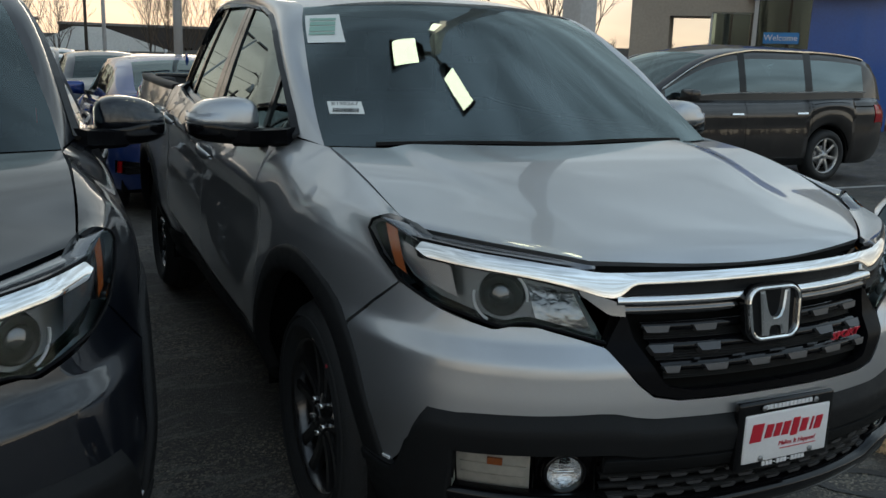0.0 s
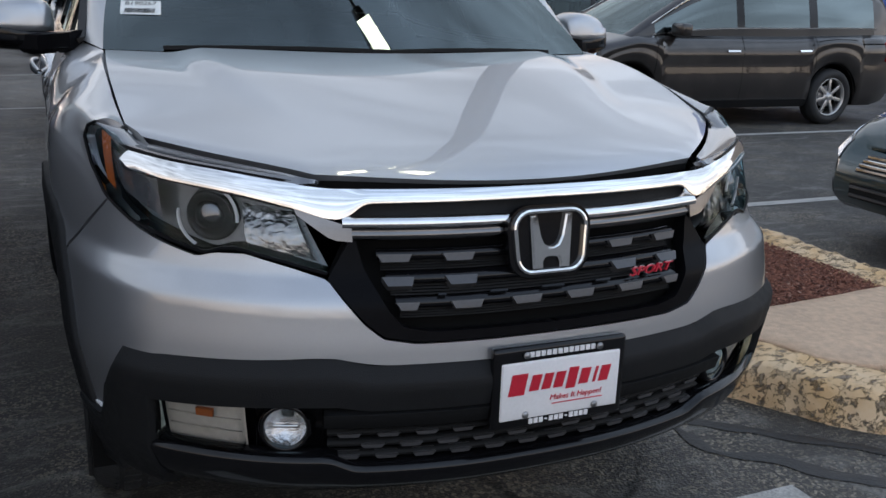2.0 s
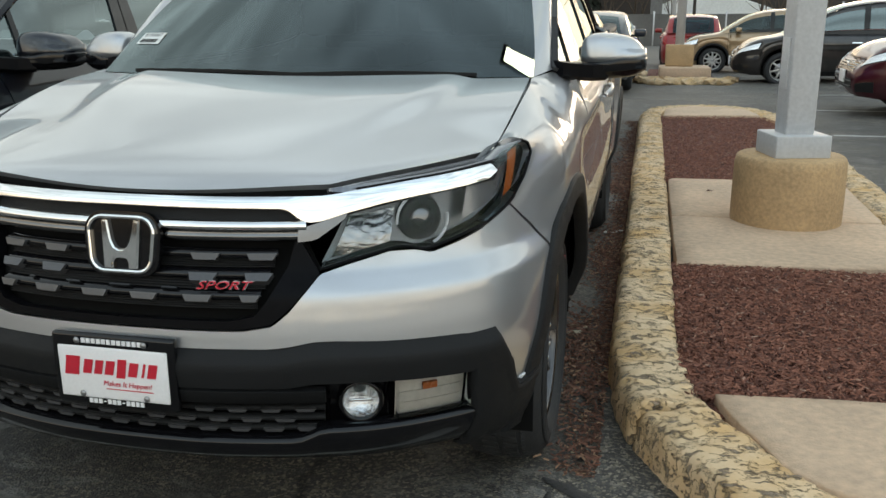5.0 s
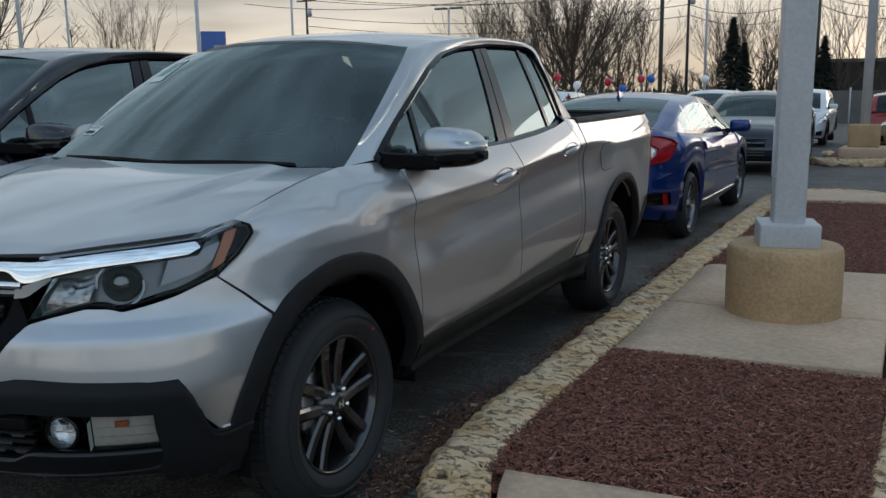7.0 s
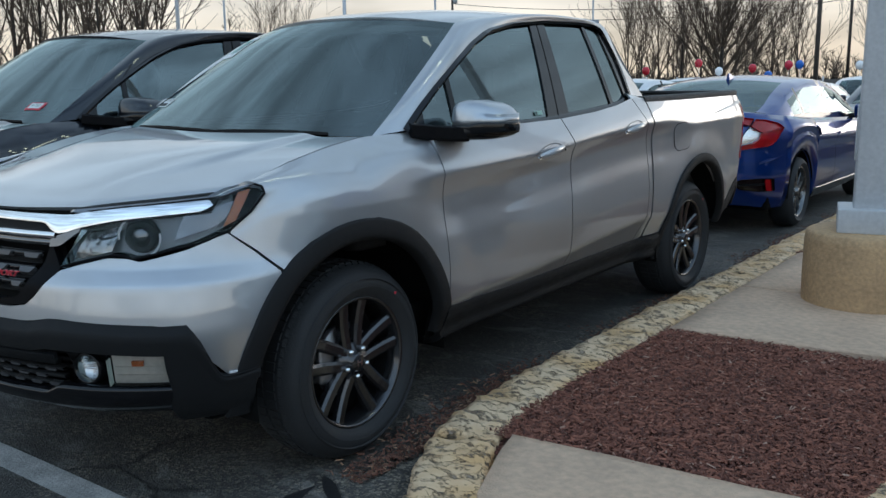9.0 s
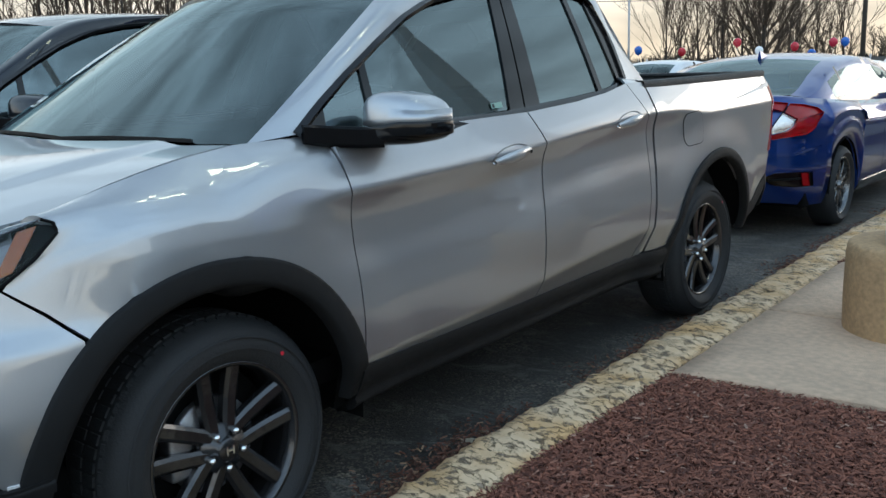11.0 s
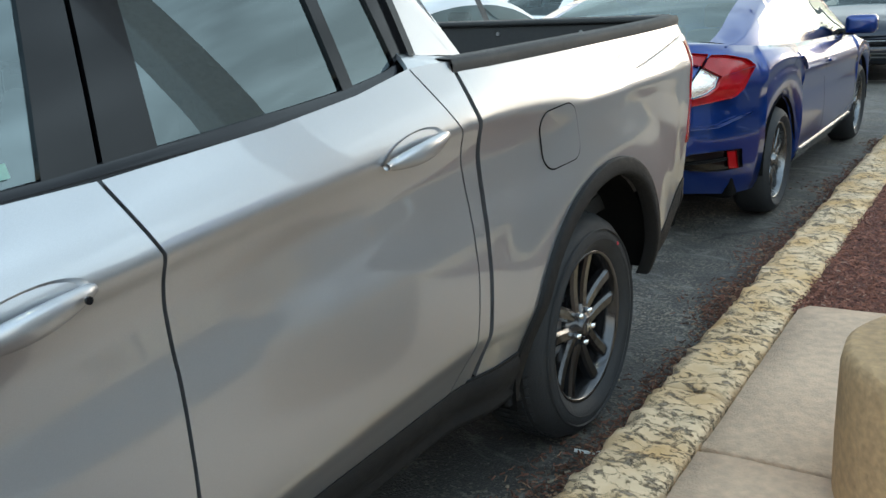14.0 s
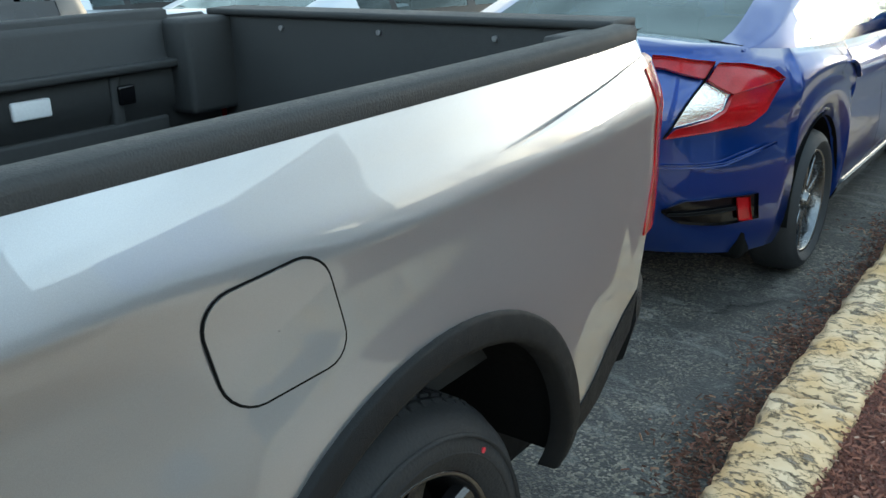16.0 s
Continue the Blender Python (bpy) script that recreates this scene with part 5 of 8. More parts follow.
        panel("lens", net, M_lens, lamp, place=lambda s, z: shell(s, z, 0.004), mirror=mi, depth=0.05)
        rim = [shell(s, z, 0.003) for s, z in [tuple(q) for q in net[0]] + [tuple(r[-1]) for r in net[1:]]]
        rim = [Vector((-v.x if mi else v.x, v.y, v.z)) for v in rim]
        part("lens_seal", sweep(rim, circle_profile(0.0042, 6), name="lens_seal", mat=M_satin_black), lamp, "black seal round the lens")
        # brow: a smoked strip between the light bar and the bonnet, running out into the lamp's upper corner
        rows = []
        tip, corner = shell(sf(-0.43, tip_z), tip_z, 0.003), Vector((0.779, -0.462, 1.078))
        for q in (0, 0.1, 0.35, 0.65, 0.9, 1):
            row = []
            for t in np.linspace(0, 1, 28):
                x = 0.462 + 0.333 * t
                z = 1.028 + 0.034 * t
                lo = shell(sx(x, z), z, 0.0)
                u = min(1, t / 0.94)
                y0 = -0.815 + 0.345 * u - 0.02 * math.sin(math.pi * u)
                hi = hood(0.455 + 0.321 * u, y0 + 0.004) + Vector((0.003, -0.014, -0.015))
                hi = lo.lerp(hi, 0.06 + 0.94 * smooth01(-0.01, 0.12, t))
                row.append(lo.lerp(hi, q) + Vector((0, 0, -0.005 * math.sin(math.pi * q))))
            rows.append(row)
        panel("brow", rows, M_smoked_lens, lamp, "smoked grey brow strip", mirror=mi, depth=0.014)
        rows = []
        for q in np.linspace(0, 1, 7):
            row = []
            for t in np.linspace(0, 1, 9):
                y = -0.605 + 0.175 * t
                z = 1.036 + (tip_z - 1.036) * t
                lo = shell(sf(y, z), z, 0.002)
                hi = (hood(0.752, -0.53) + Vector((0.004, -0.010, -0.014))).lerp(corner, min(1, t * 2)) if t < 0.5 else corner.lerp(tip, t * 2 - 1)
                row.append(lo.lerp(hi, q) + Vector((0, 0, 0.006 * math.sin(math.pi * q) * math.sin(math.pi * t))))
            rows.append(row)
        panel("lens_top", rows, M_smoked_lens, lamp, mirror=mi, depth=0.006)
        # light bar with its dark border
        panel("bar_rim", coons(nose((0.445, 0.945), (0.51, 0.970), (0.60, 0.990), (0.70, 1.004), (0.797, 1.012)), nose((0.445, 1.016), (0.52, 1.028), (0.62, 1.041), (0.70, 1.049), (0.80, 1.060)), None, None, 24, 5), M_satin_black, lamp, place=lambda s, z: shell(s, z, 0.001), mirror=mi, depth=0.02)
        zt = spline([0.0, 0.43, 0.52, 0.62, 0.70, 0.785], [1.012, 1.012, 1.023, 1.036, 1.044, 1.052])
        zb = spline([0.0, 0.36, 0.375, 0.408, 0.43, 0.51, 0.60, 0.70, 0.776], [0.989, 0.986, 0.983, 0.962, 0.956, 0.977, 0.997, 1.010, 1.018])
        rows = []
        for v in (0, 0.12, 0.5, 0.88, 1):
            row = []
            for x in list(np.linspace(0, 0.36, 16)) + list(np.linspace(0.37, 0.43, 9)) + list(np.linspace(0.45, 0.776, 22)):
                z = zb(x) + (zt(x) - zb(x)) * v
                xx = x + (0.014 * math.sin(math.pi * min(1, v)) + 0.006 * v) * smooth01(0.70, 0.776, x)
                row.append((sx(xx, z), z, 0.0115 + 0.004 * math.sin(math.pi * v) - 0.008 * v))
            rows.append(row)
        panel("light_bar", rows, M_chrome, lamp, "bright chrome bar running into the lamp", place=shell, mirror=mi, depth=0.02)
        panel("reflector_bowl", coons(nose((0.475, 0.868), (0.60, 0.900)), nose((0.512, 0.958), (0.612, 0.972)), None, None, 10, 8), M_facet, lamp, "faceted high-beam reflector", place=lambda s, z: shell(s, z, -0.030 - 0.012 * math.sin(40 * z)), mirror=mi, depth=0)
        for xx, zz, rr in ((0.705, 0.942, 0.038),):
            c = shell(sx(xx), zz, -0.03)
            nn = (shell(sx(xx), zz, 0.1) - c).normalized()
            if mi:
                c, nn = Vector((-c.x, c.y, c.z)), Vector((-nn.x, nn.y, nn.z))
            m4 = Matrix.Translation(c) @ nn.to_track_quat("X", "Z").to_matrix().to_4x4()
            vs, fs = revolve([(0.0, 0.02), (rr * 0.5, 0.017), (rr * 0.85, 0.008), (rr, -0.005)], 32)
            part("projector_lens", mesh_of("projector_lens", [m4 @ Vector(v) for v in vs], fs, M_dark_chrome), lamp)
            vs, fs = revolve([(rr, -0.005), (rr + 0.003, 0.006), (rr + 0.012, 0.004), (rr + 0.02, -0.02)], 32)
            part("projector_ring", mesh_of("projector_ring", [m4 @ Vector(v) for v in vs], fs, M_gloss_black), lamp)
            for a0, a1, r2 in ((-65, 10, 0.064), (125, 185, 0.066)):
                pts = [m4 @ Vector((0.012, r2 * math.cos(radians(a)) * (1 if not mi else -1), r2 * math.sin(radians(a)))) for a in np.linspace(a0, a1, 12)]
                part("light_pipe", sweep(pts, circle_profile(0.0035, 6), name="light_pipe", mat=M_white_plastic, up=(0.3, 0.2, 1)), lamp, "white light pipe")
        panel("side_marker", coons(flank((-0.545, 0.962), (-0.505, 0.978)), flank((-0.478, 1.066), (-0.438, 1.076)), None, None, 6, 8), M_amber, lamp, "amber side marker", place=lambda s, z: shell(s, z, -0.012), mirror=mi, depth=0)
        panel("inner_silver", coons(nose((0.75, 0.93), (0.80, 0.955)) + flank((-0.56, 0.966), (-0.525, 0.992)), nose((0.755, 1.0), (0.795, 1.016)) + flank((-0.535, 1.03), (-0.475, 1.045)), None, None, 10, 6), M_smoked_lens, lamp, place=lambda s, z: shell(s, z, -0.02), mirror=mi, depth=0)
    # number-plate holder
    plate = part("plate_frame", bm_box(-0.155, 0.155, -1.052, -1.028, 0.532, 0.708, 0.008), root, "black dealer plate frame", mat=M_gloss_black)
    part("plate", bm_box(-0.139, 0.139, -1.0565, -1.05, 0.552, 0.678, 0.004), plate, "white dealer plate", mat=M_plate_white)
    if not suv:
        rz = pose(0, -1.0575, 0.627, 90, 0, 0)
        # the dealer's name as a plain slanted band of red bars
        bm = bmesh.new()
        for i, (x, w, h) in enumerate(((-0.104, 0.040, 0.046), (-0.064, 0.026, 0.034), (-0.036, 0.024, 0.034), (-0.008, 0.026, 0.034), (0.022, 0.026, 0.046), (0.052, 0.026, 0.034), (0.078, 0.010, 0.034), (0.100, 0.026, 0.034))):
            q = [(x - w / 2 + 0.002, -h / 2), (x + w / 2 - 0.002, -h / 2), (x + w / 2 + 0.006, h / 2), (x - w / 2 + 0.010, h / 2)]
            lo = [bm.verts.new((a - 0.002, b + 0.004, 0)) for a, b in q]
            hi = [bm.verts.new((a - 0.002, b + 0.004, 0.0012)) for a, b in q]
            bm.faces.new(hi)
            for j in range(4):
                bm.faces.new((lo[j], lo[(j + 1) % 4], hi[(j + 1) % 4], hi[j]))
        bmesh.ops.recalc_face_normals(bm, faces=bm.faces)
        bmesh.ops.transform(bm, matrix=rz, verts=bm.verts)
        part("dealer_mark", bm, plate, "slanted red dealer mark", mat=M_plate_red)
        for txt, size, xx, zz, mt in (("Makes It Happen!", 0.0175, 0.035, 0.592, M_plate_red),):
            me = text_mesh("slogan", txt, size, mt, 0.0006, 0.2)
            me.transform(pose(xx, -1.0575, zz, 90, 0, 0))
            part("slogan", me, plate, "small red slogan")
        part("underline", bm_box(-0.02, 0.10, -1.0578, -1.0566, 0.5775, 0.5795), plate, mat=M_plate_red)
        for zz, n0, wd in ((0.692, 12, 0.0115), (0.544, 12, 0.0105)):
            for i in range(n0):
                x = (i - (n0 - 1) / 2) * (wd + 0.0015)
                w2, h2 = (wd * 0.3, 0.001) if zz < 0.6 and i in (3, 7) else (wd * 0.42, 0.0055)
                part("raised_bar", bm_box(x - w2, x + w2, -1.0545, -1.051, zz - h2, zz + h2), plate, "white raised bar", mat=M_plate_white)
        for x, z in ((-0.082, 0.562), (0.082, 0.562), (-0.085, 0.693), (0.085, 0.693)):
            part("screw", bm_cyl(0.008, 0.007, 0.004, pose(x, -1.0565, z, 90, 0, 0), 14, 0.001), plate, "steel screw", mat=M_brake)
    # grille: black surround, bars, slats, bright bands
    for sgn in (1, -1):
        mi = sgn < 0
        surround = coons(nose((0.0, 0.726), (0.30, 0.726), (0.362, 0.737), (0.397, 0.766), (0.427, 0.804), (0.455, 0.842)), nose((0.0, 1.005), (0.2, 1.005), (0.4, 1.0), (0.405, 0.93)), None, nose((0.455, 0.842), (0.405, 0.93)), 40, 20)
        panel("grille_backing", surround, M_dark, root, place=lambda s, z: shell(s, z, -0.045), mirror=mi, depth=0)
        panel("grille_edge", coons(nose((0.0, 0.726), (0.30, 0.726), (0.362, 0.737), (0.397, 0.766), (0.427, 0.804), (0.455, 0.842), (0.40, 0.925)), nose((0.0, 0.744), (0.27, 0.744), (0.325, 0.755), (0.345, 0.78), (0.365, 0.815), (0.385, 0.86), (0.395, 0.91)), None, None, 44, 5),
              M_satin_black, root, place=lambda s, z: shell(s, z, -0.001), mirror=mi, depth=0.03)
        for zb in (0.881, 0.839, 0.797):
            xe = 0.375 - (0.893 - zb) * 0.42
            for xc in (0.063, 0.193, 0.323):
                x0, x1 = xc - 0.034, xc + 0.034
                if x1 > xe + 0.03 or (x1 < 0.1 and zb > 0.83):
                    continue
                x1 = min(x1, xe)
                panel("grille_tooth", coons(nose((x0 + 0.008, zb - 0.010), (x1 - 0.008, zb - 0.010)), nose((x0, zb + 0.005), (x1, zb + 0.005)), None, None, 4, 2), M_grey_bar, root, "satin grey grille tooth", place=lambda s, z: shell(s, z, -0.002), mirror=mi, depth=0.02)
                if zb < 0.8:
                    panel("grille_tooth", coons(nose((x0 - 0.055, zb + 0.016), (x1 - 0.085, zb + 0.016)), nose((x0 - 0.055, zb + 0.019), (x1 - 0.085, zb + 0.019)), None, None, 3, 1), M_gloss_black, root, place=lambda s, z: shell(s, z, -0.002), mirror=mi, depth=0.02)
            panel("grille_bar", [[(s, zb + d, l) for s in np.linspace(sx(0.0), sx(xe), 20)] for d, l in ((-0.010, -0.03), (-0.008, -0.012), (0.006, -0.010), (0.010, -0.03))], M_gloss_black, root, place=shell, mirror=mi, depth=0)
            for q in (0.015, 0.020, 0.025, 0.030):
                panel("grille_slat", [[(s, zb - q + d, l) for s in np.linspace(sx(0.0), sx(xe - 0.01), 16)] for d, l in ((-0.002, -0.035), (0.0, -0.022), (0.002, -0.035))], M_plastic, root, place=shell, mirror=mi, depth=0)
        for z0, z1, l, mt, nm, lb in ((0.938, 0.960, 0.014, M_chrome, "chrome_band", "bright chrome lower band"), (0.913, 0.938, 0.005, M_dark_chrome, "smoked_band", "smoked chrome band")):
            rows = [[(s, z, ll) for s in np.linspace(sx(0.0), sx(0.418, 0.96), 30)] for z, ll in ((z0 - 0.002, l - 0.03), (z0 + 0.002, l - 0.002), ((z0 + z1) / 2, l), (z1 - 0.003, l - 0.003), (z1, l - 0.03))]
            panel(nm, rows, mt, root, lb, place=shell, mirror=mi, depth=0)
        panel("slot_backing", [[(s, z, -0.01) for s in np.linspace(sx(0.0), sx(0.40, 0.96), 24)] for z in (0.955, 0.992)], M_plastic, root, place=shell, mirror=mi, depth=0)
        panel("smoked_corner", coons(nose((0.402, 0.912), (0.44, 0.916), (0.500, 0.962)), nose((0.402, 0.941), (0.44, 0.953), (0.506, 0.976)), None, None, 8, 4), M_dark_chrome, root, "smoked chrome corner", place=lambda s, z: shell(s, z, 0.008), mirror=mi, depth=0.02)
        # lower grille
        for k, zb in enumerate((0.468, 0.495, 0.522)):
            for j in range(6):
                x0 = 0.012 + j * 0.078 + (0.03 if k % 2 else 0)
                if x0 + 0.05 < 0.46:
                    panel("lower_grille_tooth", coons(nose((x0 + 0.006, zb - 0.006), (x0 + 0.042, zb - 0.006)), nose((x0, zb + 0.002), (x0 + 0.048, zb + 0.002)), None, None, 3, 1), M_grey_bar, root, place=lambda s, z: shell(s, z, -0.012), mirror=mi, depth=0.02)
            panel("lower_grille_bar", [[(s, zb + d, l) for s in np.linspace(sx(0.0), sx(0.465), 18)] for d, l in ((-0.007, -0.04), (-0.005, -0.02), (0.004, -0.018), (0.007, -0.04))], M_plastic, root, place=shell, mirror=mi, depth=0)
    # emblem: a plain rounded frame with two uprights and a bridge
    emb = part("emblem", None, root)
    emb.matrix_basis = pose(0, -0.962, 0.902, 82.5, 0, 0)

    def round_rect(w, h, r, n=6, flare=0.0):
        pts = []
        for cx, cy, a0 in ((w / 2 - r, h / 2 - r, 0), (-w / 2 + r, h / 2 - r, 90), (-w / 2 + r, -h / 2 + r, 180), (w / 2 - r, -h / 2 + r, 270)):
            for i in range(n + 1):
                a = radians(a0 + 90 * i / n)
                pts.append(((cx + r * math.cos(a)) * (1 + flare * (cy / h)), cy + r * math.sin(a), 0))
        return pts

    bm = bmesh.new()
    f = bm.faces.new([bm.verts.new(p) for p in round_rect(0.190, 0.150, 0.048, flare=0.12)])
    r = bmesh.ops.extrude_face_region(bm, geom=[f])
    bmesh.ops.translate(bm, verts=[v for v in r["geom"] if isinstance(v, bmesh.types.BMVert)], vec=(0, 0, 0.014))
    bmesh.ops.translate(bm, verts=bm.verts, vec=(0, 0, -0.006))
    bmesh.ops.recalc_face_normals(bm, faces=bm.faces)
    part("badge_plate", bm, emb, "gloss black badge plate", mat=M_gloss_black)
    part("badge_ring", sweep([(x, y, 0.011) for x, y, z in round_rect(0.160, 0.126, 0.035, flare=0.14)], [(0.0065, -0.005), (0.004, 0.005), (0.0, 0.0065), (-0.004, 0.005), (-0.0065, -0.005)], True, name="badge_ring", mat=M_chrome), emb, "chrome ring")
    left = [(-0.050, 0.056), (-0.046, 0.0), (-0.043, -0.056), (-0.019, -0.056), (-0.0195, -0.044), (-0.015, -0.034), (-0.006, -0.0315)]
    dip = [(0.033, 0.056), (0.029, 0.034), (0.024, 0.010), (0.016, -0.006), (0.006, -0.011)]
    outline = left + [(-x, y) for x, y in left[::-1]] + dip + [(-x, y) for x, y in dip[::-1]]
    bm = bmesh.new()
    f = bm.faces.new([bm.verts.new((x, y, 0.006)) for x, y in outline])
    r = bmesh.ops.extrude_face_region(bm, geom=[f])
    bmesh.ops.translate(bm, verts=[v for v in r["geom"] if isinstance(v, bmesh.types.BMVert)], vec=(0, 0, 0.012))
    bmesh.ops.recalc_face_normals(bm, faces=bm.faces)
    bmesh.ops.bevel(bm, geom=[e for e in bm.edges if all(v.co.z > 0.012 for v in e.verts)], offset=0.004, segments=2, affect="EDGES")
    part("badge_mark", bm, emb, "chrome uprights with a dipped bridge", mat=M_chrome)
    if not suv:
        me = text_mesh("model_letters", "SPORT", 0.036, M_plate_red, 0.003, 0.4)
        me.transform(Matrix.Diagonal((1.12, 0.72, 1, 1)))
        p0 = shell(sx(0.25), 0.822, 0.006)
        me.transform(Matrix.Translation(p0) @ pose(0, 0, 0, 83, 0, 10))
        lt = part("model_letters", me, root, "red letters with bright edges")
        me = text_mesh("letter_edge", "SPORT", 0.037, M_chrome, 0.002, 0.4)
        me.transform(Matrix.Diagonal((1.14, 0.84, 1, 1)))
        me.transform(Matrix.Translation(p0 + Vector((0, 0.003, 0))) @ pose(0, 0, 0, 83, 0, 10))
        part("letter_edge", me, lt, "chrome letter edges")
    # bonnet
    net = []
    for v in np.linspace(0, 1, 45):
        row = []
        for u in np.linspace(-1, 1, 101):
            a = abs(u)
            # front rim: a lip across the grille, then back along the lamps
            if a < 0.58:
                x0, y0 = a * 0.784, -0.885 + 0.07 * (a / 0.58) ** 2
            else:
                q = (a - 0.58) / 0.42
                x0, y0 = 0.455 + 0.321 * q, -0.815 + 0.345 * q - 0.02 * math.sin(math.pi * q)
            x1, y1 = a * 0.782, 0.155 - 0.115 * (1 - a * a)
            x, y = x0 + (x1 - x0) * v + 0.012 * a * math.sin(math.pi * v), y0 + (y1 - y0) * v
            p = hood(x, y)
            if v < 0.06:
                p.z -= 0.005 * (1 - v / 0.06) ** 2
            row.append(Vector((p.x * (1 if u >= 0 else -1), p.y, p.z)))
        net.append(row)
    panel("bonnet", net, P, root, depth=0.02)
    # seal under the bonnet's front rim
    part("bonnet_seal", sweep([hood(u * 0.45, -0.88 + 0.07 * u * u) + Vector((0, 0.012, -0.022)) for u in np.linspace(-1, 1, 21)], [(-0.012, -0.012), (0.012, -0.012), (0.012, 0.008), (-0.012, 0.008)], name="bonnet_seal", mat=M_dark), root)
    # cowl and wipers
    part("cowl", mesh_of("cowl", [(x, 0.02 + 0.13 * (x / 0.78) ** 2 + d, 1.198 - 0.012 * (x / 0.78) ** 2 - e) for d, e in ((0, 0.012), (0.10, 0.004)) for x in np.linspace(-0.78, 0.78, 25)], [(i, i + 1, 26 + i, 25 + i) for i in range(24)], M_plastic), root)
    for x0, x1, dy in ((-0.62, 0.02, 0.0), (0.02, 0.60, 0.0)):
        pts = [windscreen(x / 0.775, 0.004 + 0.012 * (1 - abs(2 * t - 1) ** 2), 0.008) for t, x in zip(np.linspace(0, 1, 12), np.linspace(x0, x1, 12))]
        w = part("wiper", sweep(pts, [(-0.004, -0.006), (0.004, -0.006), (0.003, 0.005), (-0.003, 0.005)], name="wiper", mat=M_plastic), root, "black wiper")
    # glass and roof
    net = [[windscreen(u, v) for u in np.linspace(-1, 1, 33)] for v in np.linspace(0.0, 1, 17)]
    panel("windscreen", net, M_glass_ws, root, "tinted windscreen", depth=0)
    band = [[windscreen(u, v, -0.003) for u in np.linspace(-1, 1, 33)] for v in np.linspace(0.94, 1, 4)]
    panel("screen_band", band, M_gloss_black, root, "black band along the screen top", depth=0)
    band = [[windscreen(u, v, -0.003) for u in np.linspace(-1, 1, 33)] for v in np.linspace(0.0, 0.075, 4)]
    panel("screen_base_band", band, M_gloss_black, root, depth=0)
    for sgn in (1, -1):
        band = [[windscreen(sgn * u, v, -0.003) for u in np.linspace(0.955, 1, 3)] for v in np.linspace(0.0, 1, 17)]
        panel("screen_side_band", band, M_gloss_black, root, depth=0, flip=sgn < 0)
    xe = 0.625
    y_roof = 2.34 if not suv else 3.75

    def roof(u, v):
        y = 0.985 + (y_roof - 0.985) * v - (0.155 * (1 - u * u)) * (1 - v) + 0.03 * (1 - u * u) * v
        yy = min(y, 2.1) if suv else y
        zm = roof_mid(yy) - (0.05 * max(0, y - 2.6) ** 2 if suv else 0)
        edge = zm - 0.05 - 0.025 * (1 - smooth01(0.9, 1.5, y))
        return Vector((u * xe * (1 + 0.03 * smooth01(1.0, 1.6, y)), y, edge + (zm - edge) * (1 - abs(u) ** 2.4)))

    panel("roof", [[roof(u, v) for u in np.linspace(-1, 1, 33)] for v in np.linspace(0, 1, 25)], P, root, depth=0.01)
    # side frame: pillar, roof rail and rear pillar in one sweep
    rear_top, rear_low = ((2.27, 1.675), (2.33, 1.318)) if not suv else ((3.5, 1.64), (3.75, 1.36))
    OUT = [(0.365, 1.222), (0.46, 1.290), (0.60, 1.382), (0.78, 1.485), (0.95, 1.570), (1.12, 1.632), (1.35, 1.674), (1.65, 1.698), (2.0, 1.704), ((2.17, 1.70) if not suv else (2.9, 1.69)), rear_top, ((2.32, 1.52) if not suv else (3.65, 1.5)), rear_low]
    for sgn in (1, -1):
        mi = sgn < 0
        outer = curve_through([cab(y, z) for y, z in OUT], 61)
        if not suv:
            back = [(0.655, 2.36, 1.695), (0.70, 2.44, 1.56), (0.76, 2.53, 1.42), (0.815, 2.60, 1.295)]
        else:
            back = [(0.655, 3.77, 1.62), (0.70, 3.86, 1.52), (0.74, 3.93, 1.42), (0.78, 3.98, 1.3)]
        inner_pts = [Vector(p) for p in WS_EDGE] + [roof(1, v) for v in (0.2, 0.45, 0.75, 0.97)] + [Vector(p) for p in back]
        inner = curve_through([tuple(p) for p in inner_pts], 61)
        net = []
        for j in range(9):
            t = j / 8
            row = []
            for i in range(61):
                p = outer[i] * (1 - t) + inner[i] * t
                b = 0.028 * math.sin(math.pi * t) * (1 - 0.85 * smooth01(44, 58, i)) * smooth01(-1, 12, i)
                row.append(Vector((p[0] + b * 0.75, p[1] - (b * 0.25 if i < 26 else 0) + (b * 0.5 if i > 50 else 0), p[2] + b * 0.65)))
            net.append(row)
        panel("side_frame", net, P, root, place=None, mirror=mi, depth=0.0, flip=True)
        # glazing: black frame, panes, dividers
        up = curve_through([cab(y, z) for y, z in OUT], 61)

        def top_at(y):
            return float(np.interp(y, [p[0] for p in OUT[:11]], [p[1] for p in OUT[:11]]))

        belt = spline([0.36, 1.27, 1.58, 2.06, 2.24, 2.36, 3.8], [1.212, 1.218, 1.232, 1.262, 1.285, 1.318, 1.36])
        yend = 2.30 if not suv else 3.68

        def pane(name, y0b, y0t, y1b, y1t, mt, n=10):
            rows = []
            for v in np.linspace(0, 1, 13):
                row = []
                for u in np.linspace(0, 1, n + 1):
                    ya, yb = y0b + (y0t - y0b) * v, y1b + (y1t - y1b) * v
                    y = ya + (yb - ya) * u
                    y_low, y_up = y0b + (y1b - y0b) * u, y0t + (y1t - y0t) * u
                    z = belt(y_low) * (1 - v) + (top_at(y_up)) * v
                    row.append(cab(y, z, -0.008))
                rows.append(row)
            return panel(name, rows, mt, root, place=None, mirror=mi, depth=0)

        pane("quarter_glass", 0.46, 0.47, 0.655, 0.68, M_glass_side)
        pane("front_side_glass", 0.675, 0.70, 1.385, 1.525, M_glass_side, 16)
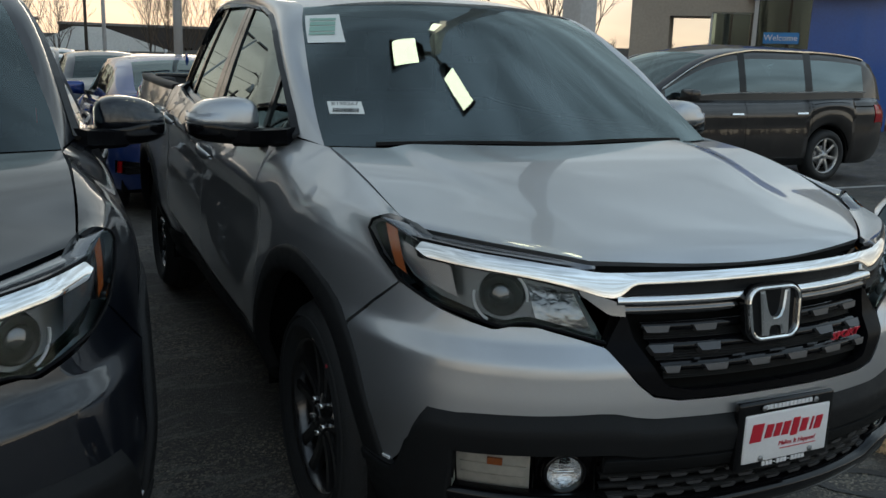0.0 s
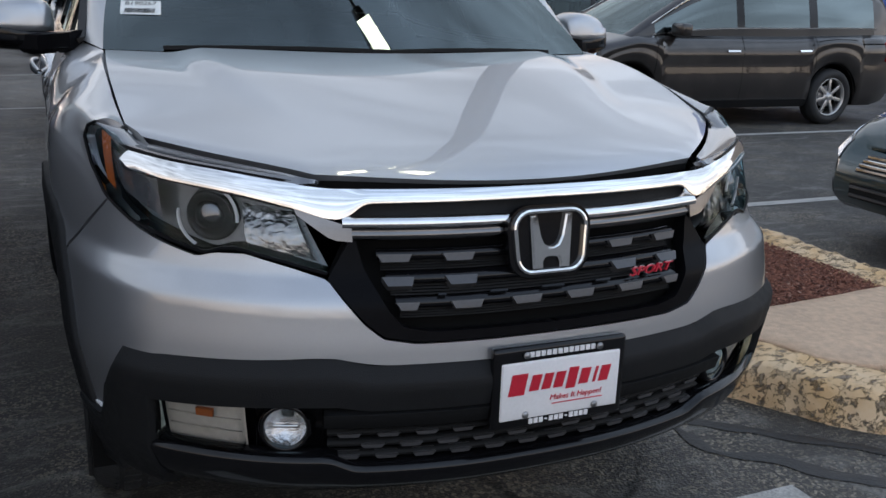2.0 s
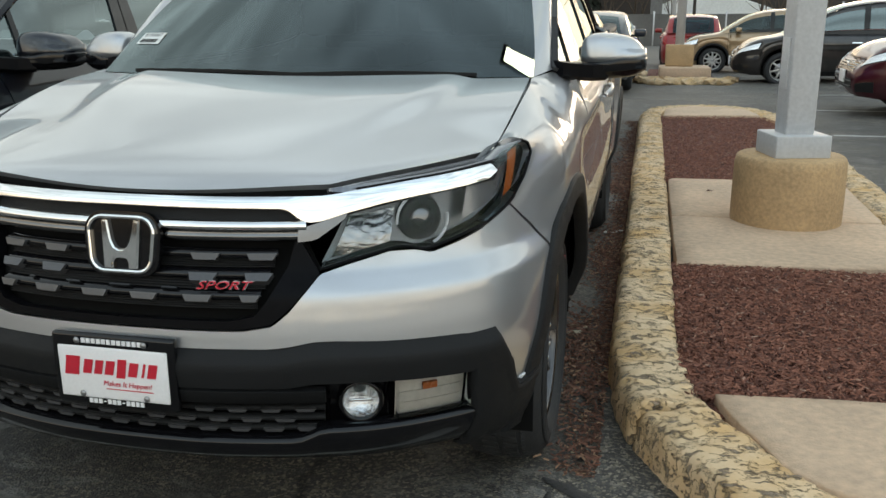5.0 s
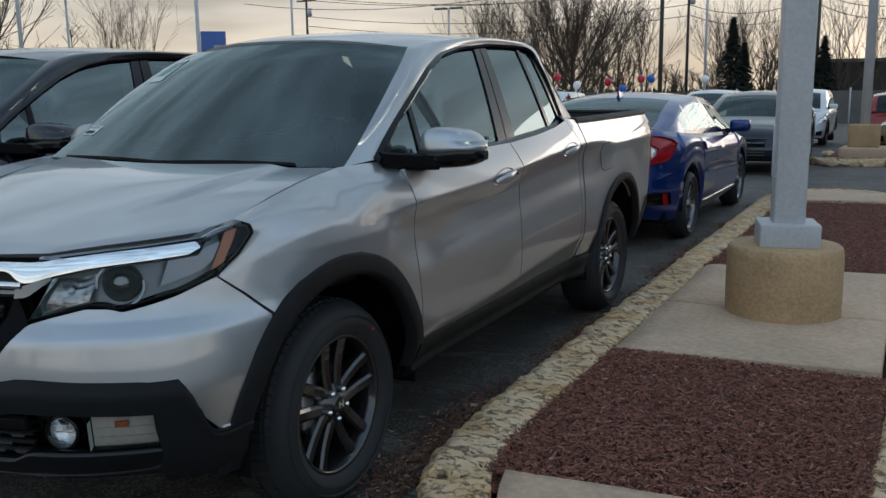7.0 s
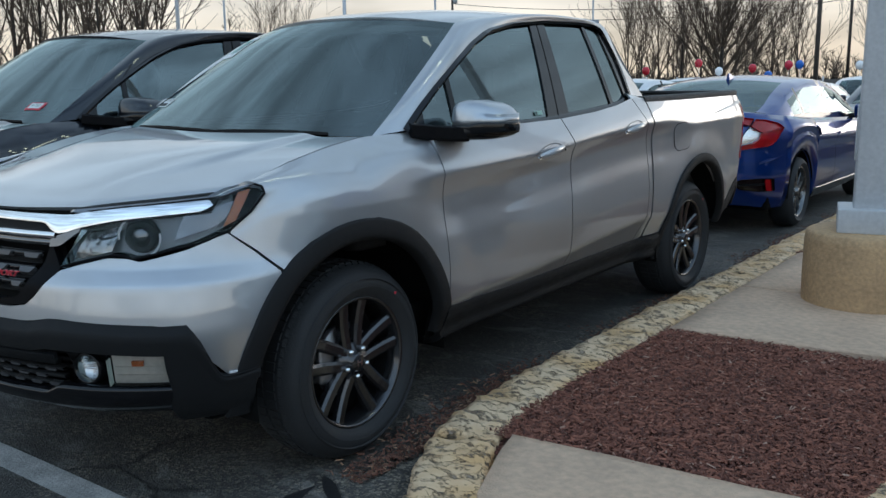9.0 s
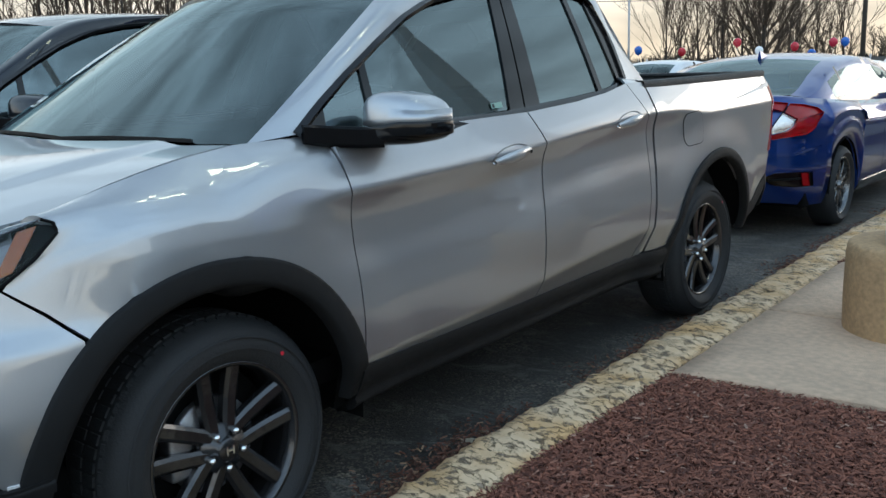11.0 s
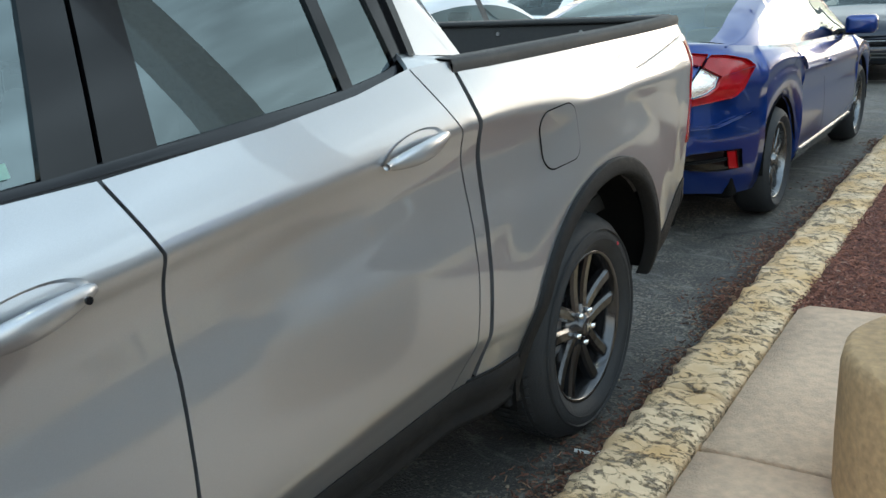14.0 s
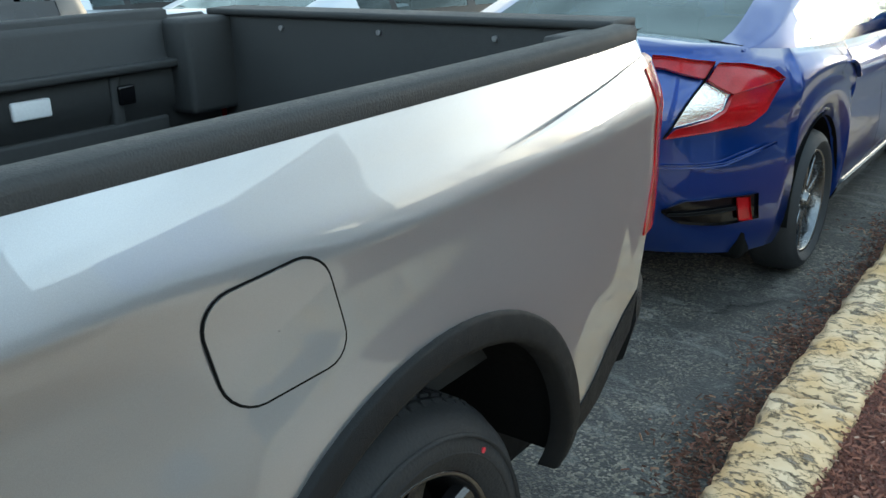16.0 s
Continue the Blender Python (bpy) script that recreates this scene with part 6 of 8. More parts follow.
        pane("rear_side_glass", 1.585, 1.66, 2.075, 2.06, M_glass_dark, 12)
        pane("rear_quarter_glass", 2.10, 2.085, yend, yend - 0.05, M_glass_dark, 6)
        for a, b, c, d, nm in ((0.40, 0.43, 0.475, 0.49, "mirror_corner"), (0.65, 0.675, 0.682, 0.705, "divider"), (1.38, 1.52, 1.475, 1.585, "pillar_trim"), (1.485, 1.595, 1.59, 1.665, "pillar_trim"), (2.07, 2.055, 2.105, 2.09, "divider"), (yend - 0.03, yend - 0.08, yend + 0.03, yend - 0.02, "rear_trim")):
            rows = []
            for v in np.linspace(0, 1, 9):
                rows.append([cab(a + (b - a) * v + (c + (d - c) * v - a - (b - a) * v) * u, belt(a + (c - a) * u) * (1 - v) + top_at(b + (d - b) * u) * v, 0.0) for u in (0, 0.5, 1)])
            panel(nm, rows, M_gloss_black, root, place=None, mirror=mi, depth=0.012)
        if not suv and sgn > 0:
            lab = panel("window_label", [[cab(y, belt(y) + d, -0.002) for y in (1.275, 1.31, 1.345)] for d in (0.026, 0.036, 0.046)], M_green_print, root, "small pale green window label", depth=0)
            panel("label_code", [[cab(y, belt(y) + d, -0.0005) for y in (1.280, 1.295)] for d in (0.029, 0.043)], M_ink, lab, depth=0)
        # window surround and belt strip
        ring = [cab(y, z, 0.003) for y, z in [tuple(q) for q in line_through(OUT, 50)]]
        ring = [Vector((p.x * (-1 if mi else 1), p.y, p.z)) for p in ring]
        part("window_surround", sweep(ring, [(-0.012, -0.006), (0.014, -0.006), (0.014, 0.008), (-0.012, 0.008)], name="window_surround", mat=M_gloss_black, up=(0.3 * sgn, 0, 1)), root, "black window surround")
        strip = [[cab(y, belt(y) + d, l) for y in np.linspace(0.375, yend + 0.03, 40)] for d, l in ((-0.030, 0.012), (-0.012, 0.014), (0.006, 0.010), (0.014, -0.004))]
        panel("belt_strip", strip, M_gloss_black, root, "black belt strip", place=None, mirror=mi, depth=0.006)
        # shoulder: from the cab side out to the top of the doors
        rows = [[(shell(sy(y), belt(y) - 0.012, 0.0) if t == 0 else cab(y, belt(y) - 0.02, 0.0)) for y in np.linspace(0.375, 2.28, 40)] for t in (0, 1)]
        panel("shoulder", rows, P, root, mirror=mi, depth=0)
    # black sheets added inside the body: painted shade, so that the gaps read black
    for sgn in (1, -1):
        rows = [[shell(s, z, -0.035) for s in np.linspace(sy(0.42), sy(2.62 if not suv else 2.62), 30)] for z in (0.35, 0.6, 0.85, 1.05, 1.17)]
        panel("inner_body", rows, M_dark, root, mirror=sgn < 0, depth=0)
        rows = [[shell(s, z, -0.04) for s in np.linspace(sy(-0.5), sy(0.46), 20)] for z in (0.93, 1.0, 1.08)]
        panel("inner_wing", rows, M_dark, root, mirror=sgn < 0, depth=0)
    part("underbody", bm_box(-0.70, 0.70, -0.55, 4.05, 0.27, 0.42, 0.03), root, mat=M_dark)
    # inside: floor, dashboard, wheel, seats
    part("cabin_floor", bm_box(-0.8, 0.8, 0.2, 2.5, 0.42, 0.5), root, mat=M_dark)
    part("dashboard", bm_box(-0.76, 0.76, 0.14, 0.62, 0.75, 1.175, 0.06, 3), root, mat=M_interior)
    vs, fs = revolve([(0.175 + 0.014 * math.cos(a), 0.014 * math.sin(a)) for a in np.linspace(0, 2 * math.pi, 9)[:-1]], 32, True)
    m = Matrix.Translation((0.37, 0.72, 1.06)) @ pose(0, 0, 0, 0, 0, -90) @ pose(0, 0, 0, 0, 25, 0)
    part("steering_wheel", mesh_of("steering_wheel", [m @ Vector(v) for v in vs], fs, M_gloss_black), root)
    for y0, xs in ((1.12, (-0.37, 0.37)), (1.95, (-0.40, 0.0, 0.40))):
        for x in xs:
            w = 0.25 if y0 < 1.5 else 0.2
            part("seat_cushion", bm_box(x - w, x + w, y0 - 0.3, y0 + 0.22, 0.6, 0.78, 0.06, 3), root, mat=M_interior)
            bm = bm_box(x - w, x + w, y0 + 0.12, y0 + 0.26, 0.74, 1.30, 0.06, 3)
            bmesh.ops.transform(bm, matrix=Matrix.Translation((0, y0, 0.74)) @ pose(0, 0, 0, -14) @ Matrix.Translation((0, -y0, -0.74)), verts=bm.verts)
            part("seat_back", bm, root, mat=M_interior)
            bm = bm_box(x - 0.13, x + 0.13, y0 + 0.29, y0 + 0.38, 1.30, 1.47, 0.035, 3)
            part("headrest", bm, root, mat=M_interior)
    part("inner_mirror", bm_box(-0.12, 0.12, 0.66, 0.69, 1.50, 1.57, 0.012), root, mat=M_gloss_black)
    return roof


def build_pickup():
    truck = thing("pickup_truck", "silver four-door pickup truck parked beside the kerbed island", "pickup truck")
    roof = build_body(truck, M_silver)
    for sgn in (1, -1):
        mi = sgn < 0
        # cab corner between rear door and bed
        panel("cab_corner", coons(flank((2.371, 0.48), (2.458, 0.482)), flank((2.251, 1.30), (2.32, 1.302), (2.40, 1.30)), flank((2.371, 0.48), (2.410, 0.59), (2.423, 0.8), (2.412, 0.97), (2.368, 1.14), (2.251, 1.30)),
                                  flank((2.455, 0.482), (2.461, 0.58), (2.467, 0.78), (2.463, 0.98), (2.439, 1.12), (2.415, 1.2), (2.40, 1.30)), 10, 50), M_silver, truck, place=shell, mirror=mi)
        rows = [[shell(sy(2.245 + 0.155 * q), 1.298) * (1 - t) + (cab(2.30, 1.312) * (1 - q) + Vector((0.818, 2.60, 1.293)) * q + Vector((-0.010, -0.010, 0.018)) * (1 - q)) * t + Vector((0, 0, 0.004 * math.sin(math.pi * t))) for q in np.linspace(0, 1, 9)] for t in np.linspace(0, 1, 5)]
        panel("cab_shoulder", rows, M_silver, truck, mirror=mi, depth=0.01)
        # bed side
        low = flank((2.474, 0.482), (2.655, 0.485)) + arch(3.18, -0.02, 12, 166, 30) + flank((3.72, 0.56), (3.95, 0.665), (4.05, 0.70))
        net = coons(low, flank((2.418, 1.278), (3.0, 1.285), (3.6, 1.29), (3.9, 1.292), (4.06, 1.288)),
                    flank((2.474, 0.482), (2.480, 0.58), (2.486, 0.78), (2.482, 0.98), (2.458, 1.12), (2.434, 1.2), (2.418, 1.278)), flank((4.05, 0.70), (4.10, 0.85), (4.115, 1.0), (4.11, 1.18), (4.06, 1.288)), 80, 60)
        bed = panel("bed_side", net, M_silver, truck, place=shell, mirror=mi, depth=0.012)
        panel("bed_corner_cladding", coons(flank((3.69, 0.47), (3.84, 0.50), (4.02, 0.60)), flank((3.70, 0.552), (3.95, 0.66), (4.05, 0.695)), None, None, 14, 8), M_plastic, truck, "black plastic rear corner", place=lambda s, z: shell(s, z, 0.003), mirror=mi)
        panel("bed_cladding", coons(flank((2.43, 0.40), (2.70, 0.40)), flank((2.44, 0.488), (2.695, 0.492)), None, None, 6, 4), M_plastic, truck, place=lambda s, z: shell(s, z, 0.006), mirror=mi)
        if sgn > 0:
            ring = round_net(2.762, 2.965, 0.972, 1.14, 0.05)
            panel("fuel_flap_gap", ring, M_dark, bed, place=lambda s, z: shell(s, z, 0.0008), depth=0)
            panel("fuel_flap", round_net(2.766, 2.961, 0.976, 1.136, 0.047), M_silver, bed, "round-cornered fuel flap", place=lambda s, z: shell(s, z, 0.0025), depth=0.002)
        # short crease towards the tail lamp
        panel("tail_crease", coons(flank((3.42, 1.178), (3.75, 1.20), (4.08, 1.222)), flank((3.42, 1.180), (3.75, 1.214), (4.08, 1.246)), None, None, 14, 3), M_silver, bed, place=lambda s, z: shell(s, z, 0.004 + 0.012 * (1.24 - z) / 0.05), mirror=mi, depth=0.0)
        # tail lamp
        tl = part("tail_lamp", None, truck)
        panel("lens", coons(flank((4.06, 0.83), (4.16, 0.83)) + [(sy(4.19) + 0.12, 0.83)], flank((4.07, 1.225), (4.16, 1.225)) + [(sy(4.19) + 0.12, 1.225)], flank((4.06, 0.83), (4.118, 1.0), (4.07, 1.225)), None, 12, 12), M_red_lens, tl, "red tail lens", place=lambda s, z: shell(s, z, 0.004), mirror=mi)
        panel("rear_end", [[(s, z, 0.0) for s in np.linspace(sy(4.19) + 0.12, PLAN_S[-1] - 0.2, 12)] for z in np.linspace(0.70, 1.28, 8)], M_silver, truck, place=shell, mirror=mi)
        panel("rear_bumper", [[(s, z, l) for s in np.linspace(sy(4.08), PLAN_S[-1] - 0.2, 20)] for z, l in ((0.46, -0.05), (0.49, -0.01), (0.6, 0.0), (0.67, -0.005), (0.69, -0.03))], M_plastic, truck, "black rear bumper", place=shell, mirror=mi)
        # bed rail cap
        rows = []
        for dx, dz in ((0.004, -0.012), (0.006, 0.006), (0.0, 0.020), (-0.05, 0.022), (-0.075, 0.014), (-0.078, -0.02)):
            rows.append([Vector((shell(sy(y), 1.285).x + dx, y, 1.285 + 0.006 * (y - 2.4) / 1.6 + dz)) for y in np.linspace(2.40, 4.06, 34)])
        panel("bed_rail_cap", rows, M_liner, truck, "black plastic bed rail cap", mirror=mi, depth=0.0, flip=False)
        # bed wall, inside, with ribs, tie-downs and a lamp
        rows = [[Vector((x, y, z)) for y in np.linspace(2.56, 4.22, 20)] for x, z in ((0.805, 1.29), (0.77, 1.27), (0.76, 1.17), (0.735, 1.15), (0.735, 1.02), (0.755, 1.0), (0.755, 0.72))]
        wall = panel("bed_wall", rows, M_liner, truck, "black plastic bed wall", mirror=mi, depth=0, flip=True)
        for y0 in (2.9, 3.35, 3.8):
            part("wall_rib", bm_box(*sorted((sgn * 0.725, sgn * 0.76)), y0 - 0.02, y0 + 0.02, 0.76, 1.13, 0.01), wall, mat=M_liner)
        part("tie_down", bm_box(*sorted((sgn * 0.715, sgn * 0.745)), 2.98, 3.03, 1.045, 1.095, 0.008), wall, mat=M_gloss_black)
        part("tie_down", bm_box(*sorted((sgn * 0.715, sgn * 0.745)), 3.80, 3.86, 1.04, 1.10, 0.008), wall, mat=M_gloss_black)
        part("bed_lamp", bm_box(*sorted((sgn * 0.722, sgn * 0.745)), 3.46, 3.58, 1.045, 1.10, 0.008), wall, "white bed lamp", mat=M_white_plastic)
        part("corner_block", bm_box(*sorted((sgn * 0.64, sgn * 0.77)), 4.02, 4.24, 0.98, 1.285, 0.02), wall, mat=M_liner)
        for ya, yb in ((2.62, 3.14), (3.18, 3.98)):
            part("wall_panel", bm_box(*sorted((sgn * 0.722, sgn * 0.752)), ya, yb, 0.78, 0.985, 0.012), wall, mat=M_liner)
        part("wall_ledge", bm_box(*sorted((sgn * 0.70, sgn * 0.765)), 2.6, 4.04, 1.135, 1.16, 0.008), wall, mat=M_liner)
    part("bed_floor", bm_box(-0.76, 0.76, 2.52, 4.24, 0.66, 0.72), truck, mat=M_liner)
    gate = part("tailgate", bm_box(-0.70, 0.70, 4.20, 4.31, 0.70, 1.285, 0.012), truck, mat=M_liner)
    part("tailgate_cap", bm_box(-0.74, 0.74, 4.185, 4.325, 1.283, 1.305, 0.008), gate, mat=M_liner)
    for x in (-0.4, 0.0, 0.4):
        part("bolt", bm_cyl(0.008, 0.008, 0.008, pose(x, 4.20, 1.25, 90, 0, 0), 10), gate, mat=M_brake)
    part("tailgate_skin", bm_box(-0.70, 0.70, 4.31, 4.345, 0.72, 1.27, 0.01), gate, mat=M_silver)
    # cab back with its window
    rows = [[Vector((u * w, y, z)) for u in np.linspace(-1, 1, 13)] for w, y, z in ((0.80, 2.56, 0.70), (0.805, 2.57, 1.27))]
    panel("cab_back", rows, M_plastic, truck, depth=0, flip=True)
    rows = [[Vector((u * w, y, z)) for u in np.linspace(-1, 1, 13)] for w, y, z in ((0.70, 2.565, 1.27), (0.60, 2.40, 1.62))]
    panel("rear_window", rows, M_glass_dark, truck, "rear cab window", depth=0, flip=True)
    rows = [[Vector((u * w, y, z)) for u in np.linspace(-1, 1, 13)] for w, y, z in ((0.60, 2.40, 1.62), (0.64, 2.36, 1.74))]
    panel("cab_back_top", rows, M_silver, truck, depth=0, flip=True)
    for s in (1, -1):
        rows = [[Vector((s * a, b, c)), Vector((s * d, e, f))] for a, b, c, d, e, f in ((0.70, 2.565, 1.27, 0.815, 2.60, 1.28), (0.60, 2.40, 1.62, 0.68, 2.37, 1.68))]
        panel("cab_back_side", rows, M_silver, truck, depth=0, flip=s > 0)
    rows = [[Vector((u * 0.62, y, z)) for u in np.linspace(-1, 1, 9)] for y, z in ((0.95, 1.64), (1.4, 1.70), (2.0, 1.71), (2.36, 1.69))]
    panel("headliner", rows, M_interior, truck, depth=0, flip=True)
    # papers behind the screen
    for v0, v1, u0, u1, mt, nm, lb in ((0.185, 0.262, -0.945, -0.80, M_paper, "stock_sticker", "white stock sticker with a bar code"), (0.67, 0.90, -0.985, -0.80, M_paper, "price_sheet", "pale green and white price sheet"), ):
        sheet = panel(nm, [[windscreen(u, v, 0.0025) for u in np.linspace(u0, u1, 5)] for v in np.linspace(v0, v1, 5)], mt, truck, lb, depth=0)

        def put_on(me, u, v, up_dir=1):
            p = windscreen(u, v, 0.0048)
            a = (windscreen(u + 0.02, v) - windscreen(u - 0.02, v)).normalized()
            b = (windscreen(u, v + 0.02) - windscreen(u, v - 0.02)).normalized()
            n = a.cross(b).normalized()
            b = n.cross(a)
            me.transform(Matrix(((a.x, b.x, n.x, p.x), (a.y, b.y, n.y, p.y), (a.z, b.z, n.z, p.z), (0, 0, 0, 1))))
            return me

        if nm == "stock_sticker":
            part("print", put_on(text_mesh("print", "B190267", 0.026, M_ink), -0.873, 0.243), sheet, "black stock number")
            bm = bmesh.new()
            x = -0.045
            while x < 0.042:
                w = random.choice((0.0012, 0.002, 0.003))
                bm_box(x, x + w, -0.012, 0.010, 0, 0.0003, bm=bm)
                x += w + random.choice((0.0012, 0.0018))
            me = bpy.data.meshes.new("bar_code")
            bm.to_mesh(me)
            bm.free()
            me.materials.append(M_ink)
            part("bar_code", put_on(me, -0.873, 0.205), sheet, "bar code")
        else:
            for k, (x0, x1, z0, z1) in enumerate(((-0.050, 0.050, 0.046, 0.062), (-0.048, 0.048, 0.010, 0.036), (-0.048, 0.048, -0.034, 0.002), (-0.048, 0.048, -0.058, -0.042))):
                bm = bm_box(x0, x1, z0, z1, 0, 0.0004)
                me = bpy.data.meshes.new("print_block")
                bm.to_mesh(me)
                bm.free()
                me.materials.append(M_green_print)
                part("print_block", put_on(me, -0.90, 0.79), sheet, "green printed block")
    return truck


def round_net(y0, y1, z0, z1, r):
    """A round-cornered patch on the flank as rings from the edge to the middle, leaning with the crease."""
    cy, cz = (y0 + y1) / 2, (z0 + z1) / 2
    pts = []
    for a, b, a0 in ((y1 - r, z1 - r, 0), (y0 + r, z1 - r, 90), (y0 + r, z0 + r, 180), (y1 - r, z0 + r, 270)):
        pts += [(a + r * math.cos(radians(a0 + 90 * i / 6)), b + r * math.sin(radians(a0 + 90 * i / 6))) for i in range(7)]
    pts.append(pts[0])
    return [[(sy(cy + (a - cy) * q - 0.26 * (b - cz) * q), cz + (b - cz) * q + 0.06 * (a - cy) * q) for a, b in pts] for q in (1, 0.8, 0.6, 0.4, 0.2, 0.01)]


pickup = build_pickup()


# ---- the other cars ----
def build_estate():
    """The dark sport-utility car beside the pickup: same front, longer cabin."""
    car = thing("sport_utility_car", "black sport-utility car parked close beside the silver pickup", "car")
    build_body(car, M_black_paint, suv=True)
    for mi in (False, True):
        low = flank((2.448, 0.482), (2.66, 0.485)) + arch(3.18, 0.536, 14, 166, 24) + flank((3.72, 0.5), (3.95, 0.5), (4.15, 0.5))
        panel("rear_quarter", coons(low, flank((2.25, 1.285), (3.0, 1.31), (3.6, 1.34), (4.1, 1.32)), flank((2.448, 0.482), (2.50, 0.8), (2.42, 1.1), (2.25, 1.285)), flank((4.15, 0.5), (4.18, 0.9), (4.1, 1.32)), 50, 24), M_black_paint, car, place=shell, mirror=mi)
        panel("tail_lamp", [[(s, z, 0.004) for s in np.linspace(sy(4.0), sy(4.15) + 0.15, 6)] for z in np.linspace(0.95, 1.25, 5)], M_red_lens, car, place=shell, mirror=mi)
        panel("rear_end", [[(s, z, 0.0) for s in np.linspace(sy(4.10), PLAN_S[-1] - 0.2, 10)] for z in np.linspace(0.45, 1.33, 6)], M_black_paint, car, place=shell, mirror=mi)
    rows = [[Vector((u * w, y, z)) for u in np.linspace(-1, 1, 9)] for w, y, z in ((0.78, 4.10, 1.31), (0.66, 3.80, 1.66))]
    panel("rear_window", rows, M_glass_dark, car, depth=0, flip=True)
    # inspection sticker inside the screen
    st = panel("inspection_sticker", [[windscreen(u, v, 0.003) for u in np.linspace(0.66, 0.80, 4)] for v in np.linspace(0.13, 0.205, 4)], M_plate_red, car, "inspection sticker with a red rim", depth=0)
    panel("sticker_field", [[windscreen(u, v, 0.006) for u in np.linspace(0.675, 0.785, 4)] for v in np.linspace(0.142, 0.193, 4)], M_paper, st, depth=0)
    p = windscreen(0.73, 0.168, 0.0085)
    a = (windscreen(0.75, 0.168) - windscreen(0.71, 0.168)).normalized()
    b = (windscreen(0.73, 0.188) - windscreen(0.73, 0.148)).normalized()
    n = a.cross(b).normalized()
    b = n.cross(a)
    me = text_mesh("sticker_print", "4-20", 0.036, M_green_ink)
    me.transform(Matrix(((a.x, b.x, n.x, p.x), (a.y, b.y, n.y, p.y), (a.z, b.z, n.z, p.z), (0, 0, 0, 1))))
    part("sticker_print", me, st, "green date print")
    car.matrix_basis = pose(-2.35, 0.02, 0)
    return car


M_green_ink = simple("green_ink", (0.03, 0.16, 0.09), 0.6, 0, 0.1, 20)
KINDS = {
    "sedan": dict(L=4.63, W=1.80, fo=0.93, wb=2.70, r=0.33, belt=[(0, 0.60), (0.10, 0.68), (0.5, 0.79), (1.0, 0.88), (1.3, 0.935), (1.7, 0.95), (3.0, 0.995), (3.7, 1.03), (4.2, 1.065), (4.50, 1.085), (4.63, 1.06)],
                  roof=[(1.20, 0.90), (1.55, 1.12), (2.0, 1.335), (2.4, 1.405), (2.8, 1.415), (3.2, 1.38), (3.7, 1.26), (4.02, 1.14), (4.28, 1.05)], ws=2.02, rw=3.30, pill=[1.42, 2.52, 2.62, 3.42, 3.48, 3.78], inset=0.72),
    "suv": dict(L=4.60, W=1.85, fo=0.92, wb=2.66, r=0.35, belt=[(0, 0.74), (0.10, 0.84), (0.5, 0.96), (0.9, 1.01), (1.15, 1.06), (1.6, 1.075), (3.0, 1.11), (4.2, 1.15), (4.5, 1.14), (4.60, 1.0)],
                roof=[(1.08, 1.03), (1.4, 1.26), (1.85, 1.54), (2.2, 1.63), (2.7, 1.67), (3.5, 1.66), (4.05, 1.60), (4.25, 1.45), (4.5, 1.13)], ws=1.9, rw=4.08, pill=[1.3, 2.30, 2.40, 3.25, 3.35, 4.02], inset=0.72),
    "van": dict(L=5.15, W=2.00, fo=0.97, wb=3.00, r=0.345, belt=[(0, 0.70), (0.10, 0.80), (0.45, 0.92), (0.8, 0.98), (1.1, 1.04), (1.6, 1.05), (3.0, 1.06), (4.9, 1.10), (5.05, 1.08), (5.15, 0.95)],
                roof=[(0.98, 1.0), (1.4, 1.27), (2.0, 1.59), (2.35, 1.68), (2.8, 1.735), (3.8, 1.73), (4.5, 1.68), (4.80, 1.58), (5.08, 1.08)], ws=2.1, rw=4.62, pill=[1.3, 2.45, 2.56, 3.55, 3.68, 4.62], inset=0.74),
}
BODY_X = spline([0, 0.12, 0.42, 0.66, 0.74, 0.86, 1.0], [0.925, 0.97, 0.995, 0.985, 1.0, 0.975, 0.915])


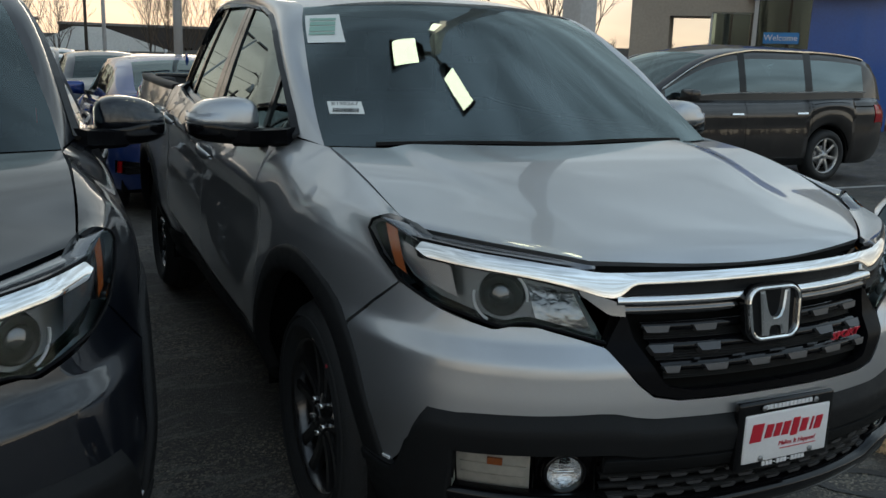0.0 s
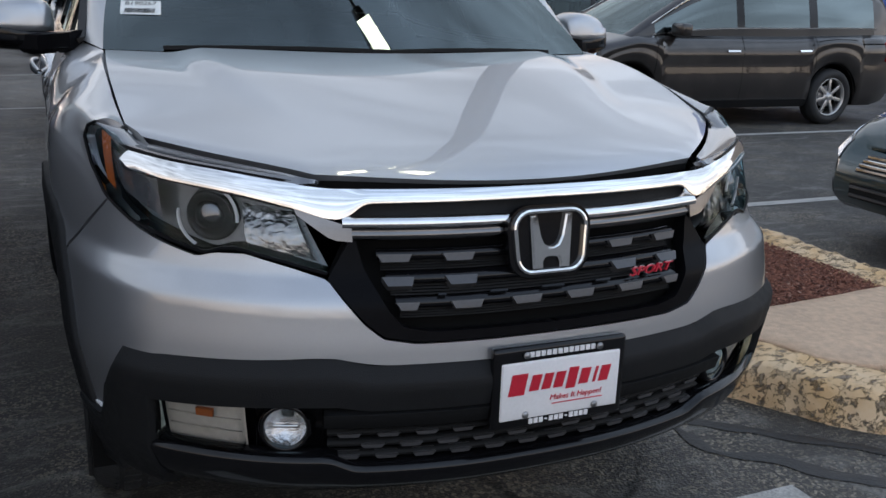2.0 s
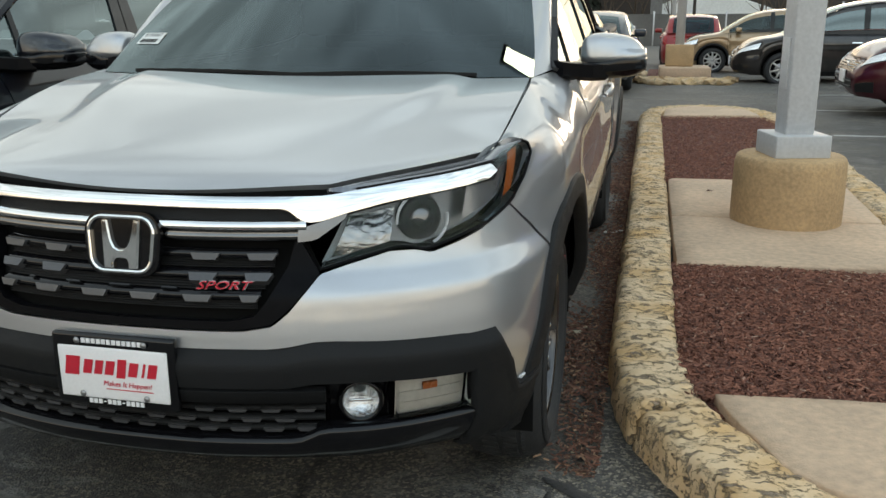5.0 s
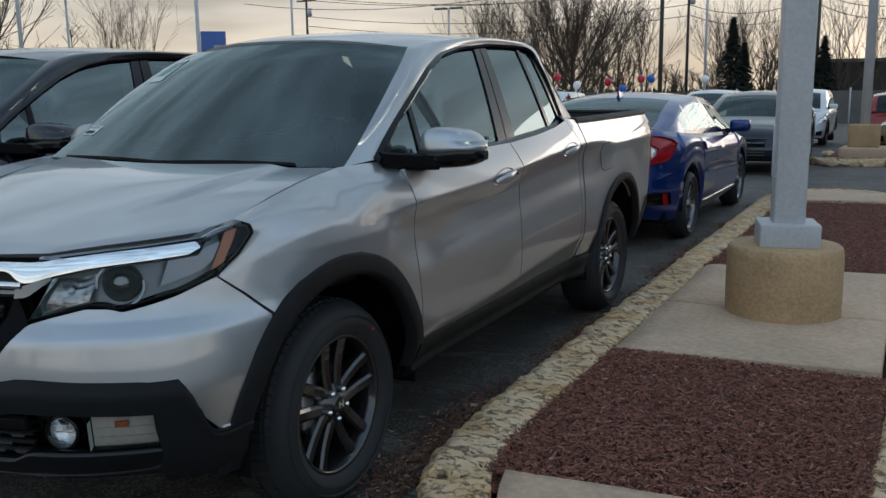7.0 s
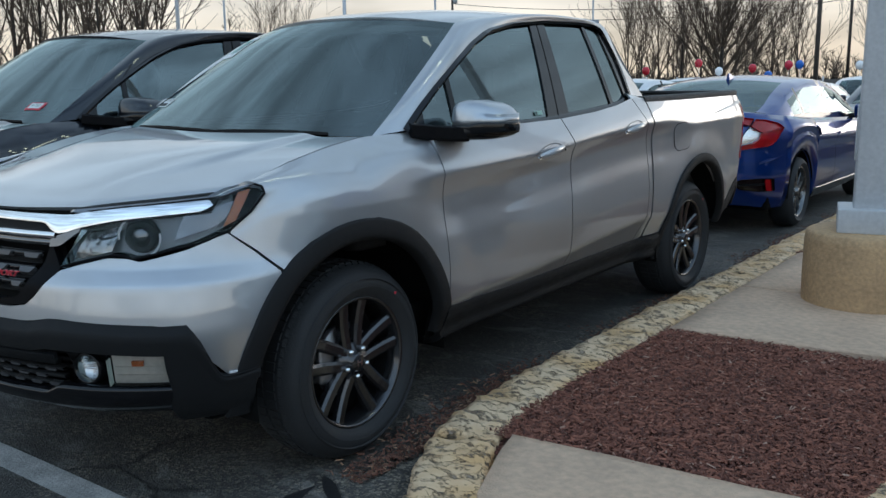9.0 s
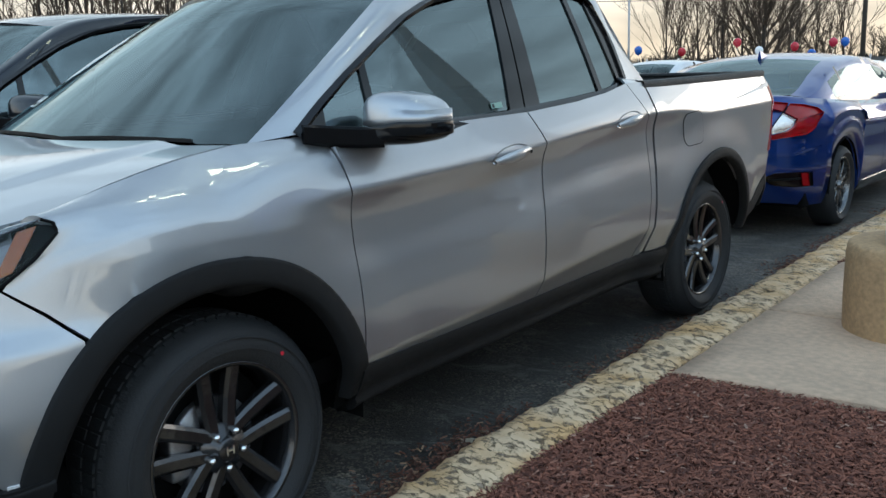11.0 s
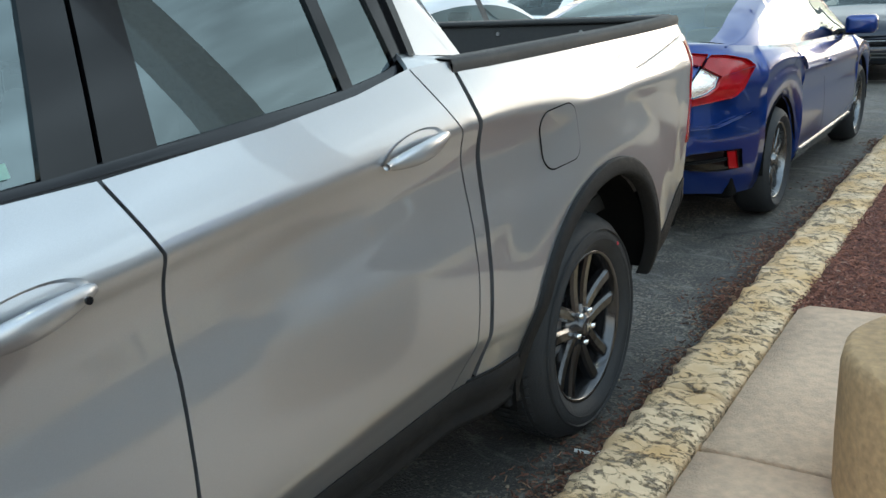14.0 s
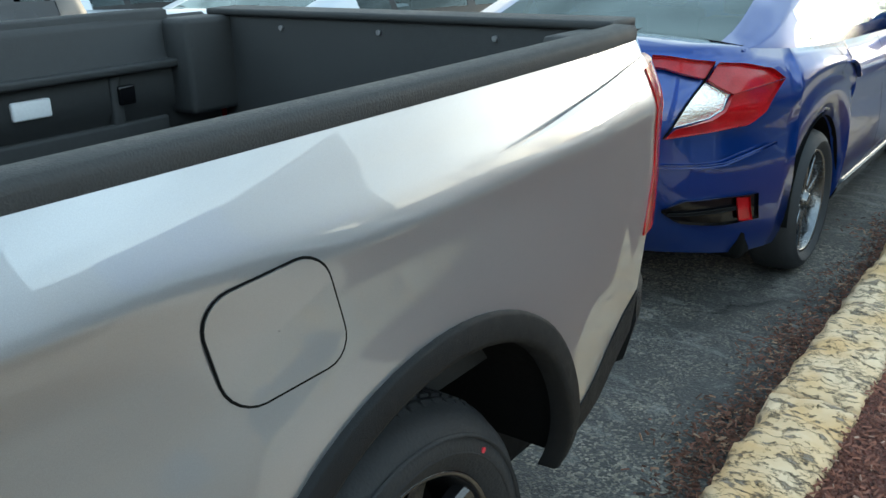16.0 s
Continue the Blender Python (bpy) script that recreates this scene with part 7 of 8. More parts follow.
def build_car(kind, paint_mat, label, m, group="", rims=None, glass_mat=None, tail="bar", category="car", spokes=10, plate=True):
    k = KINDS[kind]
    L, W, r, fa, ra = k["L"], k["W"], k["r"], k["fo"], k["fo"] + k["wb"]
    rims, glass_mat = rims or M_rim_silver, glass_mat or M_glass_car
    car = thing({"sedan": "sedan_car", "suv": "sport_utility_car", "van": "minivan"}[kind], label, category, group, m)
    belt, roof = spline(*zip(*k["belt"])), spline(*zip(*k["roof"]))
    wid = spline([0, 0.12, 0.35, 0.8, 1.4, L - 1.2, L - 0.5, L - 0.15, L], [0.70, 0.83, 0.93, 0.985, 1.0, 1.0, 0.975, 0.90, 0.80])
    if kind == "sedan":
        wid = spline([0, 0.12, 0.35, 0.8, 1.4, L - 1.0, L - 0.62, L - 0.5, L - 0.35, L - 0.2, L - 0.1, L - 0.05, L], [0.70, 0.83, 0.93, 0.985, 1.0, 1.0, 0.965, 0.925, 0.865, 0.78, 0.685, 0.60, 0.47])

    def low(y):
        z = 0.235 + 0.03 * (1 - smooth01(0, 0.4, y)) + 0.05 * smooth01(L - 0.5, L, y)
        for c in (fa, ra):
            d = abs(y - c)
            if d < r + 0.055:
                z = max(z, r + math.sqrt((r + 0.055) ** 2 - d * d))
        return z

    def skin(y, t, lift=0.0):
        z = low(y) + (belt(y) - low(y)) * t
        x = W / 2 * wid(y) * BODY_X(t) + lift
        yy = y
        if y < 0.6:
            yy += (1 - y / 0.6) * (0.16 * max(0, (t - 0.55) / 0.45) ** 2 + 0.07 * max(0, (0.3 - t) / 0.3) ** 2) - lift * (1 - y / 0.6)
        if y > L - 0.6:
            yy -= (1 - (L - y) / 0.6) * (0.10 * max(0, (t - 0.6) / 0.4) ** 2 + 0.08 * max(0, (0.3 - t) / 0.3) ** 2) - lift * (1 - (L - y) / 0.6)
        return Vector((x, yy, z))

    ys = sorted({*np.round(np.linspace(0, L, 44), 3), 0.03, 0.07, L - 0.03, L - 0.06, L - 0.1, L - 0.15, *[round(c + s * (r + 0.055) * q, 4) for c in (fa, ra) for s in (-1, 1) for q in (0.2, 0.4, 0.6, 0.78, 0.9, 0.97, 0.999, 1.004)]})
    R, C = 14, 6
    vs, fs = [], []
    for y in ys:
        half = [skin(y, t / R) for t in range(R + 1)]
        e = half[-1]
        in_cab = k["roof"][0][0] + 0.15 < y < k["roof"][-1][0] - 0.1
        top = [Vector((e.x * (1 - c / C), e.y - (0.0 if y > 0.6 else 0.05 * (1 - y / 0.6) * (c / C)) + (0.05 * (1 - (L - y) / 0.6) * (c / C) if y > L - 0.6 else 0), e.z + 0.045 * (1 - (1 - c / C) ** 2) * smooth01(0, 0.3, y) - (0.3 if in_cab and c > 0 else 0))) for c in range(1, C + 1)]
        vs += half + top + [Vector((-p.x, p.y, p.z)) for p in top[-2::-1]] + [Vector((-p.x, p.y, p.z)) for p in half[::-1]]
    n = 2 * (R + 1) + 2 * C - 1
    for i in range(len(ys) - 1):
        for j in range(n - 1):
            fs.append((i * n + j, i * n + j + 1, (i + 1) * n + j + 1, (i + 1) * n + j))
    for i in (0, len(ys) - 1):
        f = []
        for j in range((n - 1) // 2):
            a, b = i * n + j, i * n + n - 1 - j
            q = (a, a + 1, b - 1, b) if b - 1 != a + 1 else (a, a + 1, b)
            fs.append(q[::-1] if i == 0 else q)
    body = part("body", mesh_of("body", vs, fs, paint_mat), car)
    part("underbody", bm_box(-W * 0.42, W * 0.42, 0.35, L - 0.35, 0.22, 0.62, 0.03), car, mat=M_dark)
    # cabin
    g0, g1 = k["roof"][0][0], k["roof"][-1][0]
    gy = sorted({*np.round(np.linspace(g0, g1, 30), 3), *k["pill"], round(k["ws"], 3), round(k["rw"], 3)})
    S, T = 6, 5
    grid = []
    for y in gy:
        zb, zr = belt(y) - 0.01, max(roof(y), belt(y))
        hw = W / 2 * wid(y) * 0.90
        hr = W / 2 * k["inset"] * (1 - 0.04 * smooth01(L * 0.6, g1, y))
        f = min(1, (zr - zb) / (k["roof"][4][1] - 1.0))
        ex = hw + (hr - hw) * f ** 0.9
        ez = zb + (zr - zb) * 0.94 - 0.03 * f
        half = [Vector((hw + (ex - hw) * (s / S) ** 1.25, y, zb + (ez - zb) * s / S)) for s in range(S + 1)]
        half += [Vector((ex * (1 - t / T), y - (0.10 * (1 - (1 - t / T) ** 2) * (1 - smooth01(g0, k["ws"] + 0.2, y)) if t else 0) + (0.08 * (1 - (1 - t / T) ** 2) * smooth01(k["rw"], g1, y)), ez + (zr - ez) * (1 - (1 - t / T) ** 2.2))) for t in range(1, T + 1)]
        grid.append(half)
    groups = {}
    wins = list(zip(k["pill"][::2], k["pill"][1::2]))
    for i in range(len(gy) - 1):
        ym = (gy[i] + gy[i + 1]) / 2
        for j in range(S + T):
            if j < S:
                w = [q for q, (a, b) in enumerate(wins) if a <= ym <= b]
                key = f"side_window{w[0]}" if w and 0 < j < S - 0 - 0 and j < S else ("trim" if j < S and wins[0][0] < ym < wins[-1][1] else "frame")
                if j == S - 1 and key.startswith("side"):
                    key = "frame"
            else:
                key = "windscreen" if ym < k["ws"] and j > S else ("rear_window" if ym > k["rw"] and j > S else "frame")
            groups.setdefault(key, []).append((i, j))
    h = S + T + 1
    for key, cells in groups.items():
        for sides in (((1,), (-1,)) if key.startswith(("side", "trim")) else ((1, -1),)):
            vv, ff, idx = [], [], {}
            for s in sides:
                for i, j in cells:
                    q = []
                    for a, b in ((i, j), (i + 1, j), (i + 1, j + 1), (i, j + 1)):
                        if (s, a, b) not in idx:
                            idx[(s, a, b)] = len(vv)
                            p = grid[a][b]
                            vv.append(Vector((p.x * s, p.y, p.z)))
                        q.append(idx[(s, a, b)])
                    ff.append(q if s > 0 else q[::-1])
            mt = glass_mat if key.startswith(("side", "rear")) else (M_glass_car if key == "windscreen" else (M_gloss_black if key == "trim" else paint_mat))
            nm = {"s": "side_window", "w": "windscreen", "r": "rear_window", "t": "pillar_trim", "f": "roof_frame"}[key[0]]
            part(nm, mesh_of(nm, vv, ff, mt), car)
    # inside
    part("dashboard", bm_box(-W * 0.40, W * 0.40, g0 + 0.25, g0 + 0.75, 0.6, belt(g0 + 0.4) - 0.03, 0.05), car, mat=M_interior)
    for y0 in (g0 + 1.15, g0 + 2.0):
        for x in (-0.38, 0.38):
            part("seat", bm_box(x - 0.22, x + 0.22, y0, y0 + 0.18, 0.5, belt(y0) + 0.10, 0.05), car, mat=M_interior)
            part("headrest", bm_box(x - 0.11, x + 0.11, y0 + 0.05, y0 + 0.14, belt(y0) + 0.11, belt(y0) + 0.26, 0.03), car, mat=M_interior)
    # wheels
    for y0 in (fa, ra):
        for s in (1, -1):
            build_wheel(car, y0, s, rims, r=r, face=W / 2 - 0.055, detail=False, rim_r=r * (0.71 if kind == "sedan" else 0.66), spokes=spokes, wide=0.2)
            vv = [(s * x, y0 - (r + 0.06) * math.cos(radians(a)), r + (r + 0.06) * math.sin(radians(a))) for x in (W / 2 * 0.955, W / 2 - 0.35) for a in np.linspace(-3, 183, 20)]
            part("wheel_well", mesh_of("wheel_well", vv, [(i, i + 1, 21 + i, 20 + i) for i in range(19)], M_dark), car)
    # lamps, trims, lines and handles laid on the skin
    def patch(name, y0, y1, t0, t1, mt, lift=0.006, nu=8, nv=4, skew=0.0, depth=0.01, parent=None):
        for mi in (False, True):
            panel(name, [[skin(y0 + (y1 - y0) * u + skew * v, t0 + (t1 - t0) * v, lift) for u in np.linspace(0, 1, nu)] for v in np.linspace(0, 1, nv)], mt, parent or car, mirror=mi, depth=depth)

    patch("headlamp_housing", 0.03, 0.50, 0.74, 0.93, M_gloss_black, 0.004, 10, 5, 0.05)
    patch("headlamp_lens", 0.03, 0.48, 0.76, 0.91, M_reflector, 0.009, 10, 5, 0.05)
    patch("bumper_insert", 0.02, 0.22, 0.12, 0.34, M_plastic, 0.004, 6, 3)
    for yd in (wins[0][0] - 0.02, wins[0][1] + 0.05, wins[1][1] + 0.06):
        patch("door_gap", yd, yd + 0.007, 0.06 if kind != "sedan" or yd < 3 else 0.6, 1.0, M_dark, 0.0015, 2, 12, 0.0, 0)
    for yd in (wins[0][1] - 0.20, wins[1][1] - 0.22):
        patch("door_handle", yd, yd + 0.18, 0.79, 0.815, M_chrome if kind == "van" else paint_mat, 0.022, 6, 3, 0, 0.018)
    patch("sill_trim", fa + r + 0.07, ra - r - 0.07, 0.0, 0.11, M_plastic if kind != "sedan" else M_gloss_black, 0.008, 20, 3)
    if kind == "suv":
        for c in (fa, ra):
            for mi in (False, True):
                panel("arch_flare", [[Vector((W / 2 * wid(c) + l, c - q * math.cos(radians(a)), r + q * math.sin(radians(a)))) for a in np.linspace(0, 180, 25)] for q, l in ((r + 0.04, -0.03), (r + 0.05, 0.004), (r + 0.10, 0.002), (r + 0.11, -0.02))], M_plastic, car, mirror=mi, depth=0)
    # grille on the nose
    zt, zl = belt(0.0), low(0.0)
    hw = W / 2 * 0.70
    for i, (a, b, q, mt, nm) in enumerate(((0.66, 0.94, 0.78, M_gloss_black, "grille"), (0.20, 0.46, 0.80, M_plastic, "lower_grille"))):
        rows = []
        for v in np.linspace(0, 1, 5):
            t = a + (b - a) * v
            p = skin(0, t)
            rows.append([Vector((u * hw * q, p.y - 0.006 - 0.012 * (1 - u * u), p.z)) for u in np.linspace(-1, 1, 13)])
        g = panel(nm, rows, mt, car, depth=0.01)
        for t in (np.linspace(a + 0.05, b - 0.03, 4) if i == 0 else np.linspace(a + 0.06, b - 0.06, 2)):
            p = skin(0, t)
            part("grille_bar", sweep([(u * hw * q * 0.98, p.y - 0.012 - 0.012 * (1 - u * u), p.z) for u in np.linspace(-1, 1, 9)], [(-0.006, -0.008), (0.008, -0.006), (0.008, 0.006), (-0.006, 0.008)], name="grille_bar", mat=M_chrome if i == 0 else M_grey_bar), g)
    p = skin(0, 0.82)
    part("badge", bm_box(-0.06, 0.06, p.y - 0.04, p.y - 0.01, p.z - 0.045, p.z + 0.045, 0.012), car, mat=M_chrome)
    if plate:
        p = skin(0, 0.50)
        part("front_plate", bm_box(-0.155, 0.155, p.y - 0.035, p.y - 0.012, p.z - 0.085, p.z + 0.085, 0.006), car, mat=M_plate_white)
    # mirrors
    for s in (1, -1):
        ym = k["pill"][0] + 0.22
        zb = belt(ym)
        mir = part("door_mirror", bm_box(*sorted((s * W / 2 * 0.94, s * (W / 2 + 0.17))), ym - 0.06, ym + 0.09, zb + 0.0, zb + 0.14, 0.045, 3), car, mat=paint_mat)
        part("mirror_foot", bm_box(*sorted((s * W / 2 * 0.86, s * (W / 2 + 0.02))), ym - 0.03, ym + 0.05, zb - 0.01, zb + 0.04, 0.012), mir, mat=M_gloss_black)
    # tail
    if tail == "claw":
        # swept lamps that hook round the corner, over the boot lid
        for mi in (False, True):
            lamp = part("tail_lamp", None, car)

            def on_tail(x, z, lift=0.0):
                """A place on the tail, by its x and height as seen from behind."""
                def at(y):
                    return skin(y, min(1, max(0, (z - low(y)) / (belt(y) - low(y)))))

                if x <= at(L).x:
                    return Vector((x, at(L).y + lift, z))
                ya, yb = L - 0.85, L
                for _ in range(20):
                    m2 = (ya + yb) / 2
                    ya, yb = (m2, yb) if at(m2).x > x else (ya, m2)
                p, q2 = at(ya), at(min(L, ya + 0.02))
                d = Vector((p.y - q2.y, q2.x - p.x, 0)).normalized()
                return Vector((x, p.y, z)) - d * lift

            def shape(name, bottom, top, mt, lift, lb="", nu=10, nv=6, parent=None, depth=0.02):
                return panel(name, coons(bottom, top, None, None, nu, nv), mt, parent or lamp, lb, place=lambda x, z: on_tail(x, z, lift), mirror=mi, depth=depth)

            # a C of red round a clear wedge, its tip on the flank
            shape("lens", [(0.700, 0.918), (0.690, 0.866), (0.655, 0.835), (0.56, 0.803)], [(0.803, 0.948), (0.782, 0.848), (0.742, 0.802), (0.527, 0.767)], M_red_lens, 0.014, "red tail lens", 18)
            shape("upper_arm", [(0.628, 0.972), (0.700, 0.918)], [(0.642, 1.030), (0.705, 1.020), (0.77, 0.990), (0.803, 0.950)], M_red_lens, 0.014)
            shape("clear_segment", [(0.550, 0.806), (0.655, 0.838), (0.690, 0.868)], [(0.624, 0.968), (0.66, 0.945), (0.697, 0.918)], M_reflector, 0.006, "clear inner segment", depth=0.004)
            shape("lid_lens", [(0.44, 1.018), (0.49, 1.015), (0.618, 0.978)], [(0.44, 1.058), (0.49, 1.056), (0.632, 1.034)], M_red_lens, 0.016, "red hook over the boot")
            shape("lid_gap", [(0.520, 0.766), (0.545, 0.805), (0.620, 0.970), (0.634, 1.034)], [(0.527, 0.764), (0.552, 0.803), (0.627, 0.968), (0.641, 1.034)], M_dark, 0.010, depth=0, nu=16, nv=1)
            pk = shape("bumper_vent", [(0.53, 0.478), (0.58, 0.432), (0.70, 0.405), (0.785, 0.402)], [(0.53, 0.486), (0.60, 0.520), (0.70, 0.522), (0.785, 0.512)], M_gloss_black, 0.006, "black bumper vent", parent=car, depth=0.012)
            shape("vent_blade", [(0.55, 0.462), (0.735, 0.462)], [(0.55, 0.472), (0.735, 0.478)], M_plastic, 0.014, parent=pk, depth=0.008)
            shape("rear_reflector", [(0.738, 0.412), (0.768, 0.405)], [(0.735, 0.512), (0.764, 0.508)], M_red_lens, 0.016, "red bumper reflector", 4, 4, parent=pk, depth=0.008)
            shape("tail_crease", [(0.43, 0.655), (0.70, 0.648), (0.81, 0.70)], [(0.43, 0.668), (0.70, 0.660), (0.81, 0.708)], paint_mat, 0.012, depth=0.01)
    else:
        patch("tail_lamp", L - 0.34, L - 0.005, 0.62, 0.90, M_red_lens, 0.008, 8, 5)
    e = skin(L, 0.55)
    if plate:
        part("rear_plate", bm_box(-0.155, 0.155, e.y + 0.0, e.y + 0.02, e.z - 0.08, e.z + 0.08, 0.005), car, mat=M_plate_white)
    if kind == "sedan":
        # boot lid joint and roof aerial
        part("boot_gap", sweep([Vector((x, L - 0.50 + 0.10 * (abs(x) / 0.7) ** 2, belt(L - 0.5) + 0.047 * (1 - (x / (W / 2 * 0.9)) ** 2) + 0.002)) for x in np.linspace(-0.68, 0.68, 15)], [(-0.004, -0.002), (0.004, -0.002), (0.004, 0.002), (-0.004, 0.002)], name="boot_gap", mat=M_dark), car)
        bm = bmesh.new()
        zf = roof(k["rw"] - 0.1)
        q = [(-0.018, 0), (0.018, 0), (0.006, 0.15), (-0.006, 0.15)]
        base = [bm.verts.new(v) for v in ((-0.02, k["rw"] - 0.2, zf - 0.01), (0.02, k["rw"] - 0.2, zf - 0.01), (0.02, k["rw"], zf - 0.03), (-0.02, k["rw"], zf - 0.03))]
        tip = [bm.verts.new(v) for v in ((-0.004, k["rw"] - 0.03, zf + 0.055), (0.004, k["rw"] - 0.03, zf + 0.055), (0.004, k["rw"] + 0.0, zf + 0.05), (-0.004, k["rw"] + 0.0, zf + 0.05))]
        for i in range(4):
            bm.faces.new((base[i], base[(i + 1) % 4], tip[(i + 1) % 4], tip[i]))
        bm.faces.new(tip)
        bmesh.ops.recalc_face_normals(bm, faces=bm.faces)
        part("aerial", bm, car, "shark-fin aerial", mat=paint_mat)
    if kind == "van":
        for mi in (False, True):
            pts = [Vector(((grid[i][1].x + 0.004) * (-1 if mi else 1), gy[i], grid[i][1].z)) for i in range(len(gy)) if wins[0][0] - 0.15 < gy[i] < wins[-1][1] + 0.05]
            part("window_chrome", sweep(pts, [(-0.006, -0.006), (0.006, -0.006), (0.006, 0.008), (-0.006, 0.008)], name="window_chrome", mat=M_chrome), car, "chrome window strip")
            pts = [Vector(((grid[i][S].x + 0.006) * (-1 if mi else 1), gy[i], grid[i][S].z)) for i in range(len(gy)) if wins[0][0] - 0.15 < gy[i] < wins[-1][1] + 0.1]
            part("window_chrome", sweep(pts, [(-0.006, -0.006), (0.006, -0.006), (0.006, 0.008), (-0.006, 0.008)], name="window_chrome", mat=M_chrome), car, "chrome window strip")
            panel("door_rail", [[skin(y, t, 0.003) for y in np.linspace(3.55, 4.85, 12)] for t in (0.868, 0.885)], M_dark, car, mirror=mi, depth=0)
    return car


build_estate()
# the row behind the pickup, noses away
build_car("sedan", M_blue_paint, "bright blue compact sedan with hooked red tail lamps", pose(-0.12, 9.93, 0, 0, 0, 180), "row behind the pickup", tail="claw", rims=M_rim_grey, spokes=10, plate=False)
build_car("sedan", M_lightsilver, "light silver sedan parked beside the blue sedan", pose(-2.90, 10.3, 0, 0, 0, 180), "row behind the pickup")
build_car("sedan", M_lightsilver, "pale silver sedan farther along the row", pose(-5.65, 10.2, 0, 0, 0, 180), "row behind the pickup")
build_car("sedan", M_midgrey, "mid-grey sedan at the end of the row", pose(-8.4, 9.75, 0, 0, 0, 180), "row behind the pickup")
# the next rows, noses towards the pickup
navy = build_car("sedan", M_navy, "dark navy sedan facing the aisle", pose(-0.10, 13.4, 0), "second row")
wht = build_car("sedan", M_white, "white sedan facing the aisle", pose(-2.95, 13.6, 0), "second row")
for x, y in ((-5.6, 13.5), (-11.2, 13.6), (-16.6, 13.5)):
    copy_thing(wht, pose(x, y, 0))
build_car("suv", M_midgrey, "mid-grey sport-utility car facing the aisle", pose(-8.4, 13.4, 0), "second row")
copy_thing(wht, pose(-0.65, 19.6, 0, 0, 0, 180 + 180))
sv = build_car("suv", M_white, "white sport-utility car with a blue screen banner", pose(-0.6, 25.5, 0), "third row")
for x, y in ((-3.6, 19.4), (-9.3, 19.5), (-6.2, 25.5), (-14, 19.5)):
    copy_thing(navy, pose(x, y, 0)) if x in (-9.3,) else copy_thing(wht, pose(x, y, 0))
copy_thing(sv, pose(-3.4, 25.6, 0))
copy_thing(sv, pose(-9.0, 25.4, 0))
rs = build_car("suv", M_red, "dark red sport-utility car with its tail to the aisle", pose(2.2, 29.5, 0, 0, 0, 180), "third row")
# the row across the island, noses towards it
build_car("sedan", M_green, "old dark green sedan nosed up to the island", pose(3.3, 0.75, 0, 0, 0, -90), "row across the island", plate=False)
build_car("van", M_greyvan, "grey-brown minivan with chrome window strips", pose(3.95, 6.85, 0, 0, 0, -90), "row across the island", glass_mat=M_glass_dark, spokes=7)
build_car("suv", M_maroon, "maroon sport-utility car with a chrome grille", pose(3.75, 10.9, 0, 0, 0, -90), "row across the island")
build_car("van", M_greyvan, "grey-brown minivan farther along the row", pose(2.75, 17.9, 0, 0, 0, -92), "row across the island", glass_mat=M_glass_dark, spokes=7)
build_car("suv", M_gold, "tan-gold sport-utility car at the far end of the row", pose(1.75, 23.2, 0, 0, 0, -93), "row across the island")


# ---- the far island, building, poles, trees ----
def bearing(eye, left_deg, dist, z=0.0):
    """A place at a distance from an eye, by its angle to the left of the y axis."""
    return Vector((eye[0] - dist * math.sin(radians(left_deg)), eye[1] + dist * math.cos(radians(left_deg)), z))


EYE_A, EYE_B = (-1.68, -2.54), (2.86, -2.50)
isl = thing("far_island", "far parking island of broken yellow stones", "traffic island", kind="structure")
part("island_bed", bm_box(1.0, 2.4, 17.2, 21.5, 0.0, 0.13, 0.03), isl, mat=M_mulch)
part("island_block", bm_box(1.25, 2.35, 17.5, 19.0, 0.1, 0.33, 0.03), isl, "tan concrete block", mat=M_concrete)
part("island_block", bm_box(1.38, 1.98, 18.0, 18.6, 0.33, 0.80, 0.03), isl, "ochre concrete block", mat=M_base)
rr = random.Random(8)
for i in range(26):
    x = rr.uniform(0.75, 2.75)
    y = rr.uniform(16.3, 17.2) if 0.95 < x < 2.6 else rr.uniform(16.6, 20.5)
    bm = bmesh.new()
    bmesh.ops.create_icosphere(bm, subdivisions=1, radius=0.2)
    for v in bm.verts:
        v.co *= 1 + 0.35 * noise.noise(v.co * 5 + Vector((i, 0, 0)))
    bmesh.ops.transform(bm, matrix=pose(x, y, 0.07, rr.uniform(-15, 15), rr.uniform(-15, 15), rr.uniform(0, 180)) @ Matrix.Diagonal((1.3, 0.8, 0.45, 1)), verts=bm.verts)
    part("stone", bm, isl, mat=M_kerb)


def lot_pole(p, h, arms=2, r=0.085, name="lot_lamp_post", label="tall grey lot lamp post with flat heads"):
    t = thing(name, label, "lamp post", "lot lamp posts")
    part("shaft", bm_cyl(r, r * 0.8, h, Matrix.Translation(p), 12), t, mat=M_pole)
    for i in range(arms):
        s = 1 if i == 0 else -1
        part("lamp_head", bm_box(*sorted((p.x + s * 0.15, p.x + s * 1.15)), p.y - 0.2, p.y + 0.2, h - 0.08, h + 0.06, 0.03), t, mat=M_dark_chrome)
    return t


lot_pole(Vector((1.68, 18.3, 0.3)), 9.0, 2, 0.10)
lot_pole(bearing(EYE_A, -5.0, 40), 9.5)
for a, d, h in ((52.7, 38, 10), (50.1, 62, 8.0), (37.2, 60, 10), (27.5, 70, 8.6), (11.9, 55, 12), (-15.0, 55, 9), (-20, 70, 9)):
    lot_pole(bearing(EYE_B, a, d), h, 2)

M_wood = simple("weathered_pole_wood", (0.06, 0.05, 0.042), 0.85, 0, 0.3, 2)
M_wire = simple("black_cable", (0.012, 0.012, 0.012), 0.7)


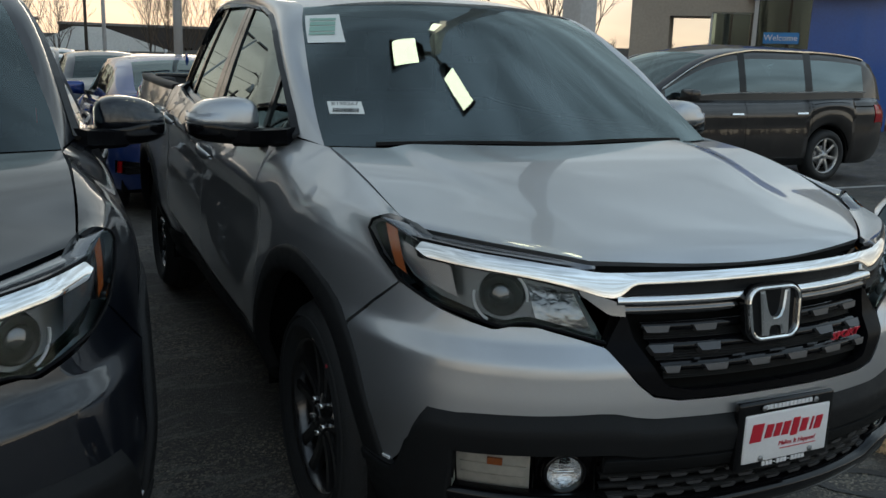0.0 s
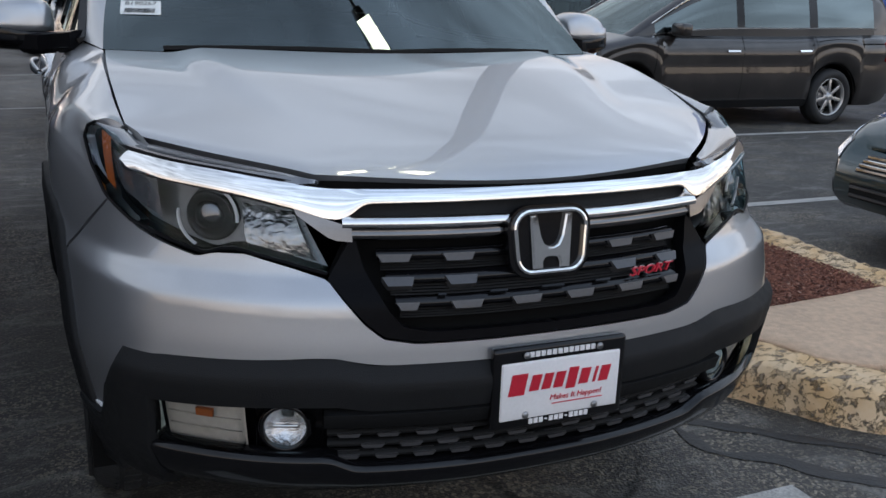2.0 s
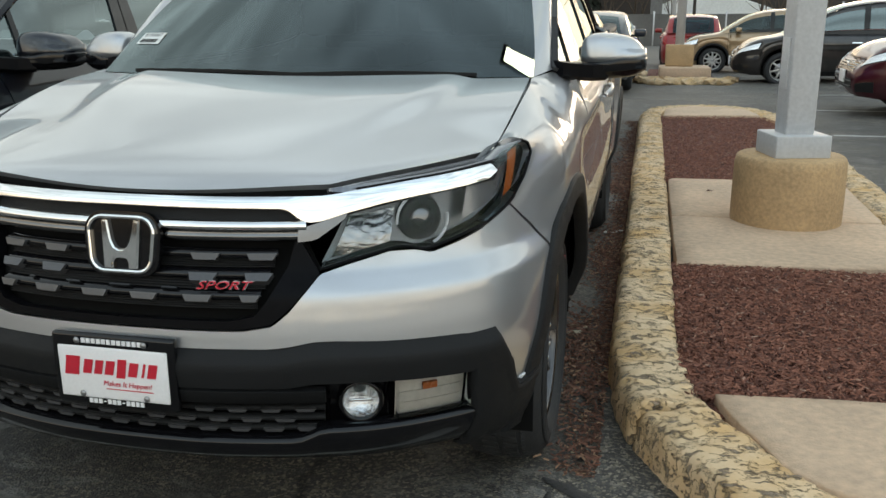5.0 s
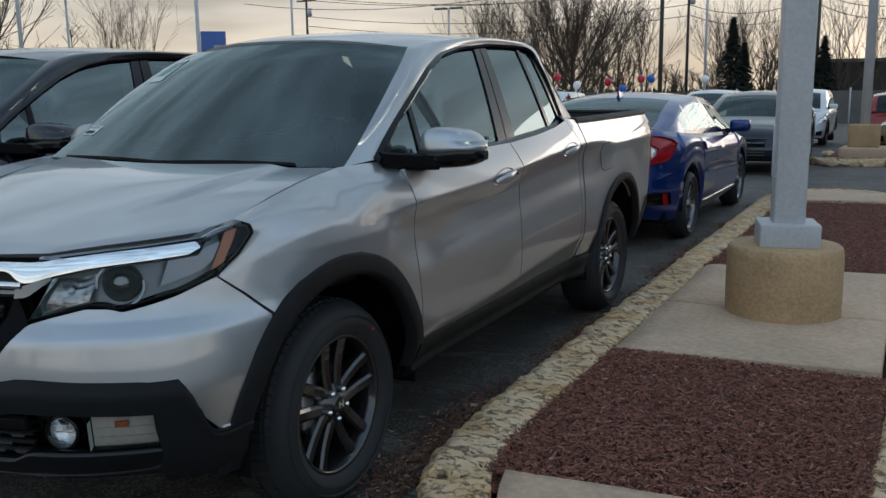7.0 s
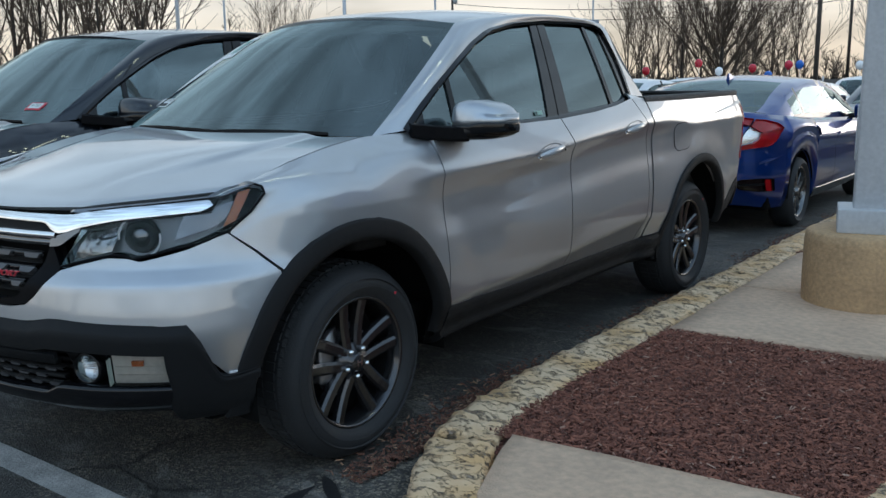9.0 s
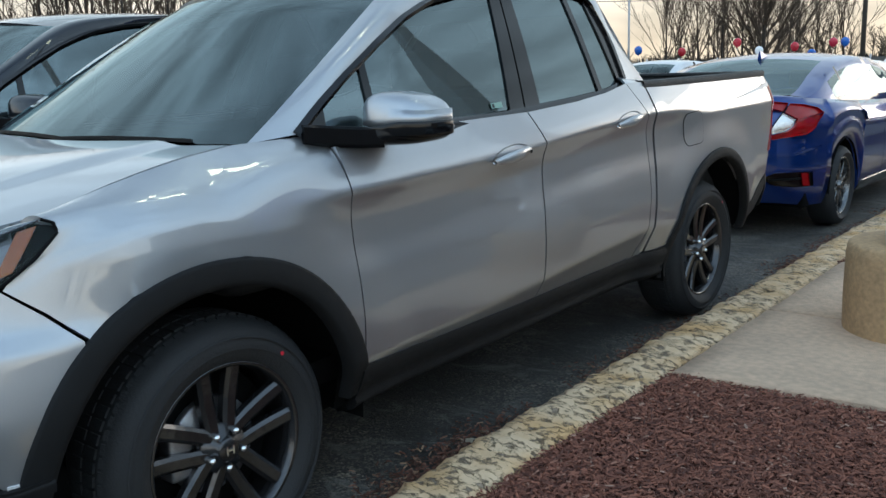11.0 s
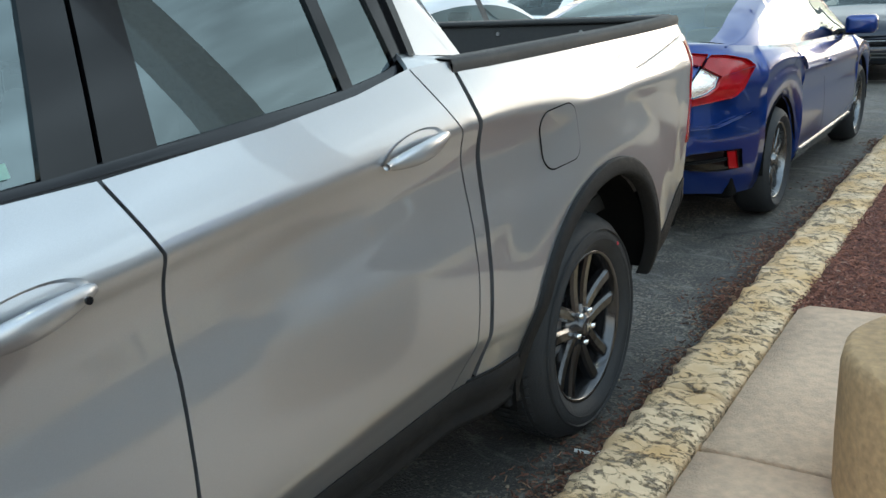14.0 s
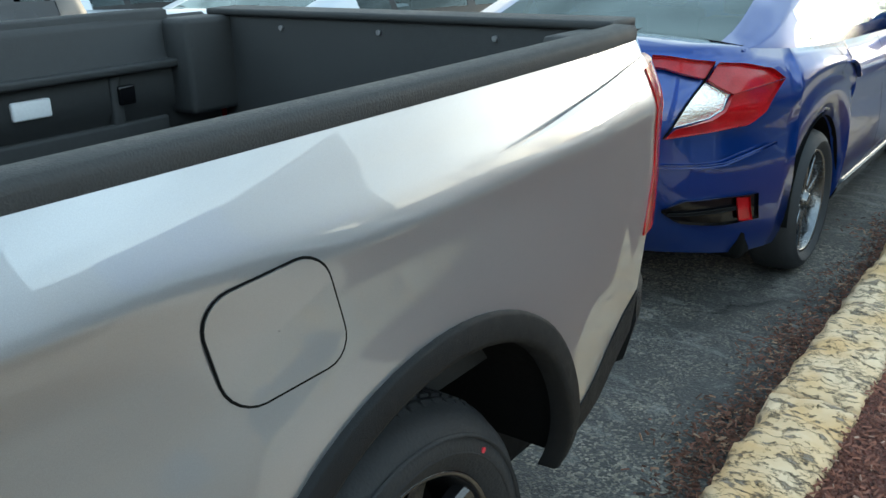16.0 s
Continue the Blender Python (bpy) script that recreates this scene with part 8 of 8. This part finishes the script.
def utility_pole(p, h=11):
    t = thing("utility_pole", "weathered wooden utility pole with crossarm", "utility pole", "utility poles")
    part("shaft", bm_cyl(0.16, 0.11, h, Matrix.Translation(p), 10), t, mat=M_wood)
    part("crossarm", bm_box(p.x - 1.2, p.x + 1.2, p.y - 0.06, p.y + 0.06, h - 0.9, h - 0.75), t, mat=M_wood)
    for x in (-1.1, -0.5, 0.5, 1.1):
        part("insulator", bm_cyl(0.05, 0.04, 0.18, Matrix.Translation((p.x + x, p.y, h - 0.75)), 8), t, mat=M_pole)
    part("transformer", bm_cyl(0.25, 0.25, 0.8, Matrix.Translation((p.x + 0.35, p.y, h - 2.4)), 12), t, mat=M_pole)
    return t


poles = [bearing(EYE_A, a, d) for a, d in ((34, 95), (10, 88), (2.5, 84), (-4, 86), (-16, 92), (-28, 100))] + [bearing(EYE_B, 14.5, 62)]
for p in poles:
    utility_pole(p, 13 if p != poles[-1] else 12)
for a, b in zip(poles[:5], poles[1:6]):
    for dz, off in ((12.4, -1.1), (12.4, 1.1), (10.6, 0), (9.6, 0.2)):
        pts = [a.lerp(b, q) + Vector((off, 0, dz - 1.2 * 4 * q * (1 - q))) for q in np.linspace(0, 1, 11)]
        tagged(part("overhead_cable", sweep(pts, circle_profile(0.03, 5), name="overhead_cable", mat=M_wire)), "black overhead cable sagging between utility poles", "cable", "overhead cables")
q0, q1 = poles[-1], bearing(EYE_B, -8, 60)
for dz in (11.4, 10.4):
    for c in (q1, bearing(EYE_B, 40, 85)):
        pts = [q0.lerp(c, q) + Vector((0, 0, dz - 1.5 * 4 * q * (1 - q))) for q in np.linspace(0, 1, 11)]
        tagged(part("overhead_cable", sweep(pts, circle_profile(0.025, 5), name="overhead_cable", mat=M_wire)), "black overhead cable sagging between utility poles", "cable", "overhead cables")

# showroom
M_stucco = simple("beige_stucco", (0.36, 0.31, 0.26), 0.9, 0, 0.12, 1.2, 0.3, 60)
M_blue_panel = simple("blue_cladding", (0.012, 0.085, 0.36), 0.35, 0, 0.1, 1.5, coat=0.3)
M_blue_sign = simple("blue_sign", (0.03, 0.22, 0.55), 0.4, 0, 0.05, 3)
M_shop_glass = glass("shop_glass", (0.45, 0.52, 0.50))
M_frame = simple("pale_window_frame", (0.5, 0.5, 0.5), 0.5, 0, 0.08, 3)
show = thing("showroom", "beige showroom with a round blue portal", "building", m=pose(15.0, 14.7, 0, 0, 0, -44))


def wall_box(name, x0, x1, z0, z1, y0=0.0, y1=0.4, mat=None, parent=None, label="", bev=0.0):
    return part(name, bm_box(x0, x1, y0, y1, z0, z1, bev), parent or show, label, mat=mat or M_stucco)


wall_box("wall", -3.07, -2.1, 0, 6.2, 0, 1.3)
wall_box("wall", -2.1, -1.08, 2.62, 6.2, 0, 1.3)
wall_box("wall", -1.08, -0.1, 0, 1.45)
wall_box("wall", -1.08, -0.1, 2.72, 6.2)
wall_box("wall", 3.1, 14.0, 0, 6.2)
wall_box("wall_foot", 3.1, 14.0, 0, 0.14, -0.04, 0.0, simple("brick_red_foot", (0.16, 0.06, 0.04), 0.9))
for z in (0.6, 1.2, 1.8, 2.4, 3.0, 3.6, 4.2):
    wall_box("wall_groove", 3.1, 14.0, z, z + 0.02, -0.004, 0.0, M_interior)
for z in (3.1, 3.7, 4.3):
    wall_box("wall_groove", -3.07, -0.1, z, z + 0.02, -0.004, 0.0, M_interior)
w1 = part("window", None, show)
for x0, x1 in ((-1.05, -0.62), (-0.58, -0.15)):
    part("pane", bm_box(x0, x1, 0.10, 0.12, 1.47, 2.70), w1, mat=M_shop_glass)
for x in (-1.10, -0.62, -0.14):
    part("frame_bar", bm_box(x, x + 0.05, 0.04, 0.16, 1.45, 2.72), w1, mat=M_frame if x < -1 else M_gloss_black)
part("frame_bar", bm_box(-1.1, -0.1, 0.04, 0.16, 2.70, 2.76), w1, mat=M_frame)
# round portal
def arc_wall(x0, x1, z0, z1, bulge, mat, name, thick=0.25, label=""):
    vs, fs, n = [], [], 20
    for i in range(n + 1):
        x = x0 + (x1 - x0) * i / n
        u = (x - 1.55) / 1.75
        y = -bulge * (1 - min(1, abs(u)) ** 2) ** 0.5 if abs(u) < 1 else 0.0
        for yy, zz in ((y, z0), (y, z1), (y + thick, z1), (y + thick, z0)):
            vs.append((x, yy, zz))
    for i in range(n):
        for k in range(4):
            fs.append((i * 4 + k, (i + 1) * 4 + k, (i + 1) * 4 + (k + 1) % 4, i * 4 + (k + 1) % 4))
    fs += [(3, 2, 1, 0), (n * 4, n * 4 + 1, n * 4 + 2, n * 4 + 3)]
    return part(name, mesh_of(name, vs, fs, mat, False), show, label)


arc_wall(1.2, 3.12, 0, 6.2, 0.75, M_blue_panel, "portal_wall", label="curved blue cladding")
arc_wall(-0.1, 1.2, 0, 1.66, 0.75, M_blue_panel, "portal_wall")
arc_wall(-0.1, 1.2, 3.0, 6.2, 0.75, M_blue_panel, "portal_wall")
arc_wall(-0.1, 1.2, 1.66, 1.78, 0.77, M_frame, "portal_sill")
arc_wall(-0.08, 0.02, 1.7, 3.0, 0.77, M_frame, "portal_post")
arc_wall(0.02, 1.2, 1.78, 3.0, 0.72, M_shop_glass, "portal_glass", 0.02)
arc_wall(0.72, 0.77, 1.78, 3.0, 0.74, M_gloss_black, "portal_bar", 0.05)
arc_wall(-0.55, 4.4, 3.05, 3.42, 1.25, M_blue_panel, "portal_ring", 1.0, "blue ring canopy")
arc_wall(-0.85, 4.7, 3.52, 4.0, 1.6, M_blue_panel, "portal_ring", 1.3)
sign = arc_wall(0.18, 0.98, 1.98, 2.24, 0.80, M_blue_sign, "welcome_sign", 0.02, "light blue welcome sign")
me = text_mesh("sign_letters", "Welcome", 0.20, M_plate_white, 0.004)
me.transform(pose(0.57, -0.70, 2.11, 90, 0, -18))
part("sign_letters", me, sign, "white letters")
# plain blue shapes for the name on the wall
for i, w in enumerate((0.34, 0.36, 0.34, 0.34, 0.36)):
    part("wall_mark", bm_box(-2.75 + i * 0.5, -2.75 + i * 0.5 + w, -0.06, 0.0, 3.42, 3.95, 0.02), show, "plain blue wall mark", mat=M_blue_panel)
part("room_back", bm_box(-1.1, 3.1, 3.4, 3.6, 0, 3.4), show, mat=M_stucco)
part("roof_slab", bm_box(-3.07, 14.0, 0.4, 6.0, 5.9, 6.1), show, mat=M_stucco)

# warehouse beyond the car park
M_dark_wall = simple("dark_brown_cladding", (0.05, 0.04, 0.035), 0.85, 0, 0.2, 0.3)
M_grey_wall = simple("grey_block_wall", (0.20, 0.19, 0.18), 0.9, 0, 0.2, 0.3)
M_pale_roof = simple("pale_sheet_roof", (0.80, 0.80, 0.78), 0.7, 0, 0.1, 0.3)
wh = thing("warehouse", "long low dark warehouse beyond the car park", "building", m=pose(9.5, 112, 0, 0, 0, -6))
part("wall", bm_box(-6, 40, 0, 18, 0, 5.9), wh, mat=M_dark_wall)
part("roof_edge", bm_box(-6.2, 40.2, -0.2, 18.2, 5.9, 6.2), wh, mat=M_grey_wall)
part("wall", bm_box(-16, -6, 4, 14, 0, 4.9), wh, mat=M_grey_wall)
for i in range(8):
    part("window", bm_box(-3 + i * 5, -1.2 + i * 5, -0.06, 0.0, 2.2, 3.6), wh, mat=M_gloss_black)
sh = thing("shed", "pale sheet-metal shed in front of the warehouse", "building", m=pose(8.5, 104, 0, 0, 0, -8))
vs = [(-7, 0, 0), (11, 0, 0), (11, 0, 1.4), (-1, 0, 5.4), (-4, 0, 5.4), (-7, 0, 4.0)]
vs += [(x, 6, z) for x, y, z in vs]
part("wall", mesh_of("wall", vs, [(0, 1, 2, 3, 4, 5), (11, 10, 9, 8, 7, 6)] + [(i, i + 6, (i + 1) % 6 + 6, (i + 1) % 6) for i in range(6)], M_pale_roof, False), sh)
low = thing("low_building", "low dark building among the far trees", "building", m=pose(-8.5, 88, 0, 0, 0, 8))
part("wall", bm_box(0, 9, 0, 8, 0, 5.2), low, mat=M_dark_wall)
part("roof_edge", bm_box(-0.3, 9.3, -0.3, 8.3, 5.2, 5.5), low, mat=M_grey_wall)
# boundary fence
M_fence = simple("grey_fence_board", (0.12, 0.115, 0.11), 0.9, 0, 0.25, 0.8)
fence = thing("boundary_fence", "long grey boundary fence behind the parked rows", "fence", kind="structure")
for i in range(40):
    a = 42 - i * 2.1
    p, q = bearing(EYE_A, a, 70), bearing(EYE_A, a - 2.1, 70)
    me = sweep([p, q], [(-0.04, 0.0), (0.04, 0.0), (0.04, 2.3), (-0.04, 2.3)], name="fence_panel", mat=M_fence)
    part("fence_panel", me, fence)
    part("fence_post", bm_cyl(0.07, 0.07, 2.5, Matrix.Translation(p), 8), fence, mat=M_pole)
# tall blue sign
sg = thing("pylon_sign", "tall blue pylon sign with a plain mark", "sign", m=Matrix.Translation(bearing(EYE_B, 42.0, 62)) @ pose(0, 0, 0, 0, 0, 42))
part("post", bm_cyl(0.14, 0.12, 8.2, pose(-0.9, 0, 0), 12), sg, mat=M_pole)
part("panel", bm_box(-0.75, 0.85, -0.15, 0.15, 3.6, 6.1, 0.05), sg, mat=M_blue_panel)
part("mark", bm_box(0.05, 0.65, -0.2, -0.15, 4.6, 5.2, 0.05), sg, mat=M_pole)

# balloons tied to cars
for a, mt, z, c in ((20.9, (0.5, 0.015, 0.03), 2.05, "red"), (19.7, (0.8, 0.8, 0.8), 1.75, "white"), (17.8, (0.5, 0.015, 0.03), 1.85, "red"), (15.8, (0.55, 0.02, 0.05), 1.95, "red"), (15.2, (0.02, 0.12, 0.5), 1.95, "blue"), (12.0, (0.8, 0.8, 0.8), 1.9, "white"), (16.9, (0.02, 0.12, 0.5), 1.6, "blue"), (24.0, (0.5, 0.015, 0.03), 1.8, "red"), (26.5, (0.02, 0.12, 0.5), 1.9, "blue")):
    p = bearing(EYE_B, a, 34, z - 0.22)
    bm = bmesh.new()
    bmesh.ops.create_uvsphere(bm, u_segments=20, v_segments=14, radius=0.14, matrix=Matrix.Translation(p))
    for v in bm.verts:
        if v.co.z < p.z:
            v.co.z -= (p.z - v.co.z) * 0.25
    bmesh.ops.create_cone(bm, cap_ends=True, segments=8, radius1=0.02, radius2=0.005, depth=0.04, matrix=Matrix.Translation(p - Vector((0, 0, 0.19))))
    for f in bm.faces:
        f.smooth = True
    b = thing("balloon", c + " balloon on a string above a parked car", "balloon", "balloons")
    part("skin", bm, b, mat=simple("balloon_" + c, mt, 0.25, 0, 0.05, 5, coat=0.4))
    part("string", sweep([p - Vector((0, 0, 0.20)), Vector((p.x + 0.05, p.y, 0.9)), Vector((p.x + 0.08, p.y, 0.02))], circle_profile(0.004, 4), name="string", mat=M_paper), b)

# ---- bare trees ----
M_bark = simple("grey_brown_bark", (0.055, 0.043, 0.034), 0.9, 0, 0.3, 3)
M_twig = simple("winter_twigs", (0.10, 0.07, 0.048), 0.9, 0, 0.3, 1)
M_scrub = simple("brown_scrub", (0.036, 0.028, 0.022), 0.95, 0, 0.35, 0.6)
M_needle = simple("dark_needles", (0.012, 0.018, 0.010), 0.9, 0, 0.3, 2)


def grow(rg, height, spread, trunk_r=0.16, mains=8, twigs=1.0):
    """Lists of tapered limbs (from, to, radius, radius): a short trunk, limbs that rise in a fan, branches, twigs."""
    trunk, limbs = [], []
    p, n = Vector((0, 0, -0.1)), 6
    line = []
    for i in range(n):
        q = p + Vector((rg.gauss(0, 0.05), rg.gauss(0, 0.05), height * 0.62 / n))
        r0 = trunk_r * (1 - 0.75 * i / n)
        trunk.append((p, q, r0, trunk_r * (1 - 0.75 * (i + 1) / n)))
        line.append((q, r0))
        p = q

    def limb(p, d, ln, r, lev):
        n = (6, 4, 3)[lev]
        for k in range(n):
            q = p + d * ln / n
            limbs.append((p, q, r, r * 0.8))
            p, r = q, r * 0.8
            d = (d + Vector((rg.gauss(0, 0.10), rg.gauss(0, 0.10), 0.10 + rg.gauss(0, 0.06)))).normalized()
            if lev < 2:
                for _ in range(int((2.4 if lev == 0 else 2.0) * twigs + rg.random())):
                    s = (d + Vector((rg.gauss(0, 0.42), rg.gauss(0, 0.42), rg.gauss(0.12, 0.25)))).normalized()
                    limb(p, s, ln * rg.uniform(0.28, 0.5), r * 0.5, lev + 1)

    for i in range(mains):
        th = 2 * math.pi * (i + rg.uniform(-0.3, 0.3)) / mains * 2.4
        f = (i + 0.5) / mains
        p, r = line[min(5, int(0.8 + 5.0 * f))]
        out = spread * (1.25 - 0.9 * f)
        d = Vector((math.cos(th) * out, math.sin(th) * out, 1)).normalized()
        limb(p, d, (height - p.z) * rg.uniform(0.75, 1.0) * (1 + 0.25 * out), r * 0.55, 0)
    limb(line[-1][0], Vector((0, 0, 1)), height * 0.4, line[-1][1] * 0.6, 0)
    return trunk, limbs


def tubes(name, limbs, mat, sides=3):
    vs, fs = [], []
    for p, q, r0, r1 in limbs:
        d = (q - p).normalized()
        a = d.orthogonal().normalized()
        b = d.cross(a)
        k = len(vs)
        for o, r in ((p, max(r0, 0.012)), (q, max(r1, 0.010))):
            vs += [o + (a * math.cos(2 * math.pi * i / sides) + b * math.sin(2 * math.pi * i / sides)) * r for i in range(sides)]
        fs += [(k + i, k + (i + 1) % sides, k + sides + (i + 1) % sides, k + sides + i) for i in range(sides)]
    return mesh_of(name, vs, fs, mat, True)


protos = []
for seed, h, sp, tr, mains, lab in ((1, 9.2, 1.0, 0.30, 18, "broad bare tree with a dense rounded crown"), (2, 9.5, 0.38, 0.15, 9, "slim bare tree with upright branches"), (5, 8.0, 0.5, 0.13, 9, "bare roadside tree with forked branches"), (7, 8.5, 0.65, 0.16, 10, "spreading bare tree in winter")):
    rg = random.Random(seed)
    trunk, limbs = grow(rg, h, sp, tr, mains, 1.2 if seed == 1 else 0.55)
    t = thing("bare_tree", lab, "tree", "bare trees")
    part("trunk", tubes("trunk", trunk, M_bark, 7), t)
    part("crown", tubes("crown", limbs, M_twig, 3), t)
    protos.append(t)
rt = random.Random(21)
protos[0].matrix_basis = Matrix.Translation(bearing(EYE_B, 19.8, 72)) @ pose(0, 0, 0, 0, 0, 40) 
protos[1].matrix_basis = Matrix.Translation(bearing(EYE_B, 58, 48))
protos[2].matrix_basis = Matrix.Translation(bearing(EYE_B, 48, 78))
protos[3].matrix_basis = Matrix.Translation(bearing(EYE_B, 46.5, 80))
places = [(59.5, 46), (57.2, 44), (56, 50), (54.8, 47), (60.5, 50), (53.8, 52), (62, 47), (64, 52), (66, 48), (55.3, 60), (57.8, 62), (61, 63), (23.5, 76), (22, 80), (18, 78), (17, 82), (15.5, 84), (24.5, 84), (21, 74), (11, 86), (9.5, 88), (8.3, 84), (6.5, 90), (25.5, 84)]
for a, d in places:
    t = copy_thing(protos[rt.choice((1, 1, 2, 3) if a > 50 else (1, 2, 3))], Matrix.Translation(bearing(EYE_B, a, d)) @ pose(0, 0, 0, 0, 0, rt.uniform(0, 360)))
    t.scale = (1,) * 3
for a, d in ((-0.5, 88), (1.2, 84), (-8.5, 96), (-9.8, 98), (-11, 95), (-7.5, 99), (4, 90), (7, 86), (-2.5, 95), (-23, 90), (-27, 92), (-32, 60), (-34.0, 62)):
    copy_thing(protos[rt.choice((1, 2, 3))], Matrix.Translation(bearing(EYE_A, a, d)) @ pose(0, 0, 0, 0, 0, rt.uniform(0, 360)))
# evergreen
for a, d, h in ((10.3, 80, 8.5), (9.6, 82, 6.5), (5.2, 84, 7)):
    ev = thing("evergreen_tree", "dark evergreen tree among bare trees", "tree", "evergreen trees", Matrix.Translation(bearing(EYE_B, a, d)))
    part("trunk", bm_cyl(0.16, 0.05, h * 0.9, None, 8), ev, mat=M_bark)
    vs, fs = [], []
    for i in range(1500):
        z = h * (0.12 + 0.88 * rt.random() ** 0.9)
        r = (1 - z / h) * h * 0.26 * rt.uniform(0.55, 1.1)
        th = rt.uniform(0, 2 * math.pi)
        p = Vector((r * math.cos(th), r * math.sin(th), z - r * 0.2))
        u = Vector((math.cos(th), math.sin(th), -0.4)) * rt.uniform(0.2, 0.45)
        v = Vector((-math.sin(th), math.cos(th), rt.uniform(-0.3, 0.3))) * rt.uniform(0.06, 0.16)
        k = len(vs)
        vs += [p - u, p + v, p + u, p - v]
        fs.append((k, k + 1, k + 2, k + 3))
    part("crown", mesh_of("crown", vs, fs, M_needle, False), ev)

# far woods and scrub all round, joined
# the unseen stretches of the ring are added to give reflections a dark horizon
vs_limbs, scrub = [], []
rw = random.Random(33)
for i in range(360):
    a = rw.uniform(0, 78) if i % 2 else rw.uniform(0, 360)
    d = rw.uniform(84, 120)
    h = rw.uniform(5.0, 9.0)
    lb = a if a < 180 else a - 360
    if -32 < lb < 2:
        d += 45
        h *= 0.7
    if -60 < lb <= -32:
        d += 60
        h *= 0.55
    if 24 < lb < 50:
        h *= 0.42
    elif 0 < lb < 16:
        h *= 0.75
    base = bearing((0, 0), a, d)
    top = base + Vector((rw.gauss(0, 0.3), rw.gauss(0, 0.3), h))
    vs_limbs.append((base, top, 0.13, 0.03))
    for j in range(20):
        p = base.lerp(top, rw.uniform(0.2, 0.97))
        q = p + Vector((rw.gauss(0, 0.6), rw.gauss(0, 0.6), rw.uniform(0.6, 1.9)))
        vs_limbs.append((p, q, 0.05, 0.02))
        for _ in range(2):
            m = p.lerp(q, rw.uniform(0.4, 0.9))
            vs_limbs.append((m, m + Vector((rw.gauss(0, 0.5), rw.gauss(0, 0.5), rw.uniform(0.2, 0.9))), 0.03, 0.015))
tagged(part("far_woods", tubes("far_woods", vs_limbs, M_twig, 3)), "belt of bare winter woods round the car park", "woods", kind="stuff")
vs, fs = [], []
for i in range(30000):
    a = rw.uniform(-2, 80) if i % 3 else rw.uniform(0, 360)
    lb = a if a < 180 else a - 360
    d = rw.uniform(82, 98) + (46 if -60 < lb < 2 else 0)
    c = bearing((0, 0), a, d)
    h, w = (0.6 + 2.6 * rw.random() ** 0.8) * (1 if not -60 < lb < 2 else 0.6), rw.uniform(0.03, 0.22)
    s = Vector((math.cos(radians(a)), math.sin(radians(a)), 0)) * w
    k = len(vs)
    lean = Vector((rw.gauss(0, 0.4), rw.gauss(0, 0.4), h))
    vs += [c - s, c + s, c + lean * 0.7 + s * 0.6, c + lean, c + lean * 0.6 - s * 0.8]
    fs.append((k, k + 1, k + 2, k + 3, k + 4))
tagged(part("scrub_belt", mesh_of("scrub_belt", vs, fs, M_scrub, False)), "belt of brown scrub at the foot of the woods", "scrub", kind="stuff")


# ---- set the far things down on the falling ground ----
moved = set()
for ob in list(scene.objects):
    if ob.parent or ob.type not in ("EMPTY", "MESH") or ob.name.startswith(("ground", "balloon", "kerbed", "pickup")):
        continue
    x, y, z = ob.matrix_basis.translation
    if y > 11:
        ob.location.z += fall(x, y)
    elif abs(x) + abs(y) < 0.001:
        for q in [ob] + list(ob.children_recursive):
            if q.type == "MESH" and q.data.name not in moved and q.matrix_basis.translation.length < 0.001:
                moved.add(q.data.name)
                co = np.empty(len(q.data.vertices) * 3)
                q.data.vertices.foreach_get("co", co)
                co = co.reshape(-1, 3)
                if co[:, 1].max() > 11:
                    co[:, 2] += [fall(a, b) for a, b in co[:, :2]]
                    q.data.vertices.foreach_set("co", co.ravel())
                    q.data.update()
